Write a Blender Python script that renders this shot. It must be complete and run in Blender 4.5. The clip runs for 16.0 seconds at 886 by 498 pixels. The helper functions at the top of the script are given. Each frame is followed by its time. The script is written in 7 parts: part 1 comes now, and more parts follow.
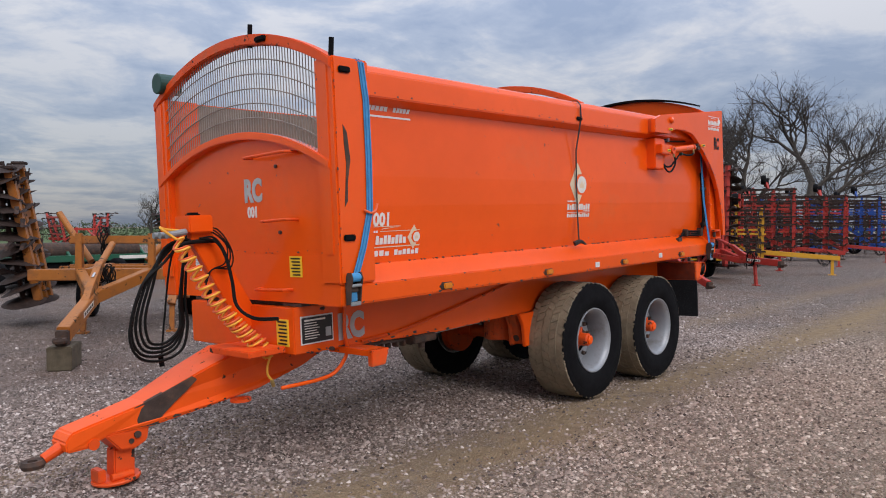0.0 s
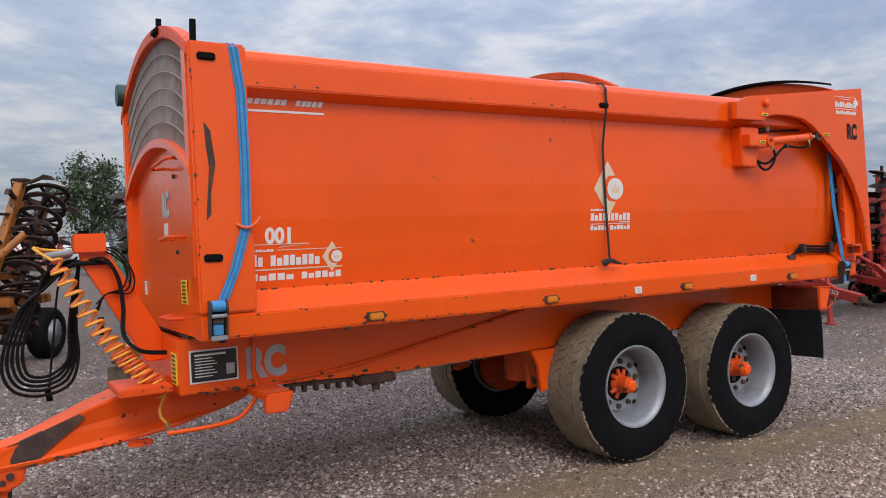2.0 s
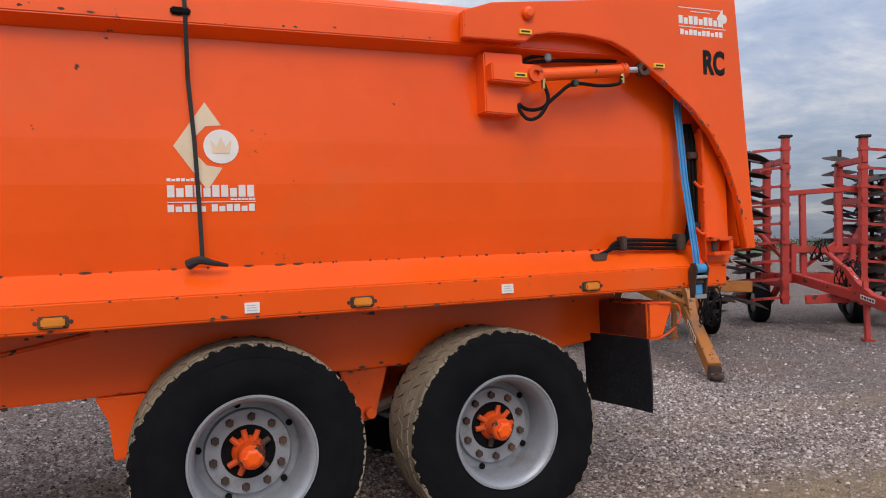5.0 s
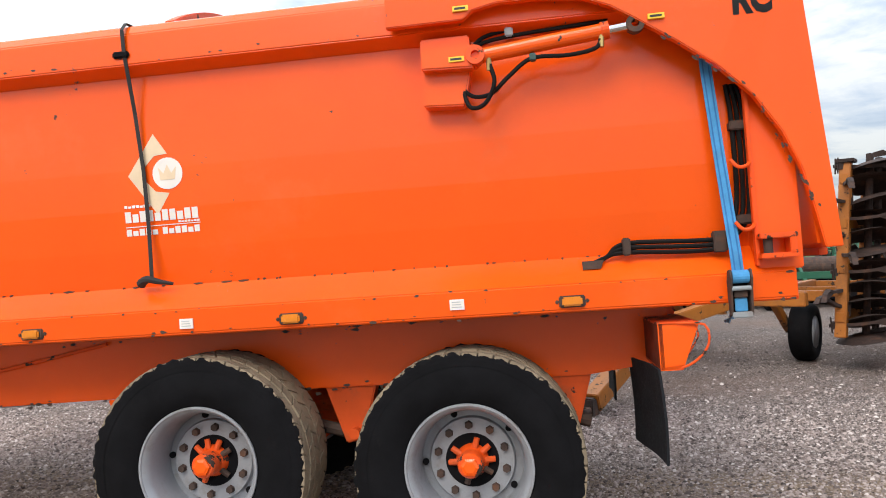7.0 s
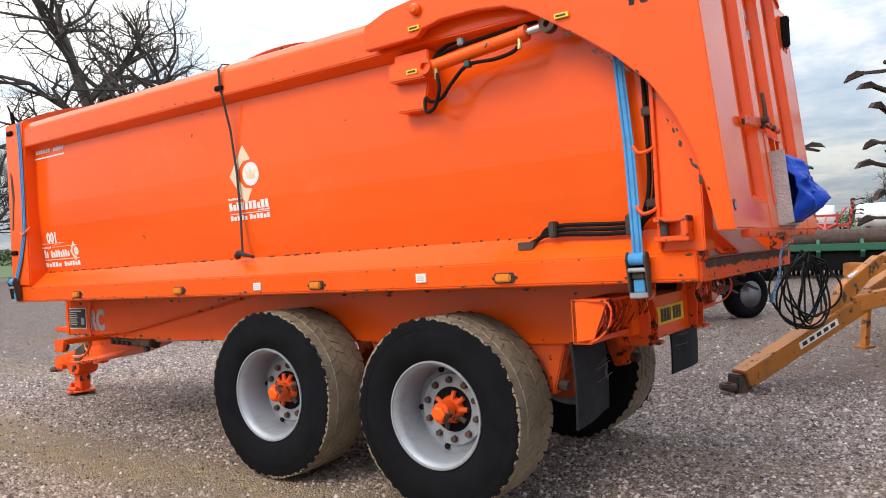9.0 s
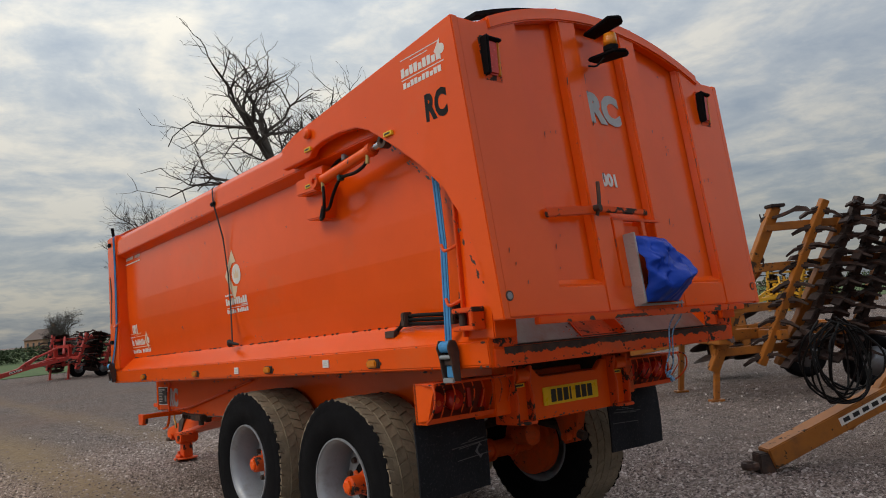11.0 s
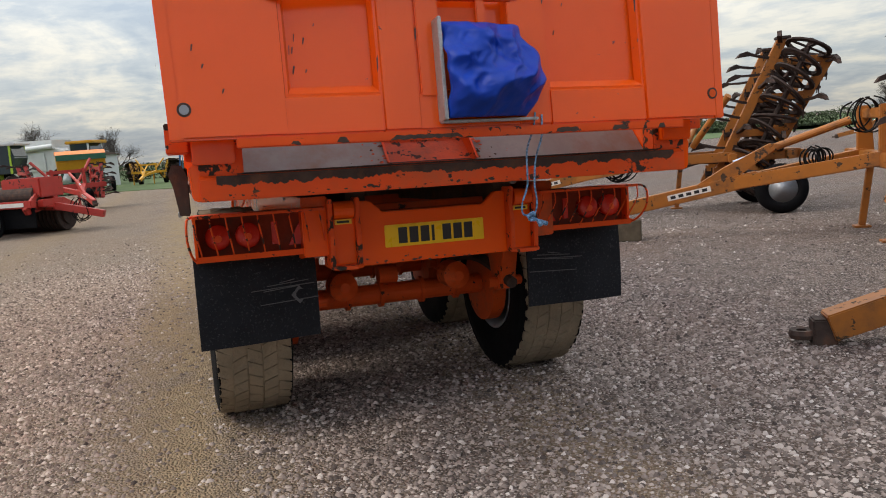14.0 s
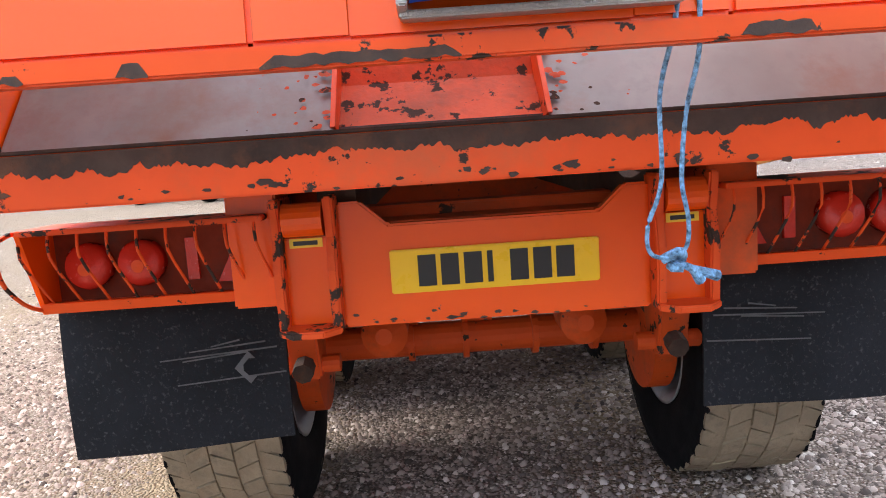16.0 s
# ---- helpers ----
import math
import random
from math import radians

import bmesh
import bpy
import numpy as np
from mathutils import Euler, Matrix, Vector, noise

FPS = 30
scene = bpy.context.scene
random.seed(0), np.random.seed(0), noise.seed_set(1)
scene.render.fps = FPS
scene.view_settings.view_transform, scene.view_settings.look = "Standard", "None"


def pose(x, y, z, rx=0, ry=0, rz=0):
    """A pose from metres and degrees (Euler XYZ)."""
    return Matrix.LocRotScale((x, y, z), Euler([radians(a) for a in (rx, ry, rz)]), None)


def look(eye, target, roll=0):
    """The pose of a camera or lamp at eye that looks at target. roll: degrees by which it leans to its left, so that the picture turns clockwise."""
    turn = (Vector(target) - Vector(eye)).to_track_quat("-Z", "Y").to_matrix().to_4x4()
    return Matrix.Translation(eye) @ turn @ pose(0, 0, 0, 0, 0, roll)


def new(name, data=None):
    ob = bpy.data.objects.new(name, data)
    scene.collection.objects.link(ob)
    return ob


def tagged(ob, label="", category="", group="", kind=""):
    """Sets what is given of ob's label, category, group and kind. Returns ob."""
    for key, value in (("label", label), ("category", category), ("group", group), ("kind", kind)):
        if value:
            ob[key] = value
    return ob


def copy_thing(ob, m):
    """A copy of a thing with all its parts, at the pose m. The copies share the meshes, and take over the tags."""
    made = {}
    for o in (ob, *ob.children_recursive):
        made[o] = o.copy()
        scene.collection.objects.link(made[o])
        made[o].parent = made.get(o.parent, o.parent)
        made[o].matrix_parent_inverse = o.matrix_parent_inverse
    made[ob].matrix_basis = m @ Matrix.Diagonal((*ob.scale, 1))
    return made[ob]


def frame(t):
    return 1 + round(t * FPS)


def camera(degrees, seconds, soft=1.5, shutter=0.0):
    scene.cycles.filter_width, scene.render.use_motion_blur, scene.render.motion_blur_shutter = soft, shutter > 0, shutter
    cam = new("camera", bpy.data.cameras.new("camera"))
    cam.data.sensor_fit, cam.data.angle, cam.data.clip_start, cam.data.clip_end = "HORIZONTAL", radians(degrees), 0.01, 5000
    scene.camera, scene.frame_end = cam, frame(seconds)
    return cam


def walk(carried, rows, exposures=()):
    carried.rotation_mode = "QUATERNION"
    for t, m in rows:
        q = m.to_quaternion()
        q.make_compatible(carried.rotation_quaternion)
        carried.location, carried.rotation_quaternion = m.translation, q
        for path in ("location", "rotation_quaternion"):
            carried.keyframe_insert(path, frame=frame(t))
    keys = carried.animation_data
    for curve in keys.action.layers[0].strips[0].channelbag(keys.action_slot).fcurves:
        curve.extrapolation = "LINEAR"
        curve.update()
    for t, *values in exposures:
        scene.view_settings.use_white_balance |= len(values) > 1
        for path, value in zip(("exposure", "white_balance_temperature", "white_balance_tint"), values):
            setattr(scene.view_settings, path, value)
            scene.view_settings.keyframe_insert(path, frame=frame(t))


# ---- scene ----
cam = camera(61.2, 16.0, soft=1.0)
PATH = [
    (0, (0.126, -0.21, 1.748), (1.619, 1.12, 1.688), 0.2),
    (0.5, (0.683, -0.364, 1.746), (2.059, 1.086, 1.697), -0.2),
    (1, (1.225, -0.419, 1.711), (2.549, 1.08, 1.668), -0.4),
    (1.5, (1.842, -0.511, 1.685), (3.037, 1.092, 1.675), -0.5),
    (2, (2.415, -0.616, 1.728), (3.45, 1.095, 1.72), -0.4),
    (2.5, (3.042, -0.525, 1.712), (4.089, 1.179, 1.706), -0.5),
    (3, (3.694, -0.48, 1.699), (4.622, 1.292, 1.696), -0.7),
    (3.5, (4.369, -0.39, 1.709), (5.222, 1.419, 1.695), -1.0),
    (4, (5.033, -0.378, 1.701), (5.859, 1.443, 1.686), -1.2),
    (4.5, (5.66, -0.283, 1.679), (6.451, 1.554, 1.666), -0.4),
    (4.7, (5.881, -0.184, 1.701), (6.696, 1.642, 1.679), 0.0),
    (6.8, (8.425, -0.045, 1.668), (8.217, 1.944, 1.711), -2.1),
    (7, (8.626, -0.045, 1.68), (8.364, 1.938, 1.694), -2.2),
    (7.5, (9.197, -0.062, 1.678), (8.609, 1.847, 1.579), -2.7),
    (8, (9.76, -0.01, 1.622), (8.868, 1.776, 1.511), -4.3),
    (8.5, (10.258, 0.033, 1.684), (9.238, 1.751, 1.598), -3.5),
    (9, (10.808, 0.062, 1.707), (9.68, 1.713, 1.656), -2.6),
    (9.2, (11.003, 0.143, 1.694), (9.818, 1.754, 1.668), -2.7),
    (11.3, (12.84, 1.165, 1.724), (11.302, 2.434, 1.884), -5.1),
    (11.5, (12.956, 1.265, 1.72), (11.42, 2.537, 1.866), -5.2),
    (12, (13.083, 1.697, 1.71), (11.535, 2.959, 1.819), -4.4),
    (12.5, (13.256, 2.177, 1.661), (11.612, 3.316, 1.684), -3.6),
    (13, (13.278, 2.646, 1.607), (11.533, 3.622, 1.566), -3.4),
    (13.5, (13.116, 3.149, 1.587), (11.35, 4.076, 1.431), -3.4),
    (14, (12.977, 3.631, 1.574), (11.098, 4.255, 1.29), -4.4),
    (14.5, (12.648, 3.993, 1.527), (10.721, 4.451, 1.248), -3.3),
    (15, (12.205, 4.336, 1.496), (10.246, 4.604, 1.198), -4.1),
    (15.5, (11.717, 4.569, 1.498), (9.748, 4.572, 1.15), -5.3),
    (16, (11.196, 4.683, 1.492), (9.225, 4.688, 1.154), -5.4),
]
EXPOSURES = [(0, 0.14, 6500, 14), (2, 0.16, 6500, 14), (4.5, 0.15, 6550, 15), (7, 0.82, 6800, 10), (9, 0.82, 6750, 10), (11.3, -0.4, 7100, 10), (12.5, -0.4, 7300, 10), (13.5, -0.1, 7400, 10), (14, 0.42, 7100, 10), (14.5, 0.8, 6900, 10), (15, 1.2, 6700, 10), (15.5, 1.55, 6650, 10), (16, 1.8, 6600, 10)]
walk(cam, [(t, look(eye, target, roll)) for t, eye, target, roll in PATH], EXPOSURES)

from mathutils.bvhtree import BVHTree

# ---------------------------------------------------------------- world and sun
SUN_AZ, SUN_EL = 256.0, 44.0
world = bpy.data.worlds.new("world")
scene.world = world
world.use_nodes = True
wn, wl = world.node_tree.nodes, world.node_tree.links
wn.clear()


def wnode(kind, **kw):
    n = wn.new(kind)
    for k, v in kw.items():
        n.inputs[k].default_value = v
    return n


w_out, w_bg = wn.new("ShaderNodeOutputWorld"), wnode("ShaderNodeBackground", Strength=1.0)
sky = wn.new("ShaderNodeTexSky")
sky.sky_type, sky.sun_disc = "NISHITA", False
sky.sun_elevation, sky.sun_rotation = radians(SUN_EL), radians(90 - SUN_AZ)
sky.air_density, sky.dust_density = 1.0, 2.0
dim = wn.new("ShaderNodeVectorMath")
dim.operation = "SCALE"
dim.inputs["Scale"].default_value = 0.12
wl.new(sky.outputs[0], dim.inputs[0])
geo = wn.new("ShaderNodeTexCoord")
sep = wn.new("ShaderNodeSeparateXYZ")
wl.new(geo.outputs["Generated"], sep.inputs[0])
up = wn.new("ShaderNodeMath")
up.operation = "MAXIMUM"
up.inputs[1].default_value = 0.0
wl.new(sep.outputs[2], up.inputs[0])
lift = wn.new("ShaderNodeMath")
lift.operation = "ADD"
lift.inputs[1].default_value = 0.16
wl.new(up.outputs[0], lift.inputs[0])
flat = wn.new("ShaderNodeVectorMath")
flat.operation = "DIVIDE"
comb = wn.new("ShaderNodeCombineXYZ")
for i in range(3):
    wl.new(lift.outputs[0], comb.inputs[i])
wl.new(geo.outputs["Generated"], flat.inputs[0])
wl.new(comb.outputs[0], flat.inputs[1])
cl1 = wnode("ShaderNodeTexNoise", Scale=1.5, Detail=7.0, Roughness=0.58, Distortion=0.5)
cl2 = wnode("ShaderNodeTexNoise", Scale=5.5, Detail=6.0, Roughness=0.6, Distortion=0.3)
for c in (cl1, cl2):
    wl.new(flat.outputs[0], c.inputs["Vector"])
mixn = wn.new("ShaderNodeMath")
mixn.operation = "MULTIPLY_ADD"
mixn.inputs[1].default_value = 0.45
wl.new(cl2.outputs[0], mixn.inputs[0])
wl.new(cl1.outputs[0], mixn.inputs[2])
ramp = wn.new("ShaderNodeValToRGB")
ramp.color_ramp.elements[0].position, ramp.color_ramp.elements[1].position = 0.55, 0.86
ramp.color_ramp.elements[0].color = (0.40, 0.50, 0.68, 1)
ramp.color_ramp.elements[1].color = (0.86, 0.89, 0.93, 1)
e = ramp.color_ramp.elements.new(0.70)
e.color = (0.55, 0.64, 0.79, 1)
wl.new(mixn.outputs[0], ramp.inputs[0])
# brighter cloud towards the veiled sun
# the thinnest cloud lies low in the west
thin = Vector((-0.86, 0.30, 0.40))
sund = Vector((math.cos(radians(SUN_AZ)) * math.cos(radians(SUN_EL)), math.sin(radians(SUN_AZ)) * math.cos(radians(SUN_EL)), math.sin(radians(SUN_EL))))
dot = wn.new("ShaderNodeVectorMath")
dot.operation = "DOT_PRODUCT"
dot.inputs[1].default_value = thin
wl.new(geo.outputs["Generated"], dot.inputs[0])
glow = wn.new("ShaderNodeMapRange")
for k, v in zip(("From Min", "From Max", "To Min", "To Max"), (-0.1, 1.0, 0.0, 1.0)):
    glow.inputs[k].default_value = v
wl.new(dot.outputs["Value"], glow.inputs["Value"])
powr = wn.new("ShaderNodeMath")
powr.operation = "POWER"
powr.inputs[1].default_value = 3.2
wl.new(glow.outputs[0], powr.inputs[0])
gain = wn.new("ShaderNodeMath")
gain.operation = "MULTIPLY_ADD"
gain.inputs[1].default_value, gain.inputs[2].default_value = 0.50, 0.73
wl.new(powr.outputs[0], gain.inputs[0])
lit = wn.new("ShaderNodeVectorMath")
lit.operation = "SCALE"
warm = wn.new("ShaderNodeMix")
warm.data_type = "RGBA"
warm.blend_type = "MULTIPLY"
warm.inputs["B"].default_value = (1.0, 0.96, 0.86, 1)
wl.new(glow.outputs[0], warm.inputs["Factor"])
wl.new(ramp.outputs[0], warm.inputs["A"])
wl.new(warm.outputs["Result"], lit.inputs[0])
# an overcast sky grows brighter overhead
zen = wn.new("ShaderNodeMath")
zen.operation = "MULTIPLY_ADD"
zen.inputs[1].default_value, zen.inputs[2].default_value = 2.30, 0.50
wl.new(up.outputs[0], zen.inputs[0])
both = wn.new("ShaderNodeMath")
both.operation = "MULTIPLY"
wl.new(gain.outputs[0], both.inputs[0])
wl.new(zen.outputs[0], both.inputs[1])
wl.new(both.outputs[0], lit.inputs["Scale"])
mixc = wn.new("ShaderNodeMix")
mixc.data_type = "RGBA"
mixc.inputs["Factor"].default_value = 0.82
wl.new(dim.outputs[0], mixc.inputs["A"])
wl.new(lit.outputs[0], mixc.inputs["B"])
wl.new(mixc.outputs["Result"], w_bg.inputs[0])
wl.new(w_bg.outputs[0], w_out.inputs[0])

sun = new("sun", bpy.data.lights.new("sun", "SUN"))
sun.data.energy, sun.data.angle, sun.data.color = 1.35, radians(30), (1.0, 0.95, 0.88)
sun.matrix_world = look(sund * 60, (0, 0, 0))

# ---------------------------------------------------------------- materials
MATS = {}


def material(name, base, rough=0.5, metal=0.0, vary=0.12, scale=3.0, bump=0.0, bscale=60.0, dirt=None, dirt_amt=0.0, dscale=2.0,
             chips=None, chip_amt=0.0, cscale=14.0, coat=0.0, island=0.0, spec=0.5):
    """A painted, rusty, dusty or plain surface: two scales of tone, a dirt layer, paint chips and a fine relief."""
    m = bpy.data.materials.new(name)
    m.use_nodes = True
    n, l = m.node_tree.nodes, m.node_tree.links
    p = n["Principled BSDF"]
    tc = n.new("ShaderNodeTexCoord")
    src = tc.outputs["Object"]

    def noisy(sc, detail=4.0, r=0.6):
        t = n.new("ShaderNodeTexNoise")
        t.inputs["Scale"].default_value, t.inputs["Detail"].default_value, t.inputs["Roughness"].default_value = sc, detail, r
        l.new(src, t.inputs["Vector"])
        return t.outputs[0]

    def ranged(v, a, b, c=0.0, d=1.0):
        t = n.new("ShaderNodeMapRange")
        for k, x in zip(("From Min", "From Max", "To Min", "To Max"), (a, b, c, d)):
            t.inputs[k].default_value = x
        l.new(v, t.inputs["Value"])
        return t.outputs[0]

    def blend(f, a, b):
        t = n.new("ShaderNodeMix")
        t.data_type = "RGBA"
        for k, x in (("Factor", f), ("A", a), ("B", b)):
            if isinstance(x, (tuple, float)):
                t.inputs[k].default_value = (*x, 1) if isinstance(x, tuple) else x
            else:
                l.new(x, t.inputs[k])
        return t.outputs["Result"]

    lo = tuple(c * (1 - vary) for c in base)
    hi = tuple(min(1, c * (1 + vary)) for c in base)
    col = blend(ranged(noisy(scale), 0.3, 0.7), lo, hi)
    fine = tuple(c * (1 - vary * 0.8) for c in base)
    col = blend(ranged(noisy(scale * 9, 6.0), 0.52, 0.75, 0, 0.6), col, fine)
    rgh = None
    if island:
        gi = n.new("ShaderNodeNewGeometry")
        col = blend(ranged(gi.outputs["Random Per Island"], 0, 1, 0, island), col, (0.02, 0.018, 0.016))
    if dirt:
        f = ranged(noisy(dscale, 8.0, 0.68), 0.62 - 0.3 * dirt_amt, 0.86 - 0.3 * dirt_amt, 0, min(1.0, 0.4 + dirt_amt))
        col = blend(f, col, dirt)
    if chips:
        a, b = noisy(cscale, 5.0, 0.65), noisy(cscale * 0.22, 3.0)
        t = n.new("ShaderNodeMath")
        t.operation = "MULTIPLY_ADD"
        t.inputs[1].default_value = 0.55
        l.new(b, t.inputs[0])
        l.new(a, t.inputs[2])
        f = ranged(t.outputs[0], 1.02 - chip_amt, 1.04 - chip_amt)
        col = blend(f, col, chips)
        rgh = ranged(f, 0, 1, rough, 0.85)
    l.new(col, p.inputs["Base Color"])
    if rgh:
        l.new(rgh, p.inputs["Roughness"])
    else:
        l.new(ranged(noisy(scale * 2.3), 0.2, 0.8, max(0.02, rough - 0.08), min(1, rough + 0.1)), p.inputs["Roughness"])
    p.inputs["Metallic"].default_value = metal
    p.inputs["Specular IOR Level"].default_value = spec
    p.inputs["Coat Weight"].default_value = coat
    if bump:
        b = n.new("ShaderNodeBump")
        b.inputs["Strength"].default_value, b.inputs["Distance"].default_value = bump, 0.01
        l.new(noisy(bscale, 5.0), b.inputs["Height"])
        l.new(b.outputs[0], p.inputs["Normal"])
    MATS[name] = m
    return m


ORANGE = (0.86, 0.098, 0.006)
paint = material("orange paint", ORANGE, 0.20, vary=0.08, scale=0.9, bump=0.07, bscale=2.6, dirt=(0.62, 0.16, 0.05), dirt_amt=0.12, dscale=1.1, chips=(0.05, 0.03, 0.022), chip_amt=0.0, cscale=16, spec=0.45)
paint_edge = material("orange paint with rubbed spots", ORANGE, 0.42, vary=0.08, scale=1.5, bump=0.06, bscale=12, dirt=(0.5, 0.14, 0.05), dirt_amt=0.2, dscale=2.0, chips=(0.05, 0.03, 0.022), chip_amt=0.06, cscale=22, spec=0.3)
paint_worn = material("worn orange paint", (0.76, 0.08, 0.008), 0.45, vary=0.10, scale=2.5, bump=0.10, bscale=22, dirt=(0.40, 0.12, 0.05), dirt_amt=0.3, dscale=2.6, chips=(0.045, 0.03, 0.024), chip_amt=0.10, cscale=18, spec=0.3)
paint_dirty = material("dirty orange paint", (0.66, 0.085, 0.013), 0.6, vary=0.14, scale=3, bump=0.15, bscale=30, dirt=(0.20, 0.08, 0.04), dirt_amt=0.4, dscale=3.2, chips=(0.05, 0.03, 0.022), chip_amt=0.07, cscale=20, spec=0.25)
# lamp box grime, its colour deepened to hold the recess's shade as well
grimy_shaded = material("grimy paint in the lamp boxes", (0.20, 0.028, 0.010), 0.75, vary=0.25, scale=7, bump=0.2, bscale=40, dirt=(0.06, 0.03, 0.02), dirt_amt=0.55, dscale=5, spec=0.25)
chipped = material("chipped edge", (0.72, 0.08, 0.010), 0.55, vary=0.1, scale=3, bump=0.2, bscale=40, chips=(0.042, 0.028, 0.022), chip_amt=0.19, cscale=15, spec=0.3)
chute_dirt = material("rubbed dirty paint in the chute", (0.56, 0.075, 0.015), 0.6, vary=0.2, scale=4, bump=0.2, bscale=40, dirt=(0.16, 0.06, 0.03), dirt_amt=0.45, dscale=5, chips=(0.05, 0.03, 0.022), chip_amt=0.17, cscale=19, spec=0.25)
zinc = material("dull zinc steel", (0.13, 0.125, 0.12), 0.5, 0.5, vary=0.3, scale=14, bump=0.1, bscale=60, dirt=(0.10, 0.05, 0.03), dirt_amt=0.35, dscale=12)
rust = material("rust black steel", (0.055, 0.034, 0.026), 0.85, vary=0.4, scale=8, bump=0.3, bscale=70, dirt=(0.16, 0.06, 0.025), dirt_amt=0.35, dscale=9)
steel = material("bare worn steel", (0.27, 0.30, 0.315), 0.42, 0.12, vary=0.18, scale=3, bump=0.06, bscale=40, dirt=(0.24, 0.105, 0.05), dirt_amt=0.42, dscale=2.6)
liner = material("dull stained inner steel", (0.20, 0.15, 0.115), 0.6, 0.1, vary=0.22, scale=2.5, bump=0.1, bscale=30, dirt=(0.11, 0.055, 0.03), dirt_amt=0.4, dscale=1.8)
silver = material("silver rim paint", (0.30, 0.315, 0.34), 0.45, 0.3, vary=0.1, scale=6, bump=0.06, bscale=60, dirt=(0.16, 0.14, 0.12), dirt_amt=0.4, dscale=6)
rubber = material("black rubber", (0.005, 0.005, 0.006), 0.85, vary=0.35, scale=5, bump=0.12, bscale=90, dirt=(0.03, 0.028, 0.026), dirt_amt=0.05, dscale=7, spec=0.12)
tread = material("mud-dusted tread", (0.25, 0.195, 0.13), 0.95, vary=0.28, scale=7, bump=0.5, bscale=45, dirt=(0.07, 0.058, 0.046), dirt_amt=0.36, dscale=14, island=0.12)
flapm = material("scuffed rubber flap", (0.009, 0.010, 0.013), 0.8, vary=0.3, scale=4, bump=0.25, bscale=60, dirt=(0.13, 0.13, 0.13), dirt_amt=0.2, dscale=75, spec=0.25)
blackhose = material("black hose", (0.006, 0.0055, 0.0055), 0.6, vary=0.25, scale=8, spec=0.15)
yellowhose = material("yellow coil hose", (0.85, 0.42, 0.05), 0.35, vary=0.06, scale=6)
redhose = material("red coil hose", (0.75, 0.13, 0.04), 0.35, vary=0.06, scale=6)
strapedge = material("blue webbing stripe", (0.025, 0.15, 0.36), 0.8, vary=0.15, scale=9)
strapm = material("blue webbing", (0.05, 0.26, 0.52), 0.8, vary=0.18, scale=9, bump=0.3, bscale=220, dirt=(0.12, 0.2, 0.28), dirt_amt=0.25, dscale=12)
blackweb = material("black webbing", (0.018, 0.017, 0.018), 0.8, vary=0.2, scale=9)
amber = material("amber lens", (0.66, 0.21, 0.014), 0.22, vary=0.06, scale=20, bump=0.2, bscale=160)
redlens = material("red lamp lens", (0.60, 0.035, 0.02), 0.22, vary=0.12, scale=20, bump=0.2, bscale=120)
scuff = material("grey scuffs", (0.07, 0.07, 0.073), 0.8, vary=0.3, scale=12)
whitepaint = material("white decal", (0.74, 0.70, 0.65), 0.5, vary=0.06, scale=8)
goldpaint = material("pale gold decal", (0.72, 0.56, 0.38), 0.5, vary=0.06, scale=8)
greypaint = material("grey stencil paint", (0.42, 0.43, 0.43), 0.6, vary=0.12, scale=12)
yellowlab = material("yellow label", (0.83, 0.55, 0.03), 0.45, vary=0.05, scale=10)
plateyel = material("reflective yellow plate", (0.86, 0.52, 0.01), 0.3, vary=0.04, scale=10)
blackpaint = material("black print", (0.012, 0.012, 0.012), 0.45, vary=0.1, scale=8)
bagm = material("blue tarpaulin", (0.002, 0.042, 0.36), 0.4, vary=0.18, scale=6, bump=0.22, bscale=18, spec=0.22)
checker = material("aluminium tread plate", (0.45, 0.44, 0.43), 0.4, 0.6, vary=0.1, scale=8, bump=0.8, bscale=90)
ropem = material("blue white rope", (0.16, 0.33, 0.58), 0.9, vary=0.9, scale=90, bump=0.6, bscale=160)
greencap = material("dark green roller cover", (0.012, 0.055, 0.045), 0.5, vary=0.2, scale=6)
wiremesh = material("dull galvanised wire", (0.30, 0.26, 0.235), 0.6, 0.3, vary=0.2, scale=5, dirt=(0.3, 0.12, 0.05), dirt_amt=0.25, dscale=3)
brass = material("brass fitting", (0.5, 0.36, 0.14), 0.4, 0.8, vary=0.2, scale=20)
yellowmac = material("yellow machine paint", (0.38, 0.125, 0.014), 0.5, vary=0.16, scale=3, bump=0.1, bscale=20, dirt=(0.13, 0.055, 0.02), dirt_amt=0.5, dscale=3, chips=(0.06, 0.035, 0.02), chip_amt=0.12, cscale=10)
brightyel = material("bright yellow paint", (0.62, 0.31, 0.015), 0.45, vary=0.1, scale=3, dirt=(0.2, 0.12, 0.04), dirt_amt=0.25, dscale=3)
redmac = material("red machine paint", (0.42, 0.030, 0.020), 0.45, vary=0.14, scale=3, dirt=(0.16, 0.05, 0.03), dirt_amt=0.35, dscale=3, chips=(0.06, 0.03, 0.02), chip_amt=0.1, cscale=10)
greenmac = material("green machine paint", (0.015, 0.10, 0.055), 0.45, vary=0.15, scale=3, dirt=(0.07, 0.07, 0.04), dirt_amt=0.3, dscale=3)
limemac = material("lime green panels", (0.33, 0.50, 0.04), 0.4, vary=0.08, scale=2)
whitemac = material("off-white panels", (0.62, 0.63, 0.62), 0.45, vary=0.08, scale=2, dirt=(0.3, 0.28, 0.25), dirt_amt=0.2, dscale=2)
bluemac = material("blue machine paint", (0.010, 0.065, 0.32), 0.45, vary=0.12, scale=2, dirt=(0.06, 0.07, 0.1), dirt_amt=0.2, dscale=2)
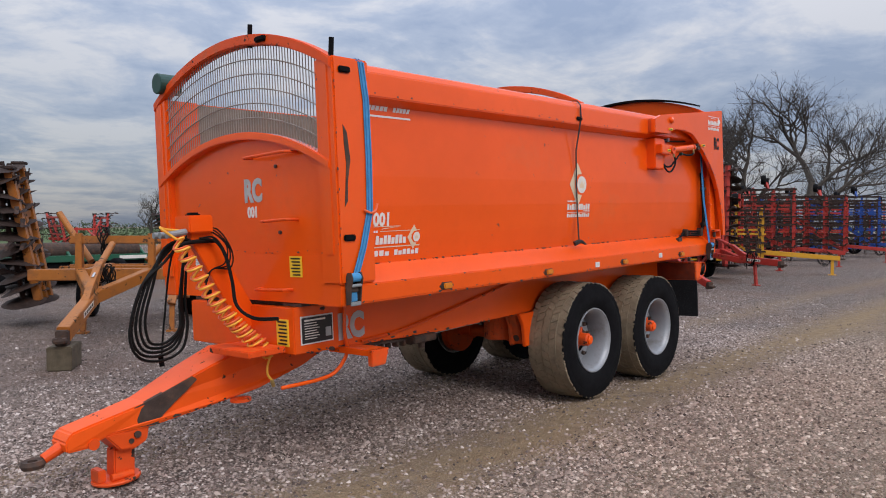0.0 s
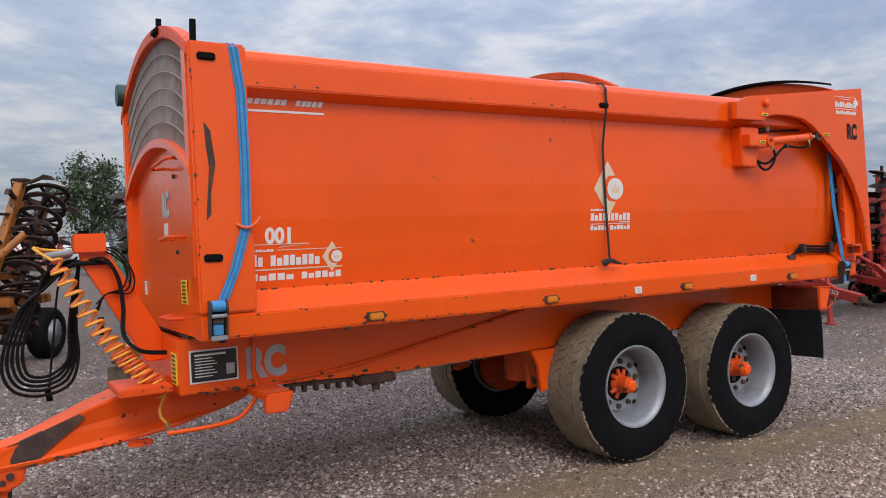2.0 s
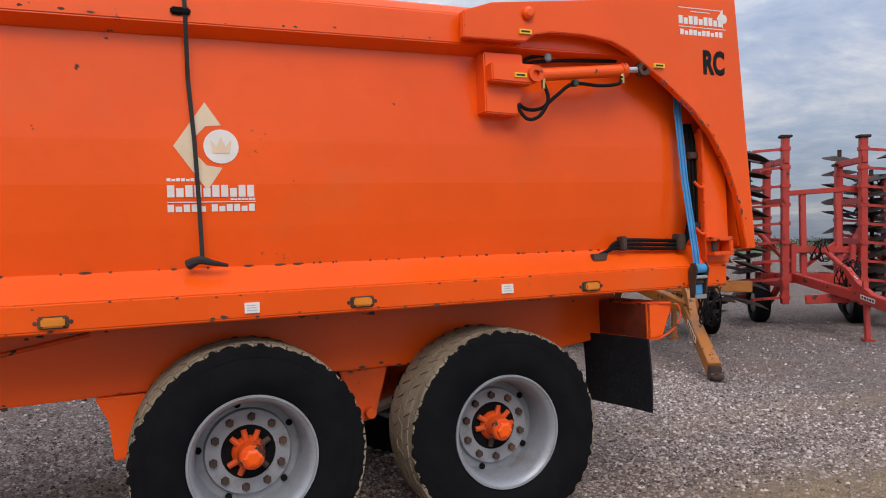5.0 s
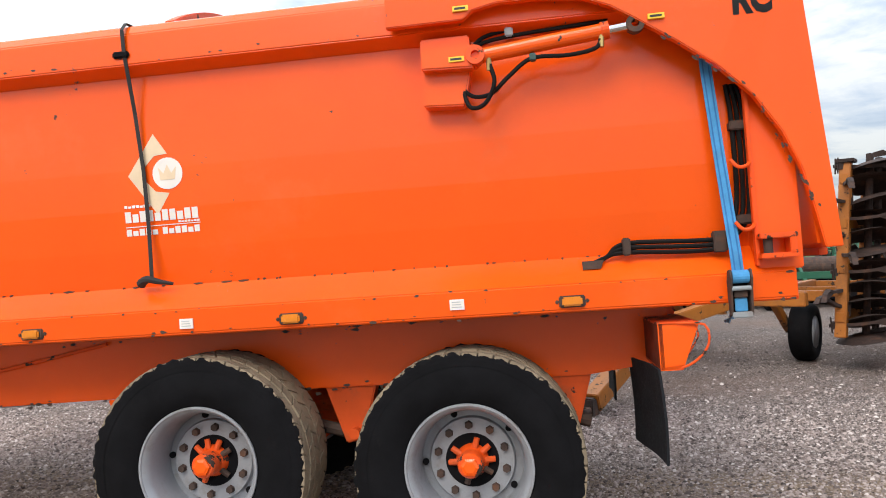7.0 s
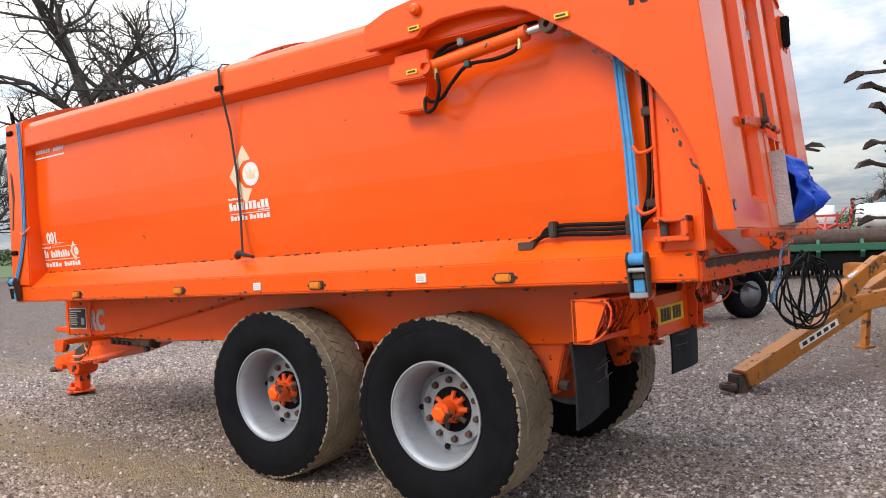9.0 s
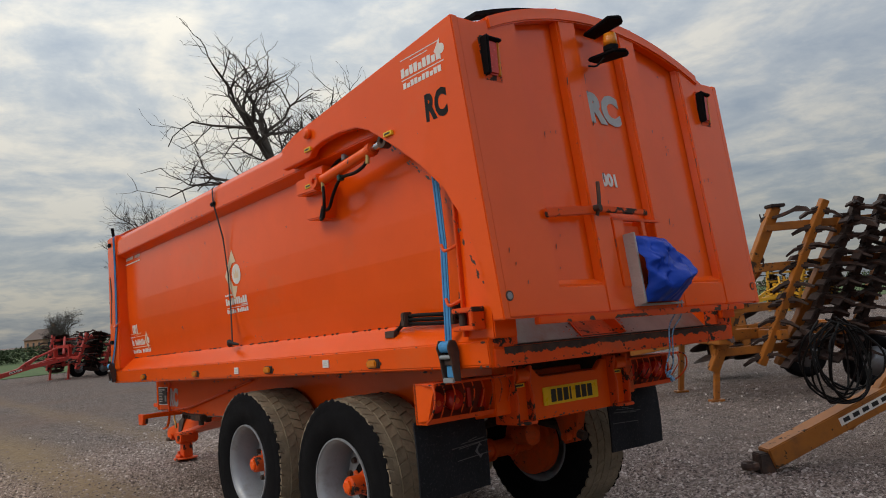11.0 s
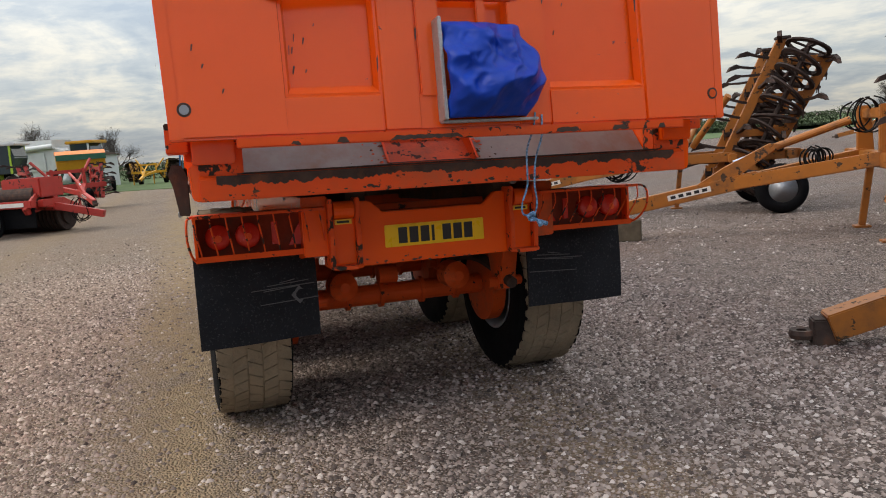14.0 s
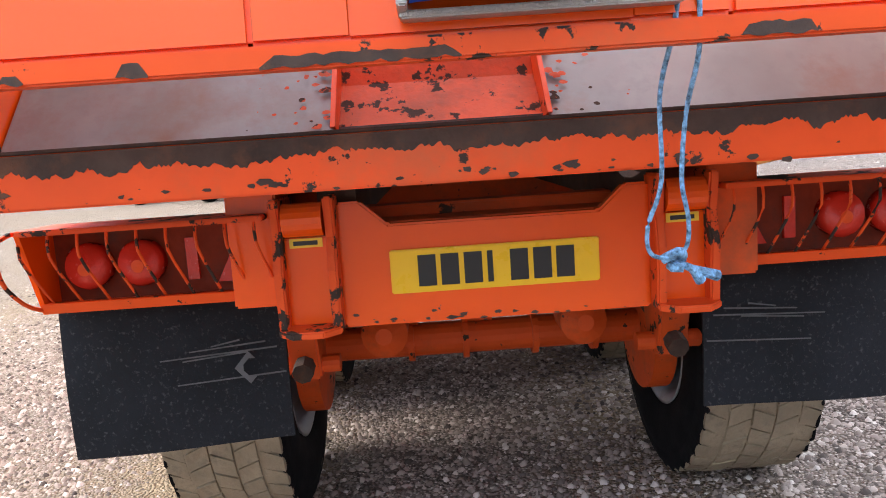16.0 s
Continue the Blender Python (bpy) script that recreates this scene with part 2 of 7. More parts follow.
tinem = material("rusty tine steel", (0.035, 0.02, 0.016), 0.8, 0.2, vary=0.4, scale=9, bump=0.3, bscale=60, dirt=(0.14, 0.06, 0.03), dirt_amt=0.3, dscale=6)
chrome = material("ram rod chrome", (0.6, 0.6, 0.62), 0.18, 1.0, vary=0.05, scale=9)
glassy = material("dark cab glass", (0.03, 0.045, 0.05), 0.08, vary=0.1, scale=2)
woodm = material("weathered timber block", (0.10, 0.08, 0.052), 0.9, vary=0.3, scale=9, bump=0.5, bscale=50)
barkm = material("bark", (0.060, 0.050, 0.042), 0.95, vary=0.35, scale=4, bump=0.4, bscale=20)
twigm = material("bare twigs", (0.050, 0.041, 0.035), 0.95, vary=0.3, scale=2)
leafm = material("hedge leaves", (0.055, 0.085, 0.030), 0.8, vary=0.35, scale=3, island=0.4)
grassm = material("grass field", (0.062, 0.105, 0.028), 0.95, vary=0.3, scale=0.6, bump=0.6, bscale=12, dirt=(0.16, 0.15, 0.06), dirt_amt=0.3, dscale=0.5)
brickm = material("house brick", (0.30, 0.17, 0.11), 0.9, vary=0.15, scale=2)
roofm = material("slate roof", (0.12, 0.085, 0.07), 0.8, vary=0.15, scale=2)


def sandside(n, l, tc):
    """How sandy the yard is: most where y is below about 3, with a ragged edge."""
    sp = n.new("ShaderNodeSeparateXYZ")
    l.new(tc.outputs["Object"], sp.inputs[0])
    wob = n.new("ShaderNodeTexNoise")
    wob.inputs["Scale"].default_value, wob.inputs["Detail"].default_value = 0.5, 5.0
    l.new(tc.outputs["Object"], wob.inputs["Vector"])
    add = n.new("ShaderNodeMath")
    add.operation = "MULTIPLY_ADD"
    add.inputs[1].default_value = 3.0
    l.new(wob.outputs[0], add.inputs[0])
    l.new(sp.outputs[1], add.inputs[2])
    t = n.new("ShaderNodeMapRange")
    for k, x in zip(("From Min", "From Max", "To Min", "To Max"), (6.2, 3.6, 0.0, 1.0)):
        t.inputs[k].default_value = x
    l.new(add.outputs[0], t.inputs["Value"])
    return t.outputs[0]


def ground_material():
    """Purple-grey crushed stone with two sandy wheel tracks that run beside the trailer."""
    m = bpy.data.materials.new("crushed stone")
    m.use_nodes = True
    n, l = m.node_tree.nodes, m.node_tree.links
    p = n["Principled BSDF"]
    tc = n.new("ShaderNodeTexCoord")

    def noisy(sc, det=4.0, r=0.6, vec=None):
        t = n.new("ShaderNodeTexNoise")
        t.inputs["Scale"].default_value, t.inputs["Detail"].default_value, t.inputs["Roughness"].default_value = sc, det, r
        l.new(vec or tc.outputs["Object"], t.inputs["Vector"])
        return t.outputs[0]

    def rng(v, a, b, c=0.0, d=1.0):
        t = n.new("ShaderNodeMapRange")
        for k, x in zip(("From Min", "From Max", "To Min", "To Max"), (a, b, c, d)):
            t.inputs[k].default_value = x
        l.new(v, t.inputs["Value"])
        return t.outputs[0]

    def blend(f, a, b):
        t = n.new("ShaderNodeMix")
        t.data_type = "RGBA"
        for k, x in (("Factor", f), ("A", a), ("B", b)):
            if isinstance(x, (tuple, float)):
                t.inputs[k].default_value = (*x, 1) if isinstance(x, tuple) else x
            else:
                l.new(x, t.inputs[k])
        return t.outputs["Result"]

    def calc(op, a, b):
        t = n.new("ShaderNodeMath")
        t.operation = op
        for i, x in enumerate((a, b)):
            if isinstance(x, (int, float)):
                t.inputs[i].default_value = x
            else:
                l.new(x, t.inputs[i])
        return t.outputs[0]

    vor = n.new("ShaderNodeTexVoronoi")
    vor.inputs["Scale"].default_value = 66.0
    l.new(tc.outputs["Object"], vor.inputs["Vector"])
    tone = n.new("ShaderNodeSeparateColor")
    l.new(vor.outputs["Color"], tone.inputs[0])
    stones = blend(tone.outputs[0], (0.115, 0.090, 0.080), (0.56, 0.47, 0.425))
    stones = blend(rng(tone.outputs[1], 0.55, 1.0, 0, 0.7), stones, (0.25, 0.165, 0.15))
    fines = blend(rng(noisy(3.0, 8.0), 0.35, 0.7), (0.055, 0.043, 0.036), (0.19, 0.148, 0.124))
    col = blend(rng(vor.outputs["Distance"], 0.40, 0.62), stones, fines)
    # reddish patches, and more sand mixed in along the open side
    col = blend(rng(noisy(0.35, 5.0), 0.45, 0.75, 0, 0.5), col, (0.24, 0.145, 0.105))
    col = blend(rng(sandside(n, l, tc), 0, 1, 0, 0.34), col, (0.40, 0.295, 0.185))
    # wheel tracks: sandy bands along x
    sp = n.new("ShaderNodeSeparateXYZ")
    l.new(tc.outputs["Object"], sp.inputs[0])
    wob = calc("MULTIPLY", noisy(0.22, 3.0), 1.0)
    yy = calc("ADD", sp.outputs[1], wob)
    band = None
    for yc, hw in ((3.92, 0.42), (5.9, 0.3), (0.9, 0.4)):
        d = calc("ABSOLUTE", calc("SUBTRACT", yy, yc), 0)
        b = rng(d, hw * 1.9, hw * 0.1)
        band = b if band is None else calc("MAXIMUM", band, calc("MULTIPLY", b, 0.45))
    fr = rng(noisy(1.7, 8.0, 0.7), 0.26, 0.48)
    sandy = blend(rng(noisy(9, 6.0), 0.3, 0.7), (0.26, 0.18, 0.105), (0.40, 0.287, 0.172))
    col = blend(calc("MULTIPLY", calc("MULTIPLY", band, fr), 0.97), col, sandy)
    l.new(col, p.inputs["Base Color"])
    p.inputs["Roughness"].default_value = 0.93
    p.inputs["Specular IOR Level"].default_value = 0.25
    h = calc("MULTIPLY", noisy(55.0, 5.0), 0.4)
    h = calc("SUBTRACT", h, vor.outputs["Distance"])
    b = n.new("ShaderNodeBump")
    b.inputs["Strength"].default_value, b.inputs["Distance"].default_value = 1.0, 0.03
    l.new(h, b.inputs["Height"])
    l.new(b.outputs[0], p.inputs["Normal"])
    return m


gravelm = ground_material()


def stone_material():
    m = bpy.data.materials.new("loose stones")
    m.use_nodes = True
    n, l = m.node_tree.nodes, m.node_tree.links
    g = n.new("ShaderNodeNewGeometry")
    r = n.new("ShaderNodeValToRGB")
    els = r.color_ramp.elements
    els[0].color, els[1].color = (0.060, 0.046, 0.041, 1), (0.60, 0.53, 0.49, 1)
    for pos, c in ((0.3, (0.185, 0.145, 0.128, 1)), (0.6, (0.30, 0.24, 0.213, 1)), (0.88, (0.40, 0.33, 0.295, 1))):
        els.new(pos).color = c
    l.new(g.outputs["Random Per Island"], r.inputs[0])
    tc = n.new("ShaderNodeTexCoord")
    f = n.new("ShaderNodeMath")
    f.operation = "MULTIPLY"
    f.inputs[1].default_value = 0.34
    l.new(sandside(n, l, tc), f.inputs[0])
    mx = n.new("ShaderNodeMix")
    mx.data_type = "RGBA"
    mx.blend_type = "MULTIPLY"
    mx.inputs["B"].default_value = (1.12, 0.88, 0.58, 1)
    l.new(f.outputs[0], mx.inputs["Factor"])
    l.new(r.outputs[0], mx.inputs["A"])
    l.new(mx.outputs["Result"], n["Principled BSDF"].inputs["Base Color"])
    n["Principled BSDF"].inputs["Roughness"].default_value = 0.9
    n["Principled BSDF"].inputs["Specular IOR Level"].default_value = 0.25
    return m


stonem = stone_material()

# ---------------------------------------------------------------- mesh helpers


def thing(name, m=None, label="", category="", group="", kind=""):
    ob = new(name)
    if m is not None:
        ob.matrix_world = m
    return tagged(ob, label, category, group, kind)


def part(name, bm, mat, parent, label="", smooth=False, m=None):
    me = bpy.data.meshes.new(name)
    bm.to_mesh(me)
    bm.free()
    me.materials.append(mat)
    if smooth:
        me.polygons.foreach_set("use_smooth", [True] * len(me.polygons))
    ob = new(name, me)
    if parent is not None:
        ob.parent = parent
    if m is not None:
        ob.matrix_basis = m
    return tagged(ob, label)


def share(name, me, parent, m=None):
    ob = new(name, me)
    ob.parent = parent
    if m is not None:
        ob.matrix_basis = m
    return ob


def soften(bm, w, seg=2):
    if w:
        edges = [e for e in bm.edges if len(e.link_faces) == 2 and e.calc_face_angle(0) > 0.5]
        bmesh.ops.bevel(bm, geom=edges, offset=w, segments=seg, affect="EDGES", clamp_overlap=True)


def box(x0, x1, y0, y1, z0, z1, bev=0.0, bm=None):
    b = bm or bmesh.new()
    r = bmesh.ops.create_cube(b, size=1)
    for v in r["verts"]:
        v.co = Vector(((x0 + x1) / 2 + v.co.x * (x1 - x0), (y0 + y1) / 2 + v.co.y * (y1 - y0), (z0 + z1) / 2 + v.co.z * (z1 - z0)))
    if not bm:
        soften(b, bev)
    return b


def prism(poly, axis, a, b, bev=0.0, bm=None):
    """A polygon in the two other axes, drawn out along axis from a to b."""
    m = bm or bmesh.new()
    put = {"x": lambda p, t: (t, p[0], p[1]), "y": lambda p, t: (p[0], t, p[1]), "z": lambda p, t: (p[0], p[1], t)}[axis]
    v0 = [m.verts.new(put(p, a)) for p in poly]
    v1 = [m.verts.new(put(p, b)) for p in poly]
    faces = [m.faces.new(v0), m.faces.new(v1[::-1])]
    for i in range(len(poly)):
        j = (i + 1) % len(poly)
        faces.append(m.faces.new((v0[j], v0[i], v1[i], v1[j])))
    bmesh.ops.recalc_face_normals(m, faces=faces)
    if not bm:
        soften(m, bev)
    return m


def bar(p, q, w, h, bev=0.0, bm=None, up=(0, 0, 1)):
    """A square-section bar from p to q, w across and h high."""
    m = bm or bmesh.new()
    p, q = Vector(p), Vector(q)
    d = (q - p).normalized()
    s = d.cross(Vector(up))
    s = s.normalized() if s.length > 1e-4 else Vector((1, 0, 0))
    u = s.cross(d)
    vs = [[m.verts.new(c + s * a * w / 2 + u * b * h / 2) for a, b in ((-1, -1), (1, -1), (1, 1), (-1, 1))] for c in (p, q)]
    fs = [m.faces.new(vs[0]), m.faces.new(vs[1][::-1])]
    for i in range(4):
        j = (i + 1) % 4
        fs.append(m.faces.new((vs[0][j], vs[0][i], vs[1][i], vs[1][j])))
    bmesh.ops.recalc_face_normals(m, faces=fs)
    if not bm:
        soften(m, bev)
    return m


def rod(p, q, r, r2=None, n=12, bm=None):
    m = bm or bmesh.new()
    p, q = Vector(p), Vector(q)
    d = q - p
    t = Matrix.Translation((p + q) / 2) @ d.to_track_quat("Z", "Y").to_matrix().to_4x4()
    bmesh.ops.create_cone(m, cap_ends=True, segments=n, radius1=r, radius2=r if r2 is None else r2, depth=d.length, matrix=t)
    return m


def smoothed(pts, k=6):
    """A Catmull-Rom line through the points."""
    P = [Vector(p) for p in pts]
    P = [P[0] * 2 - P[1], *P, P[-1] * 2 - P[-2]]
    out = []
    for i in range(1, len(P) - 2):
        for j in range(k):
            t = j / k
            a, b, c, d = P[i - 1:i + 3]
            out.append(0.5 * (2 * b + (c - a) * t + (2 * a - 5 * b + 4 * c - d) * t * t + (3 * b - a - 3 * c + d) * t ** 3))
    return [*out, P[-2]]


def tube(pts, r, n=8, k=6, bm=None, taper=None, flat=1.0):
    """A hose along a smooth line through the points."""
    m = bm or bmesh.new()
    L = smoothed(pts, k) if k else [Vector(p) for p in pts]
    rings, ref = [], Vector((0.31, 0.17, 0.94))
    for i, c in enumerate(L):
        d = (L[min(i + 1, len(L) - 1)] - L[max(i - 1, 0)]).normalized()
        s = d.cross(ref)
        if s.length < 0.05:
            s = d.cross(Vector((1, 0, 0)))
        s.normalize()
        u = d.cross(s)
        ref = u.cross(d) * 0 + ref
        rr = r if taper is None else r + (taper - r) * i / (len(L) - 1)
        rings.append([m.verts.new(c + (s * math.cos(a) + u * math.sin(a) * flat) * rr) for a in (2 * math.pi * j / n for j in range(n))])
    for a, b in zip(rings, rings[1:]):
        for j in range(n):
            m.faces.new((a[j], a[(j + 1) % n], b[(j + 1) % n], b[j]))
    m.faces.new(rings[0][::-1])
    m.faces.new(rings[-1])
    return m


def lathe(profile, n=48, axis="y", bm=None, closed=False):
    """Turns (radius, along) pairs about an axis through the origin."""
    m = bm or bmesh.new()
    put = {"y": lambda r, t, a: (r * math.cos(a), t, r * math.sin(a)), "z": lambda r, t, a: (r * math.cos(a), r * math.sin(a), t), "x": lambda r, t, a: (t, r * math.cos(a), r * math.sin(a))}[axis]
    rings = [[m.verts.new(put(r, t, 2 * math.pi * j / n)) for j in range(n)] for r, t in profile]
    fs = []
    pairs = list(zip(rings, rings[1:])) + ([(rings[-1], rings[0])] if closed else [])
    for a, b in pairs:
        for j in range(n):
            fs.append(m.faces.new((a[j], a[(j + 1) % n], b[(j + 1) % n], b[j])))
    if not closed:
        for rg in (rings[0], rings[-1]):
            fs.append(m.faces.new(rg))
    bmesh.ops.recalc_face_normals(m, faces=fs)
    return m


def shifted(bm, m):
    bmesh.ops.transform(bm, matrix=m, verts=bm.verts)
    return bm


def letters(text, size, thick=0.002, bold=0.018):
    """Flat letters in the x-z plane, facing -y, with their middle at the origin."""
    cu = bpy.data.curves.new("letters", "FONT")
    cu.body, cu.size, cu.extrude, cu.align_x, cu.align_y = text, size, thick, "CENTER", "CENTER"
    cu.resolution_u, cu.offset = 3, bold * size
    ob = bpy.data.objects.new("letters", cu)
    scene.collection.objects.link(ob)
    bpy.context.view_layer.update()
    me = bpy.data.meshes.new_from_object(ob.evaluated_get(bpy.context.evaluated_depsgraph_get()))
    bm = bmesh.new()
    bm.from_mesh(me)
    bpy.data.objects.remove(ob)
    bpy.data.curves.remove(cu)
    bpy.data.meshes.remove(me)
    shifted(bm, Matrix.Rotation(radians(90), 4, "X"))
    return bm

# ---------------------------------------------------------------- ground
def sheet(name, x0, x1, y0, y1, z, nx, ny):
    b = bmesh.new()
    g = [[b.verts.new((x0 + (x1 - x0) * i / nx, y0 + (y1 - y0) * j / ny, z)) for j in range(ny + 1)] for i in range(nx + 1)]
    for i in range(nx):
        for j in range(ny):
            b.faces.new((g[i][j], g[i + 1][j], g[i + 1][j + 1], g[i][j + 1]))
    return b


tagged(part("ground", sheet("ground", -900, 900, -900, 900, 0, 12, 12), gravelm, None), "purple-grey crushed stone yard with sandy wheel tracks", "ground", kind="structure")


def stones(name, count, x0, x1, y0, y1, s0, s1, seed, fade=2.0):
    """Loose angular stones pressed into the yard, as one mesh; they thin out towards its edges."""
    rs = np.random.RandomState(seed)
    ang5 = np.arange(5) * 1.2566
    base = np.concatenate((np.stack((np.cos(ang5), np.sin(ang5), 0 * ang5), 1), np.array([(0.42, 0.05, 0.75), (-0.2, 0.38, 0.9), (-0.22, -0.36, 0.62)])))
    fc = np.array([(0, 1, 5), (1, 6, 5), (1, 2, 6), (2, 3, 6), (3, 7, 6), (3, 4, 7), (4, 5, 7), (4, 0, 5), (5, 6, 7)])
    sz = s0 + (s1 - s0) * rs.rand(count) ** 2.5
    ang = rs.rand(count) * 6.283
    v = np.repeat(base[None], count, 0) * (1 + 0.5 * (rs.rand(count, 8, 3) - 0.5))
    v *= (sz[:, None] * np.stack((1 + 0.4 * rs.rand(count), np.ones(count), 0.5 + 0.7 * rs.rand(count)), 1))[:, None, :]
    c, s = np.cos(ang)[:, None], np.sin(ang)[:, None]
    x, y = v[..., 0] * c - v[..., 1] * s, v[..., 0] * s + v[..., 1] * c
    v = np.stack((x + (x0 + (x1 - x0) * rs.rand(count))[:, None], y + (y0 + (y1 - y0) * rs.rand(count))[:, None], v[..., 2] - 0.001), -1)
    # few stones lie in the sandy wheel track
    yc = v[:, :, 1].mean(1)
    xc = v[:, :, 0].mean(1)
    away = np.hypot(np.maximum(0, np.maximum(x0 + fade - xc, xc - x1 + fade)), np.maximum(0, np.maximum(y0 + fade - yc, yc - y1 + fade)))
    keep = rs.rand(count) < np.clip((np.abs(yc - 3.42) - 0.2) / 0.35, 0.14, 1.0) * np.clip(1 - away / fade, 0, 1) ** 1.5
    v, count = v[keep], int(keep.sum())
    f = fc[None] + (np.arange(count) * 8)[:, None, None]
    me = bpy.data.meshes.new(name)
    me.vertices.add(count * 8)
    me.vertices.foreach_set("co", v.astype(np.float32).ravel())
    me.loops.add(count * 27)
    me.loops.foreach_set("vertex_index", f.astype(np.int32).ravel())
    me.polygons.add(count * 9)
    me.polygons.foreach_set("loop_start", np.arange(count * 9, dtype=np.int32) * 3)
    me.update(calc_edges=True)
    me.materials.append(stonem)
    return tagged(new(name, me), "loose angular purple-grey stones over the yard", "gravel", kind="stuff")


stones("gravel", 250000, -0.8, 14.0, -0.2, 9.0, 0.0055, 0.019, 3)
stones("gravel", 60000, -6, 22.0, -3.0, 17.0, 0.008, 0.023, 4, 4.0)

# ---------------------------------------------------------------- the orange tipping trailer
# the yard lets it lean a little away from the open side and down towards the drawbar
TM = pose(7.5238, 4.7929, 0.0247, -1.4675, -1.8558, 0.059) @ Matrix.Diagonal((1.0355, 1.0061, 1.0319, 1))
trailer = thing("tipping_trailer", TM, "orange steel high-sided farm tipping trailer with worn paint, parked on gravel", "trailer")
X0, X1, HW = -3.92, 2.245, 1.175
PANEL = [(1.495, 1.030), (1.69, 1.060), (1.90, 1.082), (2.11, 1.092), (2.64, 1.092)]


def panel_y(z):
    for (z0, y0), (z1, y1) in zip(PANEL, PANEL[1:]):
        if z <= z1:
            return y0 + (y1 - y0) * (z - z0) / (z1 - z0)
    return PANEL[-1][1]


for sgn in (-1, 1):
    # facetted side skin
    poly = [(sgn * y, z) for z, y in PANEL] + [(sgn * (y - 0.03), z) for z, y in PANEL[::-1]]
    part("side_panel", prism(poly, "x", X0 + 0.28, 2.24), paint, trailer)
    poly = [(sgn * (y - 0.0325), z) for z, y in PANEL[:-1]] + [(sgn * 1.0135, 2.70), (sgn * 1.0135, 2.85), (sgn * 1.006, 2.85), (sgn * 1.006, 2.70)] + [(sgn * (y - 0.04), z) for z, y in PANEL[:-1][::-1]]
    part("inner_lining", prism(poly, "x", X0 + 0.10, 2.20), liner, trailer, "stained bare steel lining")
    poly = [(sgn * a, z) for a, z in ((HW - 0.012, 1.238), (HW, 1.25), (HW + 0.008, 1.372), (1.046, 1.497), (0.99, 1.497), (0.99, 1.238))]
    part("bottom_rail", prism(poly, "x", X0, X1, 0.006), paint, trailer)
    poly = [(sgn * a, z) for a, z in ((1.09, 2.595), (HW + 0.012, 2.64), (HW + 0.008, 2.80), (HW - 0.02, 2.845), (1.12, 2.862), (1.02, 2.862), (1.02, 2.62))]
    part("top_rail", prism(poly, "x", X0, 2.16, 0.006), paint, trailer)
    a, b = sorted((sgn * (HW + 0.022), sgn * 1.0))
    part("front_post", box(X0 - 0.012, X0 + 0.30, a, b, 1.385, 2.87, 0.012), paint, trailer)
    a, b = sorted((sgn * (HW - 0.01), sgn * 1.0))
    part("rear_post", box(2.085, 2.285, a, b, 1.38, 2.2, 0.006), paint, trailer)
    # rubbed weld seam along the top of the chamfer
    bm = bmesh.new()
    rs = random.Random(5)
    x = -3.55
    while x < 2.0:
        w = rs.uniform(0.004, 0.018) * rs.choice((1, 1, 1, 1, 3.0))
        z = 1.4975
        if rs.random() < 0.8:
            prism([(x, z - rs.uniform(0, 0.006)), (x + w * 0.4, z - rs.uniform(0.002, 0.009)), (x + w, z - 0.002), (x + w, z + 0.003), (x + w * 0.5, z + rs.uniform(0.003, 0.008)), (x, z + 0.003)], "y", sgn * 1.035, sgn * 1.0535, bm=bm)
        x += w + rs.uniform(0.006, 0.11)
    tagged(part("seam_rust", bm, rust, trailer), kind="stuff")

# front wall: folded sheet, arch frames and wire guard
part("front_sheet", prism([(X0 + 0.03, 1.585), (X0 + 0.015, 1.245), (X0 + 0.05, 1.245), (X0 + 0.06, 1.585)], "y", -HW + 0.02, HW - 0.02), paint, trailer)


def arch_z(y, edge, peak, half=1.16):
    """Height of a flat circular arch."""
    sag = peak - edge
    R = (half * half + sag * sag) / (2 * sag)
    return peak - R + math.sqrt(max(0, R * R - y * y))


def arch_band(e0, p0, e1, p1, x0, x1, half=1.14, n=28, bev=0.006):
    ys = [-half + 2 * half * i / n for i in range(n + 1)]
    poly = [(y, arch_z(y, e1, p1)) for y in ys] + [(y, arch_z(y, e0, p0)) for y in ys[::-1]]
    return prism(poly, "x", x0, x1, bev)


ys = [-1.12 + 2.24 * i / 24 for i in range(25)]
part("front_panel", prism([(y, 1.58) for y in (-1.12, 1.12)] + [(y, arch_z(y, 2.15, 2.43)) for y in ys[::-1]], "x", X0 + 0.035, X0 + 0.06), paint, trailer)
part("lower_arch", arch_band(2.13, 2.43, 2.185, 2.485, X0 - 0.03, X0 + 0.05), paint, trailer)
part("upper_arch", arch_band(2.80, 3.11, 2.87, 3.185, X0 - 0.025, X0 + 0.06, half=1.18), paint_worn, trailer)
for yy in (-1.1, 1.1):
    part("frame_upright", box(X0 - 0.02, X0 + 0.05, yy - 0.045, yy + 0.045, 1.58, 2.84, 0.006), paint, trailer)
NB = 66
for i in range(NB):
    y = -1.05 + 2.1 * i / (NB - 1)
    part("guard_bar", rod((X0 + 0.012, y, arch_z(y, 2.15, 2.45)), (X0 + 0.012, y, arch_z(y, 2.82, 3.14)), 0.0038, n=5), wiremesh, trailer)
for k in range(5):
    f = (k + 1) / 6
    pts = [(X0 + 0.002, y, arch_z(y, 2.185 + f * 0.62, 2.485 + f * 0.63)) for y in (-1.06, -0.8, -0.5, -0.2, 0.1, 0.4, 0.7, 1.06)]
    part("guard_rod", tube(pts, 0.0045, 6, 3), wiremesh, trailer)
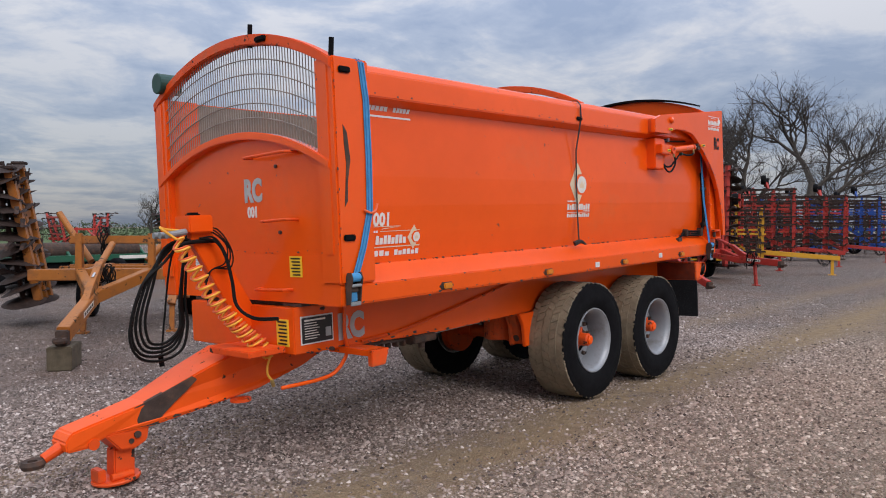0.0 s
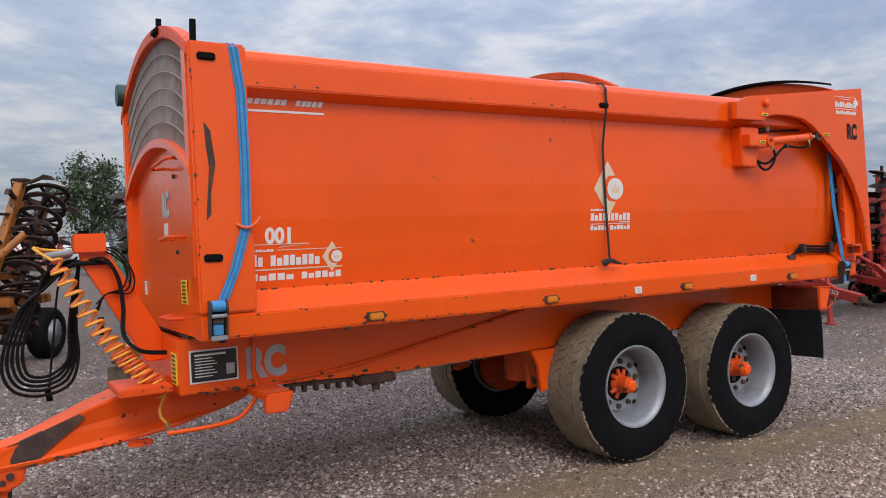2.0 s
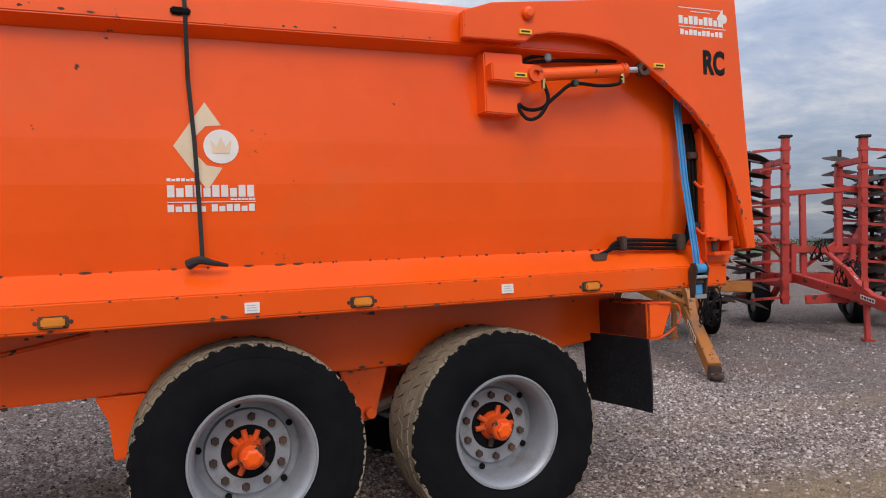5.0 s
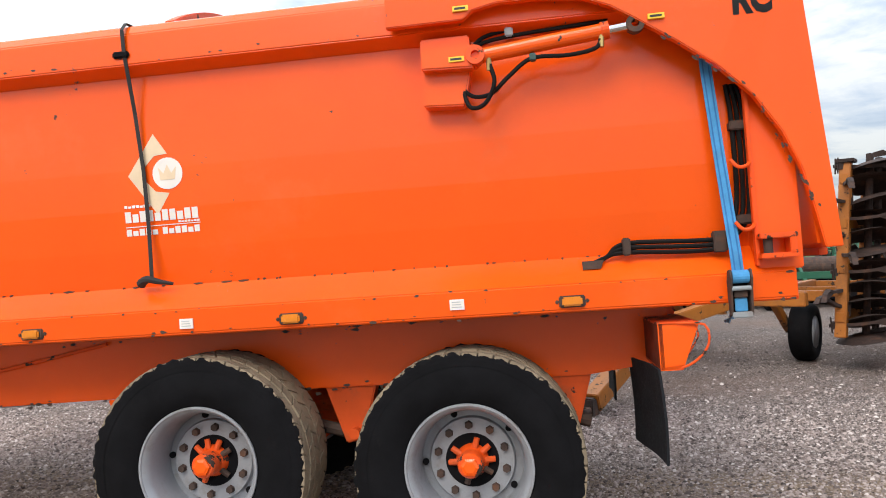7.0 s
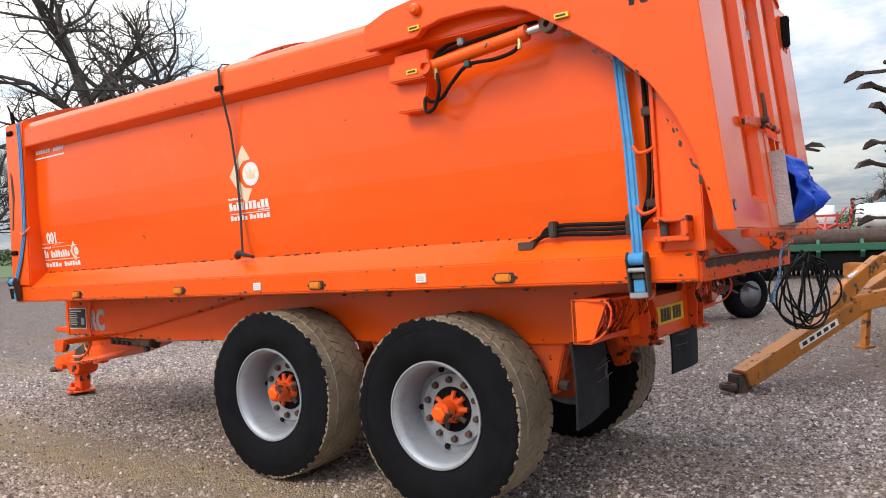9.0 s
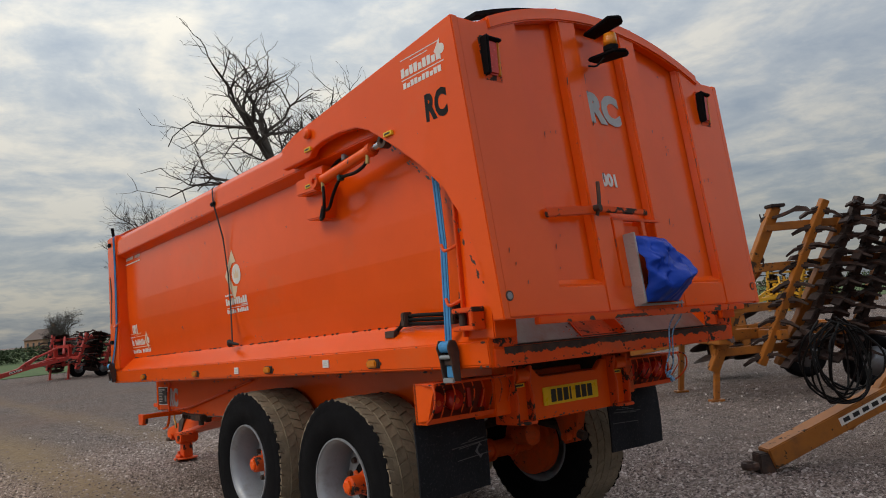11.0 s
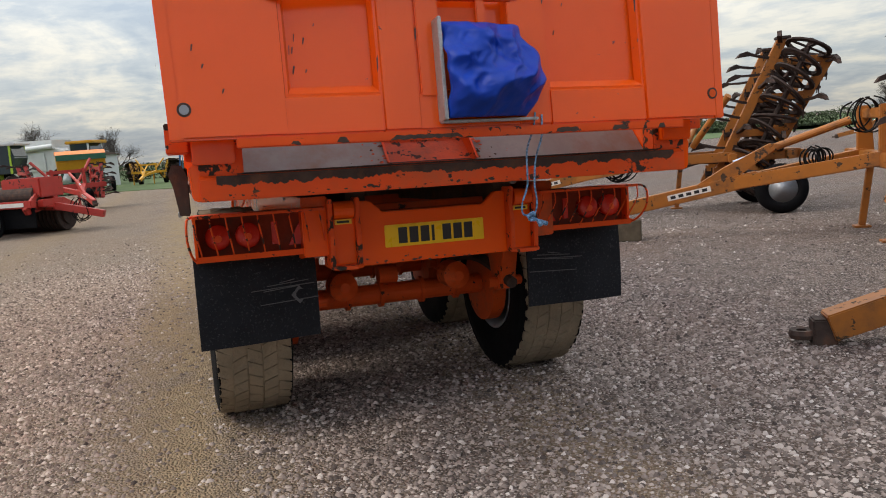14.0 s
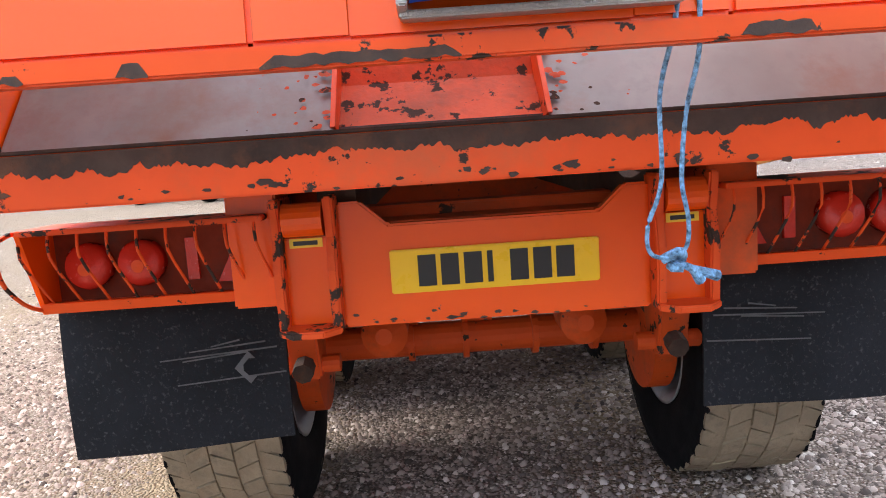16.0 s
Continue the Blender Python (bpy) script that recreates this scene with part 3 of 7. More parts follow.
for yy, z in ((-0.21, 3.13), (-1.13, 2.87)):
    part("prop_peg", rod((X0 + 0.03, yy, z - 0.04), (X0 + 0.03, yy - 0.02, z + 0.125), 0.018, n=10), rubber, trailer)
part("roller_cover", lathe([(0.075, -0.09), (0.085, -0.085), (0.085, 0.10), (0.06, 0.11)], 20, "x"), greencap, trailer, "dark green tarpaulin roller end cap", m=Matrix.Translation((X0 + 0.02, 1.02, 3.0)))
part("arch_clip", box(X0 - 0.05, X0 + 0.05, -0.50, -0.38, 3.085, 3.125, 0.01), rubber, trailer)
# little step rungs on the front
for y0, y1, z in ((-0.72, -0.17, 2.29), (-0.70, -0.36, 1.825), (-0.62, -0.25, 1.335)):
    part("rung", tube([(X0 + 0.04, y0, z), (X0 - 0.05, y0 + 0.02, z + 0.004), (X0 - 0.055, (y0 + y1) / 2, z), (X0 - 0.05, y1 - 0.02, z - 0.004), (X0 + 0.04, y1, z)], 0.011, 8, 3), paint_worn, trailer)
for y, z in ((-0.47, 2.21), (-0.49, 1.74)):
    part("front_bolt", rod((X0 + 0.04, y, z), (X0 + 0.02, y, z), 0.013, n=8), rust, trailer)

# interior: floor, mid hoop
part("body_floor", box(X0 + 0.06, 2.08, -1.0, 1.0, 1.25, 1.30), steel, trailer)
part("cover_hoop", arch_band(2.78, 3.10, 2.84, 3.165, -0.75, -0.69, half=1.1), paint_worn, trailer)

# orange diagonal scars, marker blocks
part("front_scar", prism([(-3.868, 2.43), (-3.835, 2.38), (-3.815, 2.2), (-3.845, 2.05), (-3.85, 1.93), (-3.875, 1.895), (-3.872, 1.95), (-3.862, 2.05), (-3.85, 2.18), (-3.862, 2.3)], "y", -HW - 0.026, -HW - 0.015), rust, trailer, "long dark paint scar")
for x, z, w in ((-3.84, 2.785, 0.1), (-3.85, 1.69, 0.1)):
    part("marker_block", box(x - w / 2, x + w / 2, -HW - 0.04, -HW - 0.02, z - 0.02, z + 0.022, 0.008), rubber, trailer)


def side_lamp(x, z, y=-HW - 0.004):
    base = part("side_lamp", box(x - 0.062, x + 0.062, y - 0.008, y + 0.01, z - 0.028, z + 0.028, 0.006), rust, trailer)
    part("lens", box(x - 0.047, x + 0.047, y - 0.026, y - 0.006, z - 0.022, z + 0.022, 0.008), amber, base)
    for dx in (-0.07, 0.07):
        part("lug", box(x + dx - 0.009, x + dx + 0.009, y - 0.005, y + 0.01, z - 0.009, z + 0.009, 0.004), rust, base)


for x in (-2.89, -1.52, -0.13, 1.237):
    side_lamp(x, 1.291)
for x, z in ((-0.675, 1.298), (0.694, 1.309)):
    lab = part("sticker", box(x - 0.035, x + 0.035, -HW - 0.0125, -HW - 0.004, z - 0.025, z + 0.025), whitepaint, trailer)
    for k in range(3):
        part("print", box(x - 0.024, x + 0.016 + 0.004 * k, -HW - 0.0145, -HW - 0.012, z + 0.010 - 0.012 * k, z + 0.014 - 0.012 * k), greypaint, lab)

# ---- decals on the near side; names and numbers stand as plain bars


def decal(name, shapes, mat, off=0.004, parent=None):
    """Flat shapes, given in x and z, laid on the side skin."""
    bm = bmesh.new()
    for poly in shapes:
        bm.faces.new([bm.verts.new((x, -panel_y(z) - off, z)) for x, z in poly])
    bmesh.ops.recalc_face_normals(bm, faces=bm.faces)
    ob = part(name, bm, mat, parent or trailer)
    return tagged(ob, kind="stuff") if len(shapes) > 1 else ob


def quad(x0, x1, z0, z1, slant=0.0):
    return [(x0, z0), (x1, z0), (x1 + slant, z1), (x0 + slant, z1)]


def disc(cx, cz, r, n=24):
    return [(cx + r * math.cos(6.2832 * i / n), cz + r * math.sin(6.2832 * i / n)) for i in range(n)]


def word(x0, x1, z0, z1, n, slant=0.0, gap=0.2, skip=()):
    """A row of bars standing for a word that is not spelt out."""
    w = (x1 - x0) / n
    return [quad(x0 + w * i, x0 + w * (i + 1 - gap), z0, z1 - (0.25 * (z1 - z0) if i % 3 == 1 else 0), slant) for i in range(n) if i not in skip]


def emblem(cx, cz, s, back):
    decal("emblem_diamond", [[(cx - s, cz), (cx - 0.1 * s, cz - 1.28 * s), (cx + 0.34 * s, cz - 0.62 * s), (cx - 0.1 * s, cz - 0.55 * s), (cx - 0.42 * s, cz - 0.2 * s), (cx - 0.42 * s, cz + 0.25 * s), (cx - 0.1 * s, cz + 0.58 * s), (cx + 0.34 * s, cz + 0.62 * s), (cx - 0.1 * s, cz + 1.28 * s)]], back)
    decal("emblem_disc", [disc(cx + 0.32 * s, cz, 0.5 * s)], whitepaint, 0.0045)
    decal("emblem_crown", [[(cx + 0.08 * s, cz - 0.2 * s), (cx + 0.56 * s, cz - 0.2 * s), (cx + 0.62 * s, cz + 0.2 * s), (cx + 0.45 * s, cz), (cx + 0.32 * s, cz + 0.28 * s), (cx + 0.19 * s, cz), (cx + 0.02 * s, cz + 0.2 * s)]], goldpaint, 0.006)


decal("model_decal", word(-3.60, -3.36, 2.565, 2.62, 6, 0.02) + word(-3.31, -3.14, 2.565, 2.62, 5, 0.02), whitepaint)
decal("model_decal_rule", [quad(-3.63, -3.13, 2.52, 2.533), quad(-3.63, -3.13, 2.672, 2.677), quad(-3.5, -3.2, 2.655, 2.661), quad(-3.42, -3.26, 2.64, 2.646)], whitepaint)
decal("name_decal", word(-3.60, -3.53, 1.628, 1.70, 2) + word(-3.49, -3.18, 1.628, 1.69, 8), whitepaint)
decal("small_decal", word(-3.62, -3.47, 1.712, 1.727, 7), whitepaint)
decal("decal_rule", [quad(-3.61, -3.04, 1.604, 1.612), quad(-3.62, -3.25, 1.752, 1.757), quad(-3.45, -3.04, 1.718, 1.7225), [(-3.45, 1.733), (-3.25, 1.75), (-3.42, 1.741)]], goldpaint)
decal("number_decal", word(-3.61, -3.34, 1.545, 1.585, 5) + word(-3.30, -3.04, 1.545, 1.585, 6), whitepaint)
emblem(-3.10, 1.67, 0.072, goldpaint)
emblem(-0.83, 2.08, 0.165, goldpaint)
decal("name_decal", word(-1.03, -0.62, 1.838, 1.895, 10), whitepaint)
decal("small_decal", word(-1.03, -0.88, 1.913, 1.928, 7) + word(-0.74, -0.62, 1.822, 1.832, 7), whitepaint)
decal("decal_rule", [quad(-1.03, -0.62, 1.812, 1.8165)], whitepaint)
decal("number_decal", word(-1.03, -0.85, 1.768, 1.803, 5) + word(-0.83, -0.62, 1.768, 1.803, 6), whitepaint)
bm = shifted(letters("001", 0.125, bold=0.04), Matrix.Translation((-3.435, 0, 1.80)) @ Matrix.Diagonal((0.92, 1, 1, 1)))
for v in bm.verts:
    v.co.y = v.co.y * 0.4 - panel_y(v.co.z) - 0.004
tagged(part("fleet_number", bm, whitepaint, trailer, "white painted number"), kind="stuff")
# front: stencilled letters, number, yellow label
R90 = Matrix.Rotation(radians(-90), 4, "Z")
part("stencil", shifted(letters("RC", 0.225, bold=0.05), Matrix.Translation((X0 + 0.032, -0.165, 2.045)) @ R90 @ Matrix.Diagonal((0.78, 1, 1, 1))), greypaint, trailer)
part("fleet_number", shifted(letters("001", 0.11, bold=0.035), Matrix.Translation((X0 + 0.032, -0.15, 1.89)) @ R90 @ Matrix.Diagonal((0.8, 1, 1, 1))), whitepaint, trailer)


def label_plate(x, y0, y1, z0, z1, mat, bars, ink, axis="x", d=-1):
    """A thin printed plate facing -x, with lines of print."""
    lab = part("warning_label", box(x - 0.003, x + 0.003, y0, y1, z0, z1), mat, trailer)
    for k in range(bars):
        z = z1 - (z1 - z0) * (k + 0.7) / (bars + 0.4)
        h = (z1 - z0) / bars * 0.22
        a = y0 + (y1 - y0) * 0.12
        b = y1 - (y1 - y0) * (0.12 + 0.2 * ((k * 7) % 3) / 3)
        part("print", box(x - 0.0045, x - 0.0025, a, b, z - h, z + h), ink, lab)


label_plate(X0 + 0.020, -0.74, -0.60, 1.425, 1.57, yellowlab, 6, blackpaint)
label_plate(X0 + 0.020, 0.60, 0.68, 1.45, 1.55, whitepaint, 4, greypaint)

# ---- gate arm pieces, gate
GX0, GX1, GZ0, GZ1 = 2.435, 2.300, 1.465, 3.03


def gate_x(z):
    return GX0 + (GX1 - GX0) * (z - GZ0) / (GZ1 - GZ0)


cheek = [(0.45, 2.648), (0.455, 2.79), (0.62, 2.845), (0.86, 2.872), (gate_x(3.02), 3.03), (gate_x(1.465), 1.465), (2.36, 1.465), (2.33, 1.62), (2.285, 1.82), (2.21, 2.0), (2.10, 2.17), (1.95, 2.32), (1.78, 2.45), (1.60, 2.575), (1.50, 2.64), (1.38, 2.69), (1.2, 2.712), (0.98, 2.712), (0.87, 2.69), (0.82, 2.65)]


def gate_plate(y0, y1, z0, z1, proud, bev=0.006, top=None, deep=0.03, draft=(0, 0, 0)):
    """A piece of the leaning gate face; top gives its upper edge as a function of y, draft the slope of its two flanks and its top."""
    b = bmesh.new()
    n = 6 if top else 1
    n = 24 if y1 - y0 > 1 else n
    yy = [y0 + (y1 - y0) * i / n for i in range(n + 1)]
    up = [(y, top(y) if top else z1) for y in yy]
    poly = [(y0, z0), (y1, z0), *up[::-1]]
    prism([(y, z) for y, z in poly], "x", -deep, 0.0, 0, b)
    for v in b.verts:
        if v.co.x > -0.001:
            if abs(v.co.y - y0) < 1e-4:
                v.co.y += draft[0]
            elif abs(v.co.y - y1) < 1e-4:
                v.co.y -= draft[1]
            if draft[2] and abs(v.co.z - z1) < 1e-4:
                v.co.z -= draft[2]
        v.co.x = v.co.x + gate_x(v.co.z) + proud
    soften(b, bev)
    return b


def gtop(y):
    return 3.03 if abs(y) > 1.02 else arch_z(y, 3.07, 3.285, 1.02)


gate = part("tailgate", gate_plate(-1.225, 1.225, GZ0 + 0.02, 0, -0.058, 0, lambda y: gtop(y) - 0.03), paint, trailer)
for sgn in (-1, 1):
    part("gate_cheek", prism(cheek, "y", sgn * 1.235, sgn * 1.285, 0.005), paint, gate)
    part("cheek_liner", prism([(0.47, 2.66), (0.47, 2.80), (2.2, 2.99), (2.2, 2.86), (1.3, 2.76), (0.88, 2.73)], "y", sgn * 1.175, sgn * 1.238), paint_dirty, gate)
    part("pivot_bolt", lathe([(0.034, 0), (0.034, -0.02), (0.02, -0.034), (0.0, -0.036)], 14), paint, gate, m=Matrix.Translation((0.835, sgn * 1.285, 2.80)) @ Matrix.Rotation(0 if sgn < 0 else math.pi, 4, "Z"))

for y0, y1, d0, d1 in ((-1.25, -0.77, 0, 0.022), (-0.44, -0.23, 0.02, 0.02), (0.15, 0.36, 0.02, 0.02), (0.79, 1.25, 0.022, 0)):
    b = gate_plate(y0, y1, GZ0, 0, 0.0, 0.012, lambda y: gtop(y) - 0.002, 0.061, (d0, d1, 0))
    part("gate_rib", b, paint, gate)
b = bmesh.new()
for y0, y1 in ((-0.85, -0.41), (-0.27, 0.19), (0.33, 0.82)):
    part("gate_sill_panel", gate_plate(y0, y1, GZ0, 1.66, -0.003, 0.01, None, 0.058, (0, 0, 0.04)), paint, gate)
ysn = [-1.02 + 2.04 * i / 20 for i in range(21)]
b = bmesh.new()
prism([(y, gtop(y)) for y in ysn] + [(y, gtop(y) - 0.075) for y in ysn[::-1]], "x", -0.06, 0.012, 0, b)
for v in b.verts:
    v.co.x += gate_x(v.co.z)
soften(b, 0.008)
part("gate_arch", b, paint, gate)
part("arch_seal", arch_band(3.055, 3.275, 3.075, 3.297, gate_x(3.2) - 0.16, gate_x(3.2) - 0.055, half=1.03, bev=0), rubber, gate)
part("bottom_lip", box(GX0 - 0.03, GX0 + 0.012, -1.0, 1.0, GZ0 - 0.035, GZ0 + 0.002, 0.004), paint_worn, gate)
rs = random.Random(31)
for y0, y1, h in ((-0.40, -0.09, 0.017), (0.34, 0.46, 0.02), (0.62, 0.70, 0.02), (-0.62, -0.57, 0.02), (-0.80, -0.76, 0.015), (0.86, 0.9, 0.02)):
    n = max(4, int((y1 - y0) / 0.012))
    bm = bmesh.new()
    lo = [bm.verts.new((GX0 + 0.0135, y0 + (y1 - y0) * i / n, GZ0 - 0.034 + rs.uniform(0, 0.006))) for i in range(n + 1)]
    hi = [bm.verts.new((GX0 + 0.0135, y0 + (y1 - y0) * i / n, GZ0 - 0.033 + h * min(1.0, 14 * i / n, 14 * (n - i) / n) * rs.uniform(0.75, 1.0) + 0.003)) for i in range(n + 1)]
    for i in range(n):
        bm.faces.new((lo[i], lo[i + 1], hi[i + 1], hi[i]))
    part("worn_lip", bm, rust, gate)
for sgn in (-1, 1):
    part("gate_hole", rod((gate_x(1.577) - 0.03, sgn * 1.178, 1.577), (gate_x(1.577) + 0.0035, sgn * 1.178, 1.577), 0.026, n=16), rust, gate)
    part("hole_plug", rod((gate_x(1.577) - 0.03, sgn * 1.178, 1.577), (gate_x(1.577) + 0.005, sgn * 1.178, 1.577), 0.018, n=14), silver if sgn < 0 else paint_dirty, gate)
    # lamp let into the gate corner
    z0, z1, yc = 2.69, 2.945, sgn * 1.035
    fr = part("corner_lamp", box(gate_x(2.82) - 0.03, gate_x(2.82) + 0.012, yc - 0.075, yc + 0.075, z0, z1, 0.012), chipped, gate)
    part("lens", box(gate_x(2.82), gate_x(2.82) + 0.03, yc - 0.045, yc + 0.03, z0 + 0.04, z1 - 0.03, 0.01), redlens, fr)
    part("amber_strip", box(gate_x(2.82), gate_x(2.82) + 0.026, yc + 0.03, yc + 0.048, z0 + 0.04, z1 - 0.03, 0.004), amber, fr)
    part("rubber_hood", box(gate_x(2.82) - 0.01, gate_x(2.82) + 0.055, yc - 0.07, yc - 0.05, z0 + 0.03, z1 - 0.01, 0.008), rubber, fr)
    part("hood_top", box(gate_x(2.9) - 0.01, gate_x(2.9) + 0.05, yc - 0.07, yc + 0.055, z1 - 0.03, z1 - 0.012, 0.006), rubber, fr)
# the gate narrows towards its foot
for ob in (gate, *gate.children):
    if ob.name.split(".")[0] in ("tailgate", "gate_cheek", "gate_rib"):
        for v in ob.data.vertices:
            k = min(1.0, max(0.0, (abs(v.co.y) - 0.86) / 0.36))
            v.co.y -= math.copysign(k * 0.030 * (3.03 - v.co.z) if v.co.x > 2.0 else k * 0.030 * (3.03 - v.co.z) * 0.6, v.co.y)
# latch bar, handle, hatch guides
gx = gate_x(2.03)
part("latch_bar", bar((gx + 0.022, -0.835, 2.0), (gx + 0.022, -0.40, 2.035), 0.02, 0.05, 0.006), paint_worn, gate)
part("latch_bar", bar((gx + 0.03, -0.42, 2.04), (gx + 0.03, 0.06, 2.035), 0.02, 0.035, 0.006), chipped, gate)
part("latch_lever", tube([(gx + 0.03, -0.415, 2.0), (gx + 0.05, -0.41, 2.07), (gx + 0.035, -0.385, 2.19)], 0.011, 8, 3), rust, gate)
part("latch_pin", rod((gx, -0.43, 2.04), (gx + 0.07, -0.43, 2.04), 0.018, n=10), rust, gate)
for y0, y1, z1 in ((-0.25, -0.15, 2.0), (0.02, 0.06, 1.99), (0.16, 0.20, 1.98)):
    part("hatch_guide", gate_plate(y0, y1, 1.60, z1, 0.004, 0.004, None, 0.11), paint, gate)
part("hatch_plate", gate_plate(-0.16, 0.03, 1.60, 1.96, -0.02, 0.003, None, 0.09), paint_worn, gate)
part("guide_weld", gate_plate(-0.255, 0.21, 1.985, 2.0, 0.006, 0.002), paint_worn, gate)
# scratches in the paint
bm = bmesh.new()
rs = random.Random(12)
for cy, cz, n in ((-0.74, 1.80, 12), (-0.62, 2.45, 3), (0.62, 2.5, 4), (0.9, 2.2, 5), (0.4, 1.95, 3), (-1.1, 1.7, 3)):
    for _ in range(n):
        y, z = cy + rs.uniform(-0.08, 0.08), cz + rs.uniform(-0.10, 0.10)
        h, w = rs.uniform(0.008, 0.04), rs.uniform(0.002, 0.005)
        pr = 0.0025 if (abs(y) > 0.83 or -0.43 < y < -0.25 or 0.17 < y < 0.35) else -0.0555
        bm.faces.new([bm.verts.new((gate_x(zz) + pr, yy, zz)) for yy, zz in ((y, z), (y + w, z), (y + w * 2.5, z + h), (y + w, z + h))])
part("paint_scratches", bm, rust, gate)
bm = bmesh.new()
for yc in (-0.425, 0.795, 0.345, -0.255):
    z = 1.7
    while z < 3.0:
        h = rs.uniform(0.01, 0.09)
        if rs.random() < (0.7 if yc > 0.7 else 0.35):
            w = rs.uniform(0.002, 0.007)
            bm.faces.new([bm.verts.new((gate_x(zz) + 0.0035, yy, zz)) for yy, zz in ((yc - w, z), (yc + w * 0.3, z + 0.2 * h), (yc + w, z + h), (yc - w, z + 0.8 * h))])
        z += h + rs.uniform(0.02, 0.12)
part("rust_streaks", bm, rust, gate)
RZ = Matrix.Rotation(radians(90), 4, "Z")
part("stencil", shifted(letters("RC", 0.25, bold=0.06), Matrix.Translation((gate_x(2.68) - 0.0555, -0.05, 2.685)) @ Matrix.Rotation(radians(-6.9), 4, "Y") @ RZ @ Matrix.Diagonal((0.95, 1, 1, 1))), greypaint, gate)
part("fleet_number", shifted(letters("001", 0.105, bold=0.045), Matrix.Translation((gate_x(2.235) - 0.0555, -0.12, 2.238)) @ Matrix.Rotation(radians(-6.9), 4, "Y") @ RZ), whitepaint, gate)
# cheek decals
bm = bmesh.new()
for q in word(1.86, 2.2, 2.80, 2.85, 9) + word(1.87, 2.2, 2.735, 2.768, 10) + [quad(1.86, 2.22, 2.782, 2.787), quad(1.86, 2.2, 2.895, 2.9), quad(1.95, 2.1, 2.875, 2.88)] + [[(2.15, 2.85), (2.2, 2.79), (2.2, 2.91)], disc(2.205, 2.85, 0.028, 14)]:
    bm.faces.new([bm.verts.new((x, -1.2885, z + 0.03)) for x, z in q])
part("cheek_decal", bm, whitepaint, gate)
part("stencil", shifted(letters("RC", 0.19, 0.0008, bold=0.05), Matrix.Translation((2.12, -1.285, 2.60)) @ Matrix.Diagonal((0.7, 1, 1, 1))), blackpaint, gate)
# lay the cheek's lettering on its inward-leaning face
for ob in [o for o in gate.children if o.name.split(".")[0] == "gate_cheek"]:
    bm = bmesh.new()
    bm.from_mesh(ob.data)
    bmesh.ops.triangulate(bm, faces=bm.faces[:])
    bm.to_mesh(ob.data)
    if bm.verts[:][0].co.y < 0:
        tree = BVHTree.FromBMesh(bm)
        for mark in gate.children:
            if mark.name.split(".")[0] in ("cheek_decal", "stencil") and mark.data.vertices[0].co.y < -1.2:
                for v in mark.data.vertices:
                    hit = tree.ray_cast(Vector((v.co.x, -2.0, v.co.z)), Vector((0, 1, 0)))[0]
                    if hit:
                        v.co.y = hit.y - 0.0022
    bm.free()
# beacon between two rubber wings
for z, ang in ((3.145, 8), (2.985, -4)):
    part("beacon_wing", shifted(prism([(0.0, -0.055), (0.21, -0.075), (0.25, 0.0), (0.21, 0.075), (0.0, 0.055)], "z", -0.012, 0.012, 0.008), Matrix.Translation((gate_x(z) - 0.02, -0.11, z)) @ Matrix.Rotation(radians(-ang), 4, "Y")), rubber, gate)
part("beacon_base", rod((gate_x(3.0) + 0.12, -0.11, 3.0), (gate_x(3.0) + 0.12, -0.11, 3.03), 0.045, n=18), rubber, gate)
part("beacon", lathe([(0.04, 0), (0.042, 0.03), (0.036, 0.075), (0.0, 0.085)], 20, "z"), amber, gate, "amber warning beacon", True, Matrix.Translation((gate_x(3.0) + 0.12, -0.11, 3.03)))
part("beacon_wire", tube([(gate_x(2.97) + 0.1, -0.15, 2.97), (gate_x(2.9) + 0.05, -0.18, 2.92), (gate_x(2.88), -0.20, 2.93)], 0.006, 6, 3), blackhose, gate)

# ---- rear sill and opening below the gate
SX = 2.262
part("rear_sill", prism([(SX - 0.085, 1.236), (SX - 0.005, 1.236), (SX - 0.005, 1.325), (SX - 0.02, 1.338), (SX - 0.085, 1.338)], "y", -HW + 0.03, HW - 0.03, 0.004), paint_worn, trailer)
bm = bmesh.new()
rs = random.Random(8)
n = 520
top = [(SX - 0.0042, -1.08 + 2.16 * i / n, 1.334) for i in range(n + 1)]
low = []
zz = 1.30
for i in range(n + 1):
    y = -1.08 + 2.16 * i / n
    aim = 1.298 + 0.013 * noise.noise((y * 5.0, 3.0, 1.0)) + 0.016 * noise.noise((y * 17.0, 5.0, 2.0))
    zz += rs.uniform(-0.005, 0.005) + 0.35 * (aim - zz)
    zz = min(1.322, max(1.266, zz))
    low.append((SX - 0.0038, y, zz))
for i in range(n):
    bm.faces.new([bm.verts.new(p) for p in (top[i], top[i + 1], low[i + 1], low[i])])
part("worn_sill_edge", bm, rust, trailer)
part("sill_top", box(SX - 0.17, SX - 0.012, -1.0, 1.0, 1.336, 1.343, 0.002), rust, trailer)
part("sill_weld", box(SX - 0.178, SX - 0.166, -1.0, 1.0, 1.342, 1.352, 0.003), zinc, trailer)
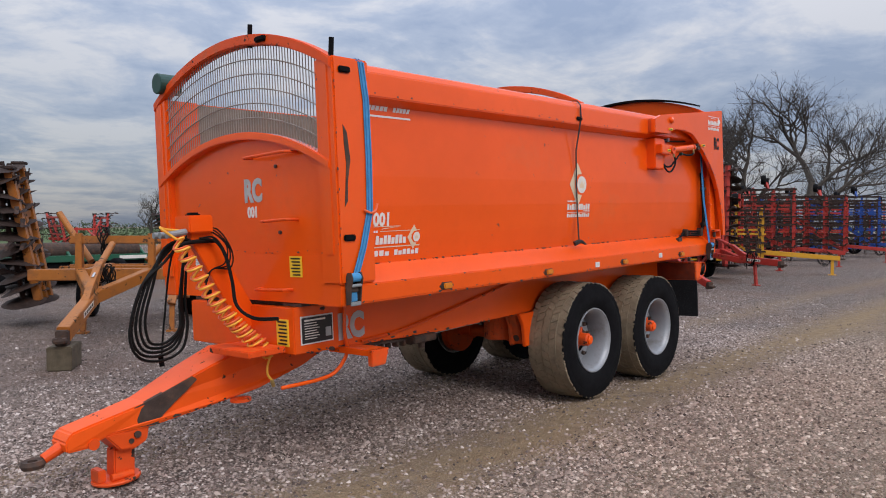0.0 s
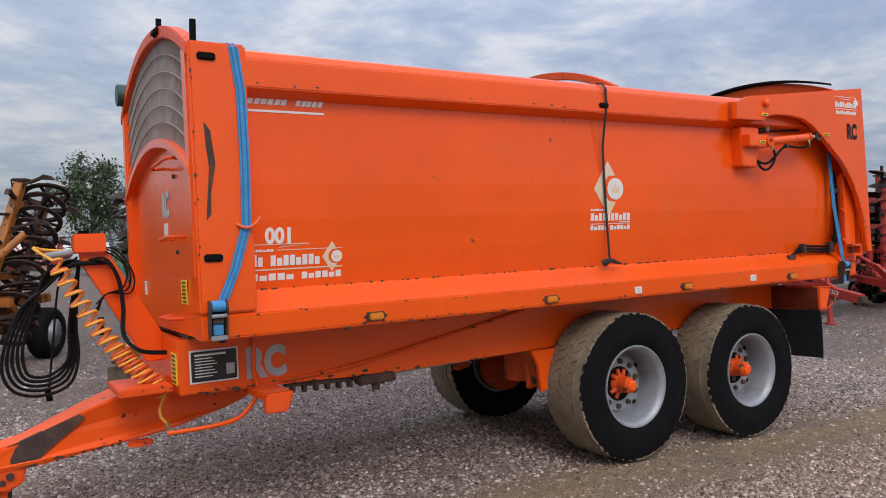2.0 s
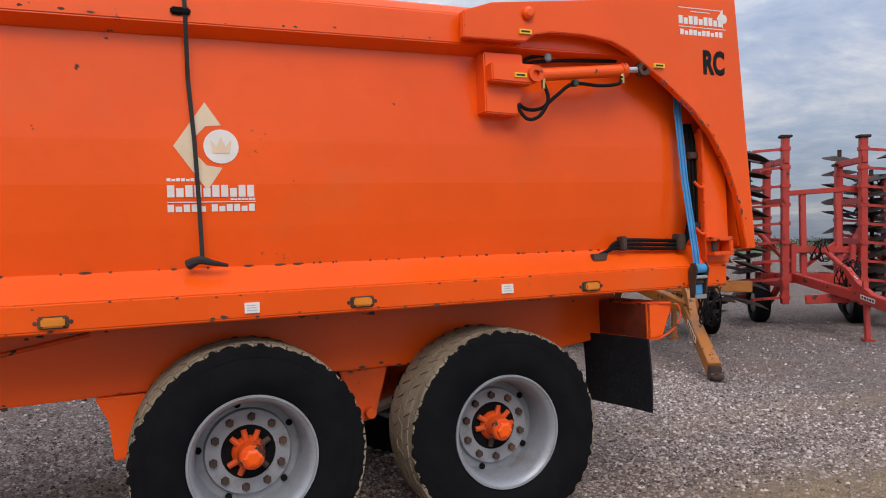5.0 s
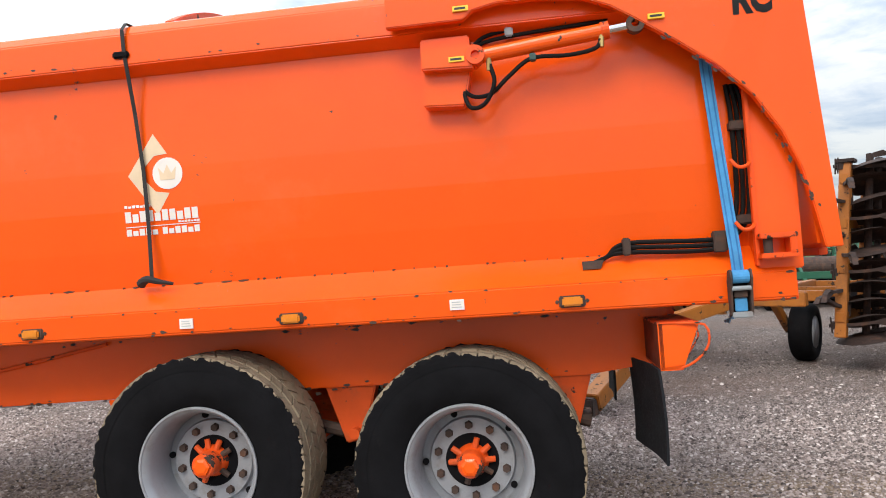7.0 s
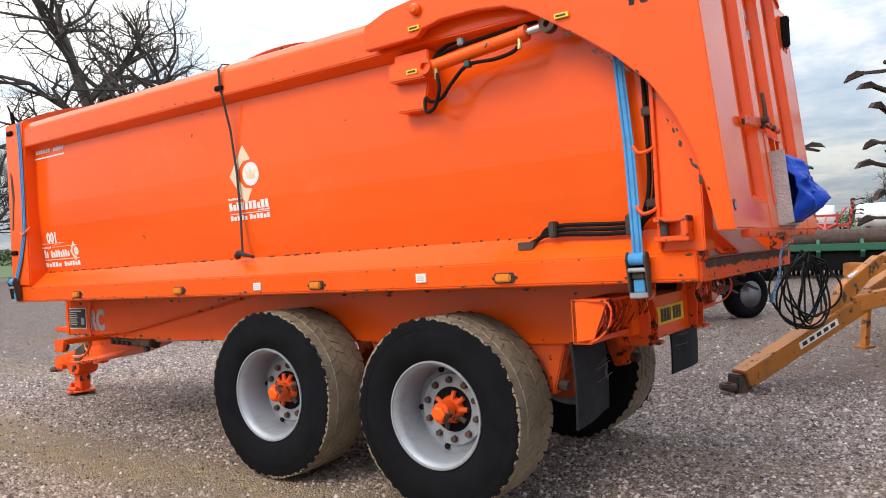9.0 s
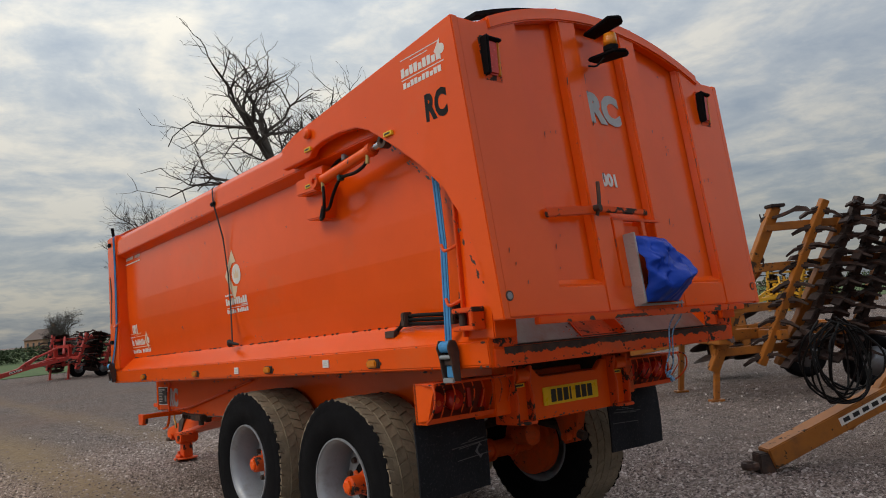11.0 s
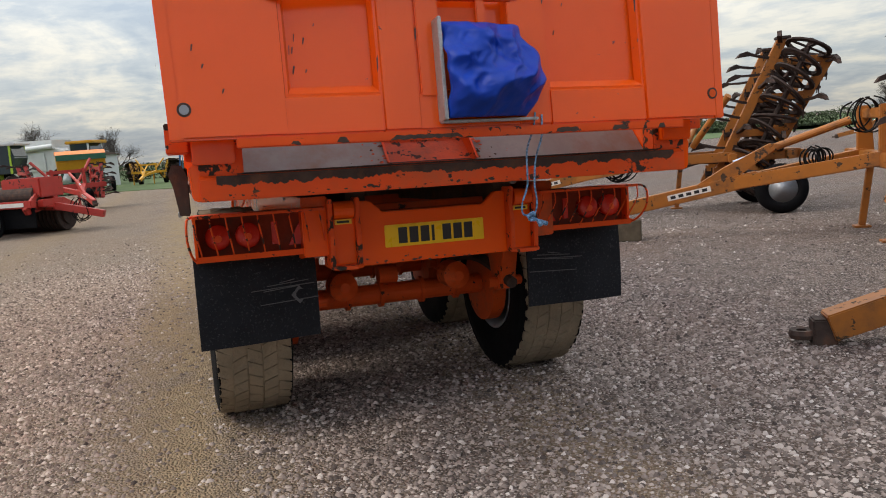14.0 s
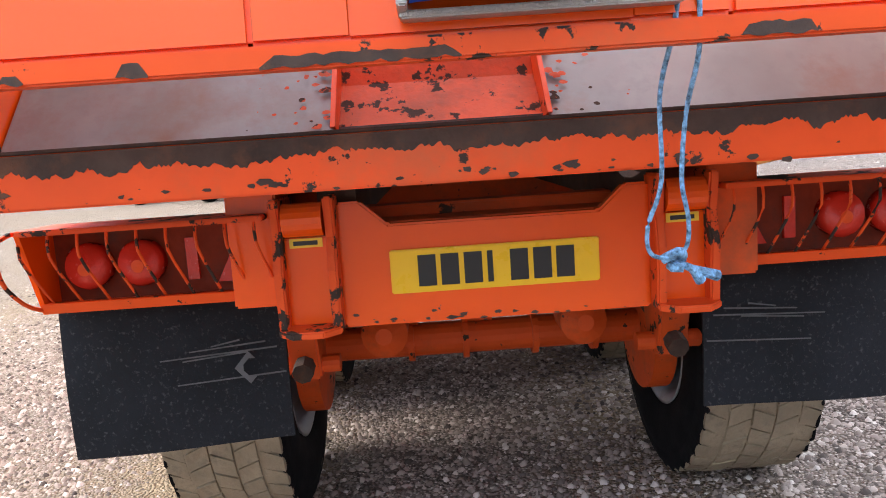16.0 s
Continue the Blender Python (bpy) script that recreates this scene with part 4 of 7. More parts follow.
# two bare steel slopes with a painted box let in between them
BY0, BY1 = -0.335, 0.09
for y0, y1 in ((-0.985, BY0), (BY1, 0.985)):
    part("chute_slope", prism([(1.88, 1.64), (SX - 0.115, 1.345), (SX - 0.145, 1.335), (1.84, 1.63)], "y", y0, y1), steel, trailer, "bare steel chute slope")
part("chute_box", prism([(1.84, 1.66), (1.98, 1.44), (SX - 0.16, 1.342), (SX - 0.18, 1.335), (1.93, 1.42), (1.80, 1.64)], "y", BY0, BY1), chute_dirt, trailer)
for y in (BY0, BY1):
    part("chute_cheek", prism([(1.86, 1.665), (SX - 0.108, 1.352), (SX - 0.17, 1.338), (1.96, 1.43), (1.82, 1.65)], "y", y - 0.005, y + 0.005), paint_worn, trailer)
    d = 1 if y == BY1 else -1
    bm = bmesh.new()
    for k in range(70):
        u, w = rs.uniform(0, 1), rs.uniform(0.0, 1.0) ** 2.2
        cx, cz = 1.90 + (SX - 0.117 - 1.90) * u, 1.631 + (1.348 - 1.631) * u
        yy, q = y + d * (0.012 + 0.17 * w), rs.uniform(0.002, 0.008) * (1.2 - w)
        bm.faces.new([bm.verts.new((cx + 0.75 * q * math.sin(t) + 0.004, yy + q * rs.uniform(0.6, 1.9) * math.cos(t), cz - 0.75 * q * math.sin(t) + 0.0015 + 0.00004 * k)) for t in (6.2832 * i / 7 for i in range(7))])
    tagged(part("chute_stain", bm, chute_dirt, trailer), kind="stuff")
for sgn in (-1, 1):
    a, b = sorted((sgn * (HW - 0.03), sgn * 0.97))
    part("sill_post", box(SX - 0.10, SX - 0.008, a, b, 1.338, 1.47, 0.006), chipped, trailer)
    # hinge ear
    a, b = sorted((sgn * HW, sgn * (HW + 0.085)))
    ear = part("latch_ear", box(2.08, 2.24, a, b, 1.43, 1.455, 0.004), paint_worn, trailer)
    part("ear_plate", box(2.08, 2.24, a, b, 1.52, 1.545, 0.004), chipped, ear)
    part("ear_web", box(2.205, 2.235, a, b, 1.45, 1.525, 0.004), paint_worn, ear)
    part("ear_pin", rod((2.12, sgn * (HW + 0.045), 1.44), (2.12, sgn * (HW + 0.045), 1.54), 0.02, n=10), rust, ear)

# ---- hydraulic ram, bracket, hoses
br = part("ram_bracket", prism([(0.60, 2.60), (0.60, 2.27), (0.80, 2.26), (0.84, 2.44), (0.84, 2.60)], "y", -1.08, -1.20, 0.008), paint, trailer)
part("bracket_lug", prism([(0.61, 2.53), (0.61, 2.43), (0.86, 2.42), (0.90, 2.46), (0.88, 2.53)], "y", -1.19, -1.275, 0.008), paint, br)
ram = part("hydraulic_ram", rod((0.90, -1.245, 2.478), (1.47, -1.245, 2.535), 0.036, n=18), paint, trailer, smooth=False)
part("ram_collar", rod((1.455, -1.245, 2.5335), (1.49, -1.245, 2.537), 0.042, n=18), paint_worn, ram)
part("ram_rod", rod((1.48, -1.245, 2.536), (1.585, -1.245, 2.547), 0.02, n=14), chrome, ram)
part("rod_eye", lathe([(0.018, -0.025), (0.042, -0.025), (0.042, 0.025), (0.018, 0.025)], 18, closed=True), rust, ram, m=Matrix.Translation((1.61, -1.245, 2.55)))
part("ram_eye", lathe([(0.02, -0.03), (0.045, -0.03), (0.045, 0.03), (0.02, 0.03)], 18, closed=True), paint_worn, ram, m=Matrix.Translation((0.87, -1.265, 2.475)))
for x, z, a in ((0.78, 2.465, 0), (0.815, 2.70, 0), (1.70, 2.565, 0)):
    lab = part("grease_label", box(x - 0.037, x + 0.037, -1.293 if z > 2.5 else -1.282, -1.275 if z > 2.5 else -1.27, z - 0.012, z + 0.012), yellowlab, trailer)
    part("print", box(x - 0.028, x + 0.025, -1.2945 if z > 2.5 else -1.2835, -1.292 if z > 2.5 else -1.281, z - 0.005, z + 0.005), blackpaint, lab)
part("ram_hose", tube([(0.93, -1.26, 2.44), (0.95, -1.27, 2.34), (0.90, -1.25, 2.25), (0.83, -1.23, 2.24), (0.80, -1.19, 2.33), (0.83, -1.18, 2.44), (0.86, -1.15, 2.56), (1.0, -1.13, 2.62), (1.45, -1.13, 2.64)], 0.0105, 8, 6), blackhose, trailer)
part("ram_hose", tube([(1.45, -1.265, 2.49), (1.42, -1.27, 2.45), (1.3, -1.26, 2.435), (1.13, -1.25, 2.44), (1.02, -1.24, 2.37), (0.93, -1.22, 2.30), (0.84, -1.2, 2.30), (0.79, -1.18, 2.37), (0.82, -1.16, 2.5), (0.95, -1.14, 2.58), (1.5, -1.14, 2.615)], 0.0105, 8, 6), blackhose, trailer)
for p, q in (((0.93, -1.26, 2.40), (0.93, -1.26, 2.47)), ((1.45, -1.265, 2.455), (1.455, -1.262, 2.51))):
    part("hose_fitting", rod(p, q, 0.013, n=8), brass, trailer)
part("hose_clip", box(1.12, 1.15, -1.275, -1.235, 2.425, 2.46, 0.004), greencap, trailer)
part("hose_clamp", box(1.01, 1.05, -1.16, -1.10, 2.585, 2.655, 0.006), steel, trailer)
# hose run down the rear post
for k, dx in enumerate((0.0, 0.028, 0.055)):
    part("hose_run", tube([(2.02 + dx * 0.8, -1.10, 2.26), (2.03 + dx, -1.115, 2.1), (2.03 + dx, -1.115, 1.75), (2.0 + dx, -1.115, 1.60), (1.93, -1.115, 1.515 + 0.022 * (k - 1)), (1.52, -1.105, 1.525 + 0.022 * (k - 1)), (1.42, -1.095, 1.49), (1.35, -1.085, 1.44 + 0.01 * k), (1.33, -1.04, 1.42)], 0.0115, 8, 6), blackhose, trailer)
for x, z, w, h in ((1.51, 1.53, 0.018, 0.042), (1.935, 1.525, 0.03, 0.05)):
    part("hose_clamp", box(x - w, x + w, -1.145, -1.08, z - h, z + h, 0.006), rust, trailer)
for z in (2.06, 1.62):
    part("hose_clamp", box(2.015, 2.10, -1.145, -1.08, z - 0.022, z + 0.022, 0.006), rust, trailer)
part("rail_notch", prism([(1.30, 1.435), (1.385, 1.435), (1.40, 1.475), (1.30, 1.475)], "y", -1.09, -1.125), rust, trailer)
for z in (1.86, 1.575):
    part("post_hook", tube([(2.09, -1.16, z + 0.03), (2.06, -1.21, z), (2.02, -1.22, z - 0.005), (1.99, -1.21, z + 0.03)], 0.009, 8, 4), paint_worn, trailer)
part("post_edge", box(2.075, 2.093, -1.19, -1.15, 1.40, 2.22, 0.003), paint_worn, trailer)

# ---- chassis
for sgn in (-1, 1):
    beam = [(X0 - 0.02, 1.215), (X0 - 0.02, 0.885), (-3.05, 0.865), (-2.6, 0.845), (-1.1, 0.872), (1.30, 0.875), (1.74, 0.93), (1.74, 1.215)]
    # the far beam is coloured darker than the near one
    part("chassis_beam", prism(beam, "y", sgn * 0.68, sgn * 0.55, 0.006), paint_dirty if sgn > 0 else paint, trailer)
    part("beam_flange", box(-3.9, 1.5, min(sgn * 0.71, sgn * 0.5), max(sgn * 0.71, sgn * 0.5), 1.218, 1.238), rust, trailer)
    # suspension hangers
    for x in (-1.21, 0.02, 1.19):
        part("spring_hanger", prism([(x - 0.16, 0.89), (x + 0.14, 0.89), (x + 0.05, 0.58), (x - 0.05, 0.56)], "y", sgn * 0.56, sgn * 0.66, 0.008), paint_dirty, trailer)
        part("hanger_pin", rod((x + 0.01, sgn * 0.72, 0.62), (x + 0.01, sgn * 0.5, 0.62), 0.03, n=12), paint_dirty, trailer)
    for xa in (-0.67, 0.69):
        leafs = part("leaf_spring", tube([(xa - 0.62, sgn * 0.61, 0.62), (xa - 0.3, sgn * 0.61, 0.70), (xa, sgn * 0.61, 0.73), (xa + 0.3, sgn * 0.61, 0.70), (xa + 0.62, sgn * 0.61, 0.62)], 0.035, 8, 4), rust, trailer)
        part("brake_chamber", lathe([(0.05, -0.1), (0.085, -0.09), (0.085, 0.06), (0.03, 0.1)], 16, "x"), paint_dirty, trailer, m=Matrix.Translation((xa + 0.28, sgn * 0.36, 0.66)))
for xa in (-0.67, 0.69):
    part("axle", rod((xa, -0.75, 0.545), (xa, 0.75, 0.545), 0.065, n=18), paint_dirty, trailer)
    for yy in (-0.28, -0.06, 0.22, 0.46):
        part("axle_collar", rod((xa, yy - 0.012, 0.545), (xa, yy + 0.012, 0.545), 0.085, n=18), paint_dirty, trailer)
    for yy in (-0.68, 0.68):
        part("brake_drum", lathe([(0.12, -0.04), (0.25, -0.035), (0.25, 0.05), (0.12, 0.06)], 32), paint_dirty, trailer, m=Matrix.Translation((xa, yy, 0.545)))
    for yy in (-0.3, 0.0):
        part("camshaft_boss", rod((xa + 0.02, yy - 0.07, 0.67), (xa + 0.02, yy + 0.05, 0.67), 0.06, n=16), paint_dirty, trailer)
for x in (-3.2, -1.9, -0.2, 1.5):
    part("cross_member", box(x - 0.05, x + 0.05, -0.56, 0.56, 0.95, 1.15, 0.006), paint_dirty, trailer)
for sgn in (-1, 1):
    part("sub_frame", box(-3.6, 1.7, min(sgn * 0.45, sgn * 0.35), max(sgn * 0.45, sgn * 0.35), 1.12, 1.25), rust, trailer)
part("tip_ram_tank", lathe([(0.14, -0.25), (0.16, -0.24), (0.16, 0.24), (0.14, 0.25)], 20, "z"), paint_dirty, trailer, m=Matrix.Translation((-1.15, -0.3, 0.83)))
part("bracket_gusset", prism([(-1.39, 0.87), (-1.04, 0.87), (-1.20, 0.56), (-1.31, 0.55), (-1.33, 0.75)], "y", -0.74, -0.70, 0.006), paint, trailer)
part("bracket_gusset", prism([(-1.39, 0.87), (-1.04, 0.87), (-1.20, 0.56), (-1.31, 0.55), (-1.33, 0.75)], "y", -0.58, -0.54, 0.006), paint_dirty, trailer)
part("brake_pipe", tube([(-3.35, -0.70, 0.90), (-2.9, -0.705, 0.93), (-2.3, -0.705, 1.03), (-1.9, -0.705, 1.10), (-1.4, -0.70, 1.19)], 0.011, 8, 4), paint_worn, trailer)
part("linkage_rod", tube([(-2.75, -0.66, 0.84), (-2.2, -0.66, 0.855), (-1.9, -0.66, 0.86)], 0.011, 8, 2), steel, trailer)
part("linkage_block", box(-2.82, -2.55, -0.74, -0.62, 0.80, 0.86, 0.01), rust, trailer)
part("linkage_bolt", rod((-2.68, -0.68, 0.75), (-2.68, -0.68, 0.84), 0.028, n=10), rust, trailer)
# stop block with ring by the front corner
sb = part("stand_bracket", box(-3.55, -3.38, -1.03, -0.55, 0.84, 0.885, 0.006), paint, trailer)
part("bracket_lug", prism([(-3.55, 0.885), (-3.55, 0.77), (-3.42, 0.77), (-3.38, 0.885)], "y", -1.04, -0.99, 0.006), paint_worn, sb)
part("bracket_ring", lathe([(0.035, -0.012), (0.052, -0.012), (0.052, 0.012), (0.035, 0.012)], 18, closed=True), rust, sb, m=Matrix.Translation((-3.44, -1.0, 0.83)))
part("air_pipe", tube([(-3.50, -0.70, 1.20), (-3.52, -0.71, 1.0), (-3.50, -0.71, 0.85), (-3.6, -0.70, 0.72), (-3.75, -0.68, 0.68), (-4.02, -0.6, 0.66)], 0.014, 8, 5), paint, trailer)
part("spring_rail", bar((-3.3, -0.62, 0.855), (-2.6, -0.62, 0.825), 0.06, 0.03, 0.006), rust, trailer)
for k in range(9):
    x = -3.25 + 0.08 * k
    part("spring_clip", box(x - 0.012, x + 0.012, -0.66, -0.60, 0.80 - 0.003 * k, 0.845 - 0.003 * k, 0.004), rust, trailer)
# plate on the chassis nose
idp = part("maker_plate", box(-3.885, -3.615, -0.692, -0.682, 0.955, 1.135, 0.003), blackpaint, trailer, "black riveted specification plate")
part("plate_border", prism([(-3.895, 0.945), (-3.605, 0.945), (-3.605, 1.145), (-3.895, 1.145)], "y", -0.686, -0.681), whitepaint, idp)
for k in range(7):
    part("print", box(-3.865, -3.76 + 0.012 * (k % 3), -0.6945, -0.6915, 1.09 - 0.018 * k, 1.096 - 0.018 * k), whitepaint, idp)
part("print", box(-3.865, -3.68, -0.6945, -0.6915, 1.108, 1.12), whitepaint, idp)
part("print", box(-3.68, -3.63, -0.6945, -0.6915, 0.985, 1.05), greypaint, idp)
part("stencil", shifted(letters("RC", 0.25, bold=0.055), Matrix.Translation((-3.43, -0.6825, 1.02)) @ Matrix.Diagonal((0.78, 1, 1, 1))), greypaint, trailer)
part("nose_plate", box(X0 - 0.035, X0 + 0.02, -0.69, 0.69, 0.885, 1.215, 0.008), paint, trailer)
label_plate(X0 - 0.038, -0.63, -0.49, 0.94, 1.13, yellowlab, 7, blackpaint)
# dark slab added to stand for the shade under the body's front
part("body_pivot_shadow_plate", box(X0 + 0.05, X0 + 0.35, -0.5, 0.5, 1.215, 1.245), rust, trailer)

# ---- chips and rubbed spots along the edges


def chip_line(p, q, out, n, size, seed, spread=0.012):
    """Small ragged paint chips scattered along an edge from p to q; out is the face's normal."""
    rs = random.Random(seed)
    p, q, out = Vector(p), Vector(q), Vector(out).normalized()
    d = (q - p).normalized()
    u = out.cross(d)
    bm = bmesh.new()
    for k in range(n):
        c = p.lerp(q, rs.random()) + u * rs.gauss(0, spread) + out * (0.0012 + 0.00004 * (k % 9))
        s = size * rs.uniform(0.25, 1.0) ** 2
        m = rs.choice((5, 6, 7))
        bm.faces.new([bm.verts.new(c + (d * math.cos(6.2832 * i / m) * rs.uniform(0.6, 2.2) + u * math.sin(6.2832 * i / m) * rs.uniform(0.4, 0.9)) * s) for i in range(m)])
    return tagged(part("edge_wear", bm, rust, trailer), kind="stuff")


chip_line((X0 + 0.05, -HW - 0.0005, 1.252), (X1, -HW - 0.0005, 1.252), (0, -1, 0), 70, 0.014, 1, 0.008)
chip_line((X0 + 0.1, -HW - 0.008, 1.365), (X1, -HW - 0.008, 1.365), (0, -1, 0), 40, 0.010, 2, 0.006)
chip_line((X0 + 0.05, -HW - 0.012, 2.66), (2.1, -HW - 0.012, 2.66), (0, -1, 0), 45, 0.011, 3, 0.012)
chip_line((-3.85, -0.6805, 0.885), (-2.7, -0.6805, 0.86), (0, -1, 0), 45, 0.018, 4, 0.010)
chip_line((-2.6, -0.6805, 0.855), (1.2, -0.6805, 0.885), (0, -1, 0), 60, 0.018, 5, 0.010)
chip_line((-3.85, -0.6805, 1.20), (1.2, -0.6805, 1.20), (0, -1, 0), 40, 0.02, 6, 0.012)
chip_line((X0 - 0.004, -HW - 0.022, 1.42), (X0 - 0.004, -HW - 0.022, 2.84), (0, -1, 0), 40, 0.010, 7, 0.006)
chip_line((1.70, -1.282, 2.50), (2.10, -1.276, 2.18), (0, -1, 0), 26, 0.012, 8, 0.006)
chip_line((2.10, -1.276, 2.17), (2.33, -1.26, 1.65), (0, -1, 0), 30, 0.012, 9, 0.006)
chip_line((SX - 0.004, -1.10, 1.25), (SX - 0.004, 1.10, 1.25), (1, 0, 0), 60, 0.012, 10, 0.008)
chip_line((1.7395, -0.38, 0.872), (1.7395, 0.38, 0.872), (1, 0, 0), 26, 0.010, 11, 0.006)
chip_line((X0 + 0.028, -1.05, 1.60), (X0 + 0.028, 1.05, 1.60), (-1, 0, 0), 40, 0.009, 12, 0.010)
chip_line((-4.2, -0.223, 0.575), (-4.75, -0.14, 0.50), (0, -1, 0), 22, 0.014, 13, 0.006)

# ---- drawbar, jack leg, hose stand
draw = [(-3.80, 0.90), (-4.10, 0.905), (-4.40, 0.80), (-4.76, 0.655), (-5.10, 0.585), (-5.24, 0.555), (-5.28, 0.50), (-5.27, 0.435), (-5.12, 0.435), (-5.06, 0.47), (-4.98, 0.49), (-4.72, 0.49), (-4.25, 0.56), (-3.95, 0.60), (-3.55, 0.70), (-3.3, 0.80), (-3.3, 0.88)]
db = part("drawbar", prism(draw, "y", -0.20, 0.20, 0.012), paint_edge, trailer)
for v in db.data.vertices:
    k = min(1.0, max(0.0, (v.co.x + 4.9) / 0.75))
    v.co.y *= 0.55 + 0.55 * k
bm = prism([(-4.45, 0.775), (-4.78, 0.65), (-4.84, 0.63), (-4.82, 0.50), (-4.70, 0.495), (-4.66, 0.55), (-4.58, 0.62), (-4.50, 0.68), (-4.42, 0.75)], "y", -0.2035, -0.15)
for v in bm.verts:
    v.co.y *= 0.55 + 0.55 * min(1.0, max(0.0, (v.co.x + 4.9) / 0.75))
part("worn_patch", bm, rust, trailer, "paint rubbed to black steel")
part("hitch_neck", rod((-5.24, 0, 0.47), (-5.37, 0, 0.41), 0.04, 0.032, 14), paint_worn, trailer)
part("hitch_ring", lathe([(0.03, -0.02), (0.062, -0.024), (0.072, 0), (0.062, 0.024), (0.03, 0.02)], 24, "z", closed=True), rust, trailer, m=Matrix.Translation((-5.43, 0, 0.395)))
part("hitch_stop", rod((-5.11, -0.125, 0.455), (-5.11, 0.125, 0.455), 0.035, n=14), paint_worn, trailer)
jack = part("jack_leg", prism([(-5.04, 0.49), (-4.74, 0.50), (-4.76, 0.40), (-4.84, 0.365), (-4.94, 0.37)], "y", -0.115, 0.115, 0.01), paint_worn, trailer)
part("jack_shin", prism([(-4.96, 0.38), (-4.82, 0.38), (-4.83, 0.19), (-4.97, 0.19)], "y", -0.06, 0.06, 0.01), chipped, jack)
part("jack_pin", rod((-4.83, -0.135, 0.455), (-4.83, 0.135, 0.455), 0.022, n=12), rust, jack)
part("jack_pin", rod((-4.87, -0.122, 0.42), (-4.87, 0.122, 0.42), 0.018, n=12), rust, jack)
part("jack_foot", lathe([(0.15, 0.0), (0.155, 0.012), (0.15, 0.022), (0.0, 0.024)], 22, "z"), paint_worn, jack, m=Matrix.Translation((-4.93, 0, 0.163)) @ Matrix.Rotation(radians(-3), 4, "Y"))
part("foot_hinge", rod((-5.0, -0.09, 0.205), (-4.86, -0.09, 0.205), 0.024, n=12), paint_worn, jack)
part("foot_cheek", box(-5.07, -5.02, -0.06, 0.06, 0.18, 0.26, 0.006), paint_worn, jack)
part("front_step", lathe([(0.03, 0.0), (0.075, 0.0), (0.075, 0.02), (0.03, 0.02)], 20, "z", closed=True), paint_worn, trailer, m=Matrix.Translation((-4.12, -0.24, 0.545)))
stand = part("hose_stand", prism([(-4.42, 1.86), (-4.30, 1.86), (-3.93, 1.20), (-3.95, 1.05), (-4.05, 1.05), (-4.40, 1.70)], "y", -0.17, -0.10, 0.006), paint, trailer)
part("stand_head", box(-4.44, -4.26, -0.22, -0.02, 1.76, 1.88, 0.008), paint, stand)
part("stand_tray", box(-4.28, -3.98, -0.62, -0.12, 0.905, 0.95, 0.006), paint_worn, trailer)
for k in range(3):
    part("coupling", rod((-4.45, -0.18 + 0.08 * k, 1.77 - 0.01 * k), (-4.60, -0.20 + 0.09 * k, 1.75), 0.022, n=10), steel, stand)
part("socket_box", box(-4.42, -4.34, -0.2, -0.12, 1.83, 1.90, 0.012), rubber, stand)


def coil(name, p, q, turns, rad, r, mat, phase=0.0):
    """A springy coiled air line that sags between its ends."""
    p, q = Vector(p), Vector(q)
    n = turns * 10
    d = (q - p).normalized()
    s = d.cross(Vector((0, 0, 1))).normalized()
    u = s.cross(d)
    pts = []
    for i in range(n + 1):
        f = i / n
        c = p.lerp(q, f) + Vector((0, 0, -0.10 * math.sin(math.pi * f)))
        a = phase + 6.2832 * turns * f
        rr = rad * (0.8 + 0.3 * math.sin(1.7 * f + 0.5))
        pts.append(c + (s * math.cos(a) + u * math.sin(a)) * rr)
    return part(name, tube(pts, r, 7, 0), mat, trailer, smooth=True)


coil("coil_hose", (-4.56, -0.26, 1.72), (-3.99, -0.45, 0.88), 17, 0.048, 0.0085, yellowhose)
coil("coil_hose", (-4.55, -0.24, 1.71), (-4.06, -0.43, 0.97), 15, 0.046, 0.0085, redhose, 2.0)
part("coil_tail", tube([(-3.99, -0.45, 0.88), (-4.03, -0.46, 0.80), (-4.03, -0.46, 0.74), (-4.0, -0.46, 0.70)], 0.009, 7, 4), yellowhose, trailer)
part("coil_tail", tube([(-4.56, -0.26, 1.72), (-4.66, -0.24, 1.80), (-4.60, -0.2, 1.79), (-4.5, -0.18, 1.78)], 0.009, 7, 4), yellowhose, trailer)
part("hose_end", rod((-4.0, -0.46, 0.70), (-3.985, -0.46, 0.65), 0.014, n=10), brass, trailer)
rs = random.Random(21)
for k in range(5):
    g = 0.020 * (k - 2)
    dy = rs.uniform(-0.03, 0.03)
    part("hydraulic_hose", tube([(-4.37, -0.14 + dy, 1.70), (-4.47, -0.12 + dy, 1.70 + 0.4 * g), (-4.60, -0.11 + dy, 1.60 + g), (-4.71 + g, -0.10 + dy, 1.42), (-4.79 + 1.4 * g, -0.10 + dy, 1.17 + g), (-4.76 + g, -0.10 + dy, 1.01 + 1.2 * g), (-4.65, -0.10 + dy, 0.965 + 1.4 * g), (-4.53 - g, -0.10 + dy, 1.0 + g), (-4.465 - 0.7 * g, -0.10 + dy, 1.12), (-4.46 - 0.5 * g, -0.09 + dy, 1.3), (-4.44 - 0.3 * g, -0.10 + dy, 1.5), (-4.41, -0.10 + dy, 1.69)], 0.0098, 7, 6), blackhose, trailer)
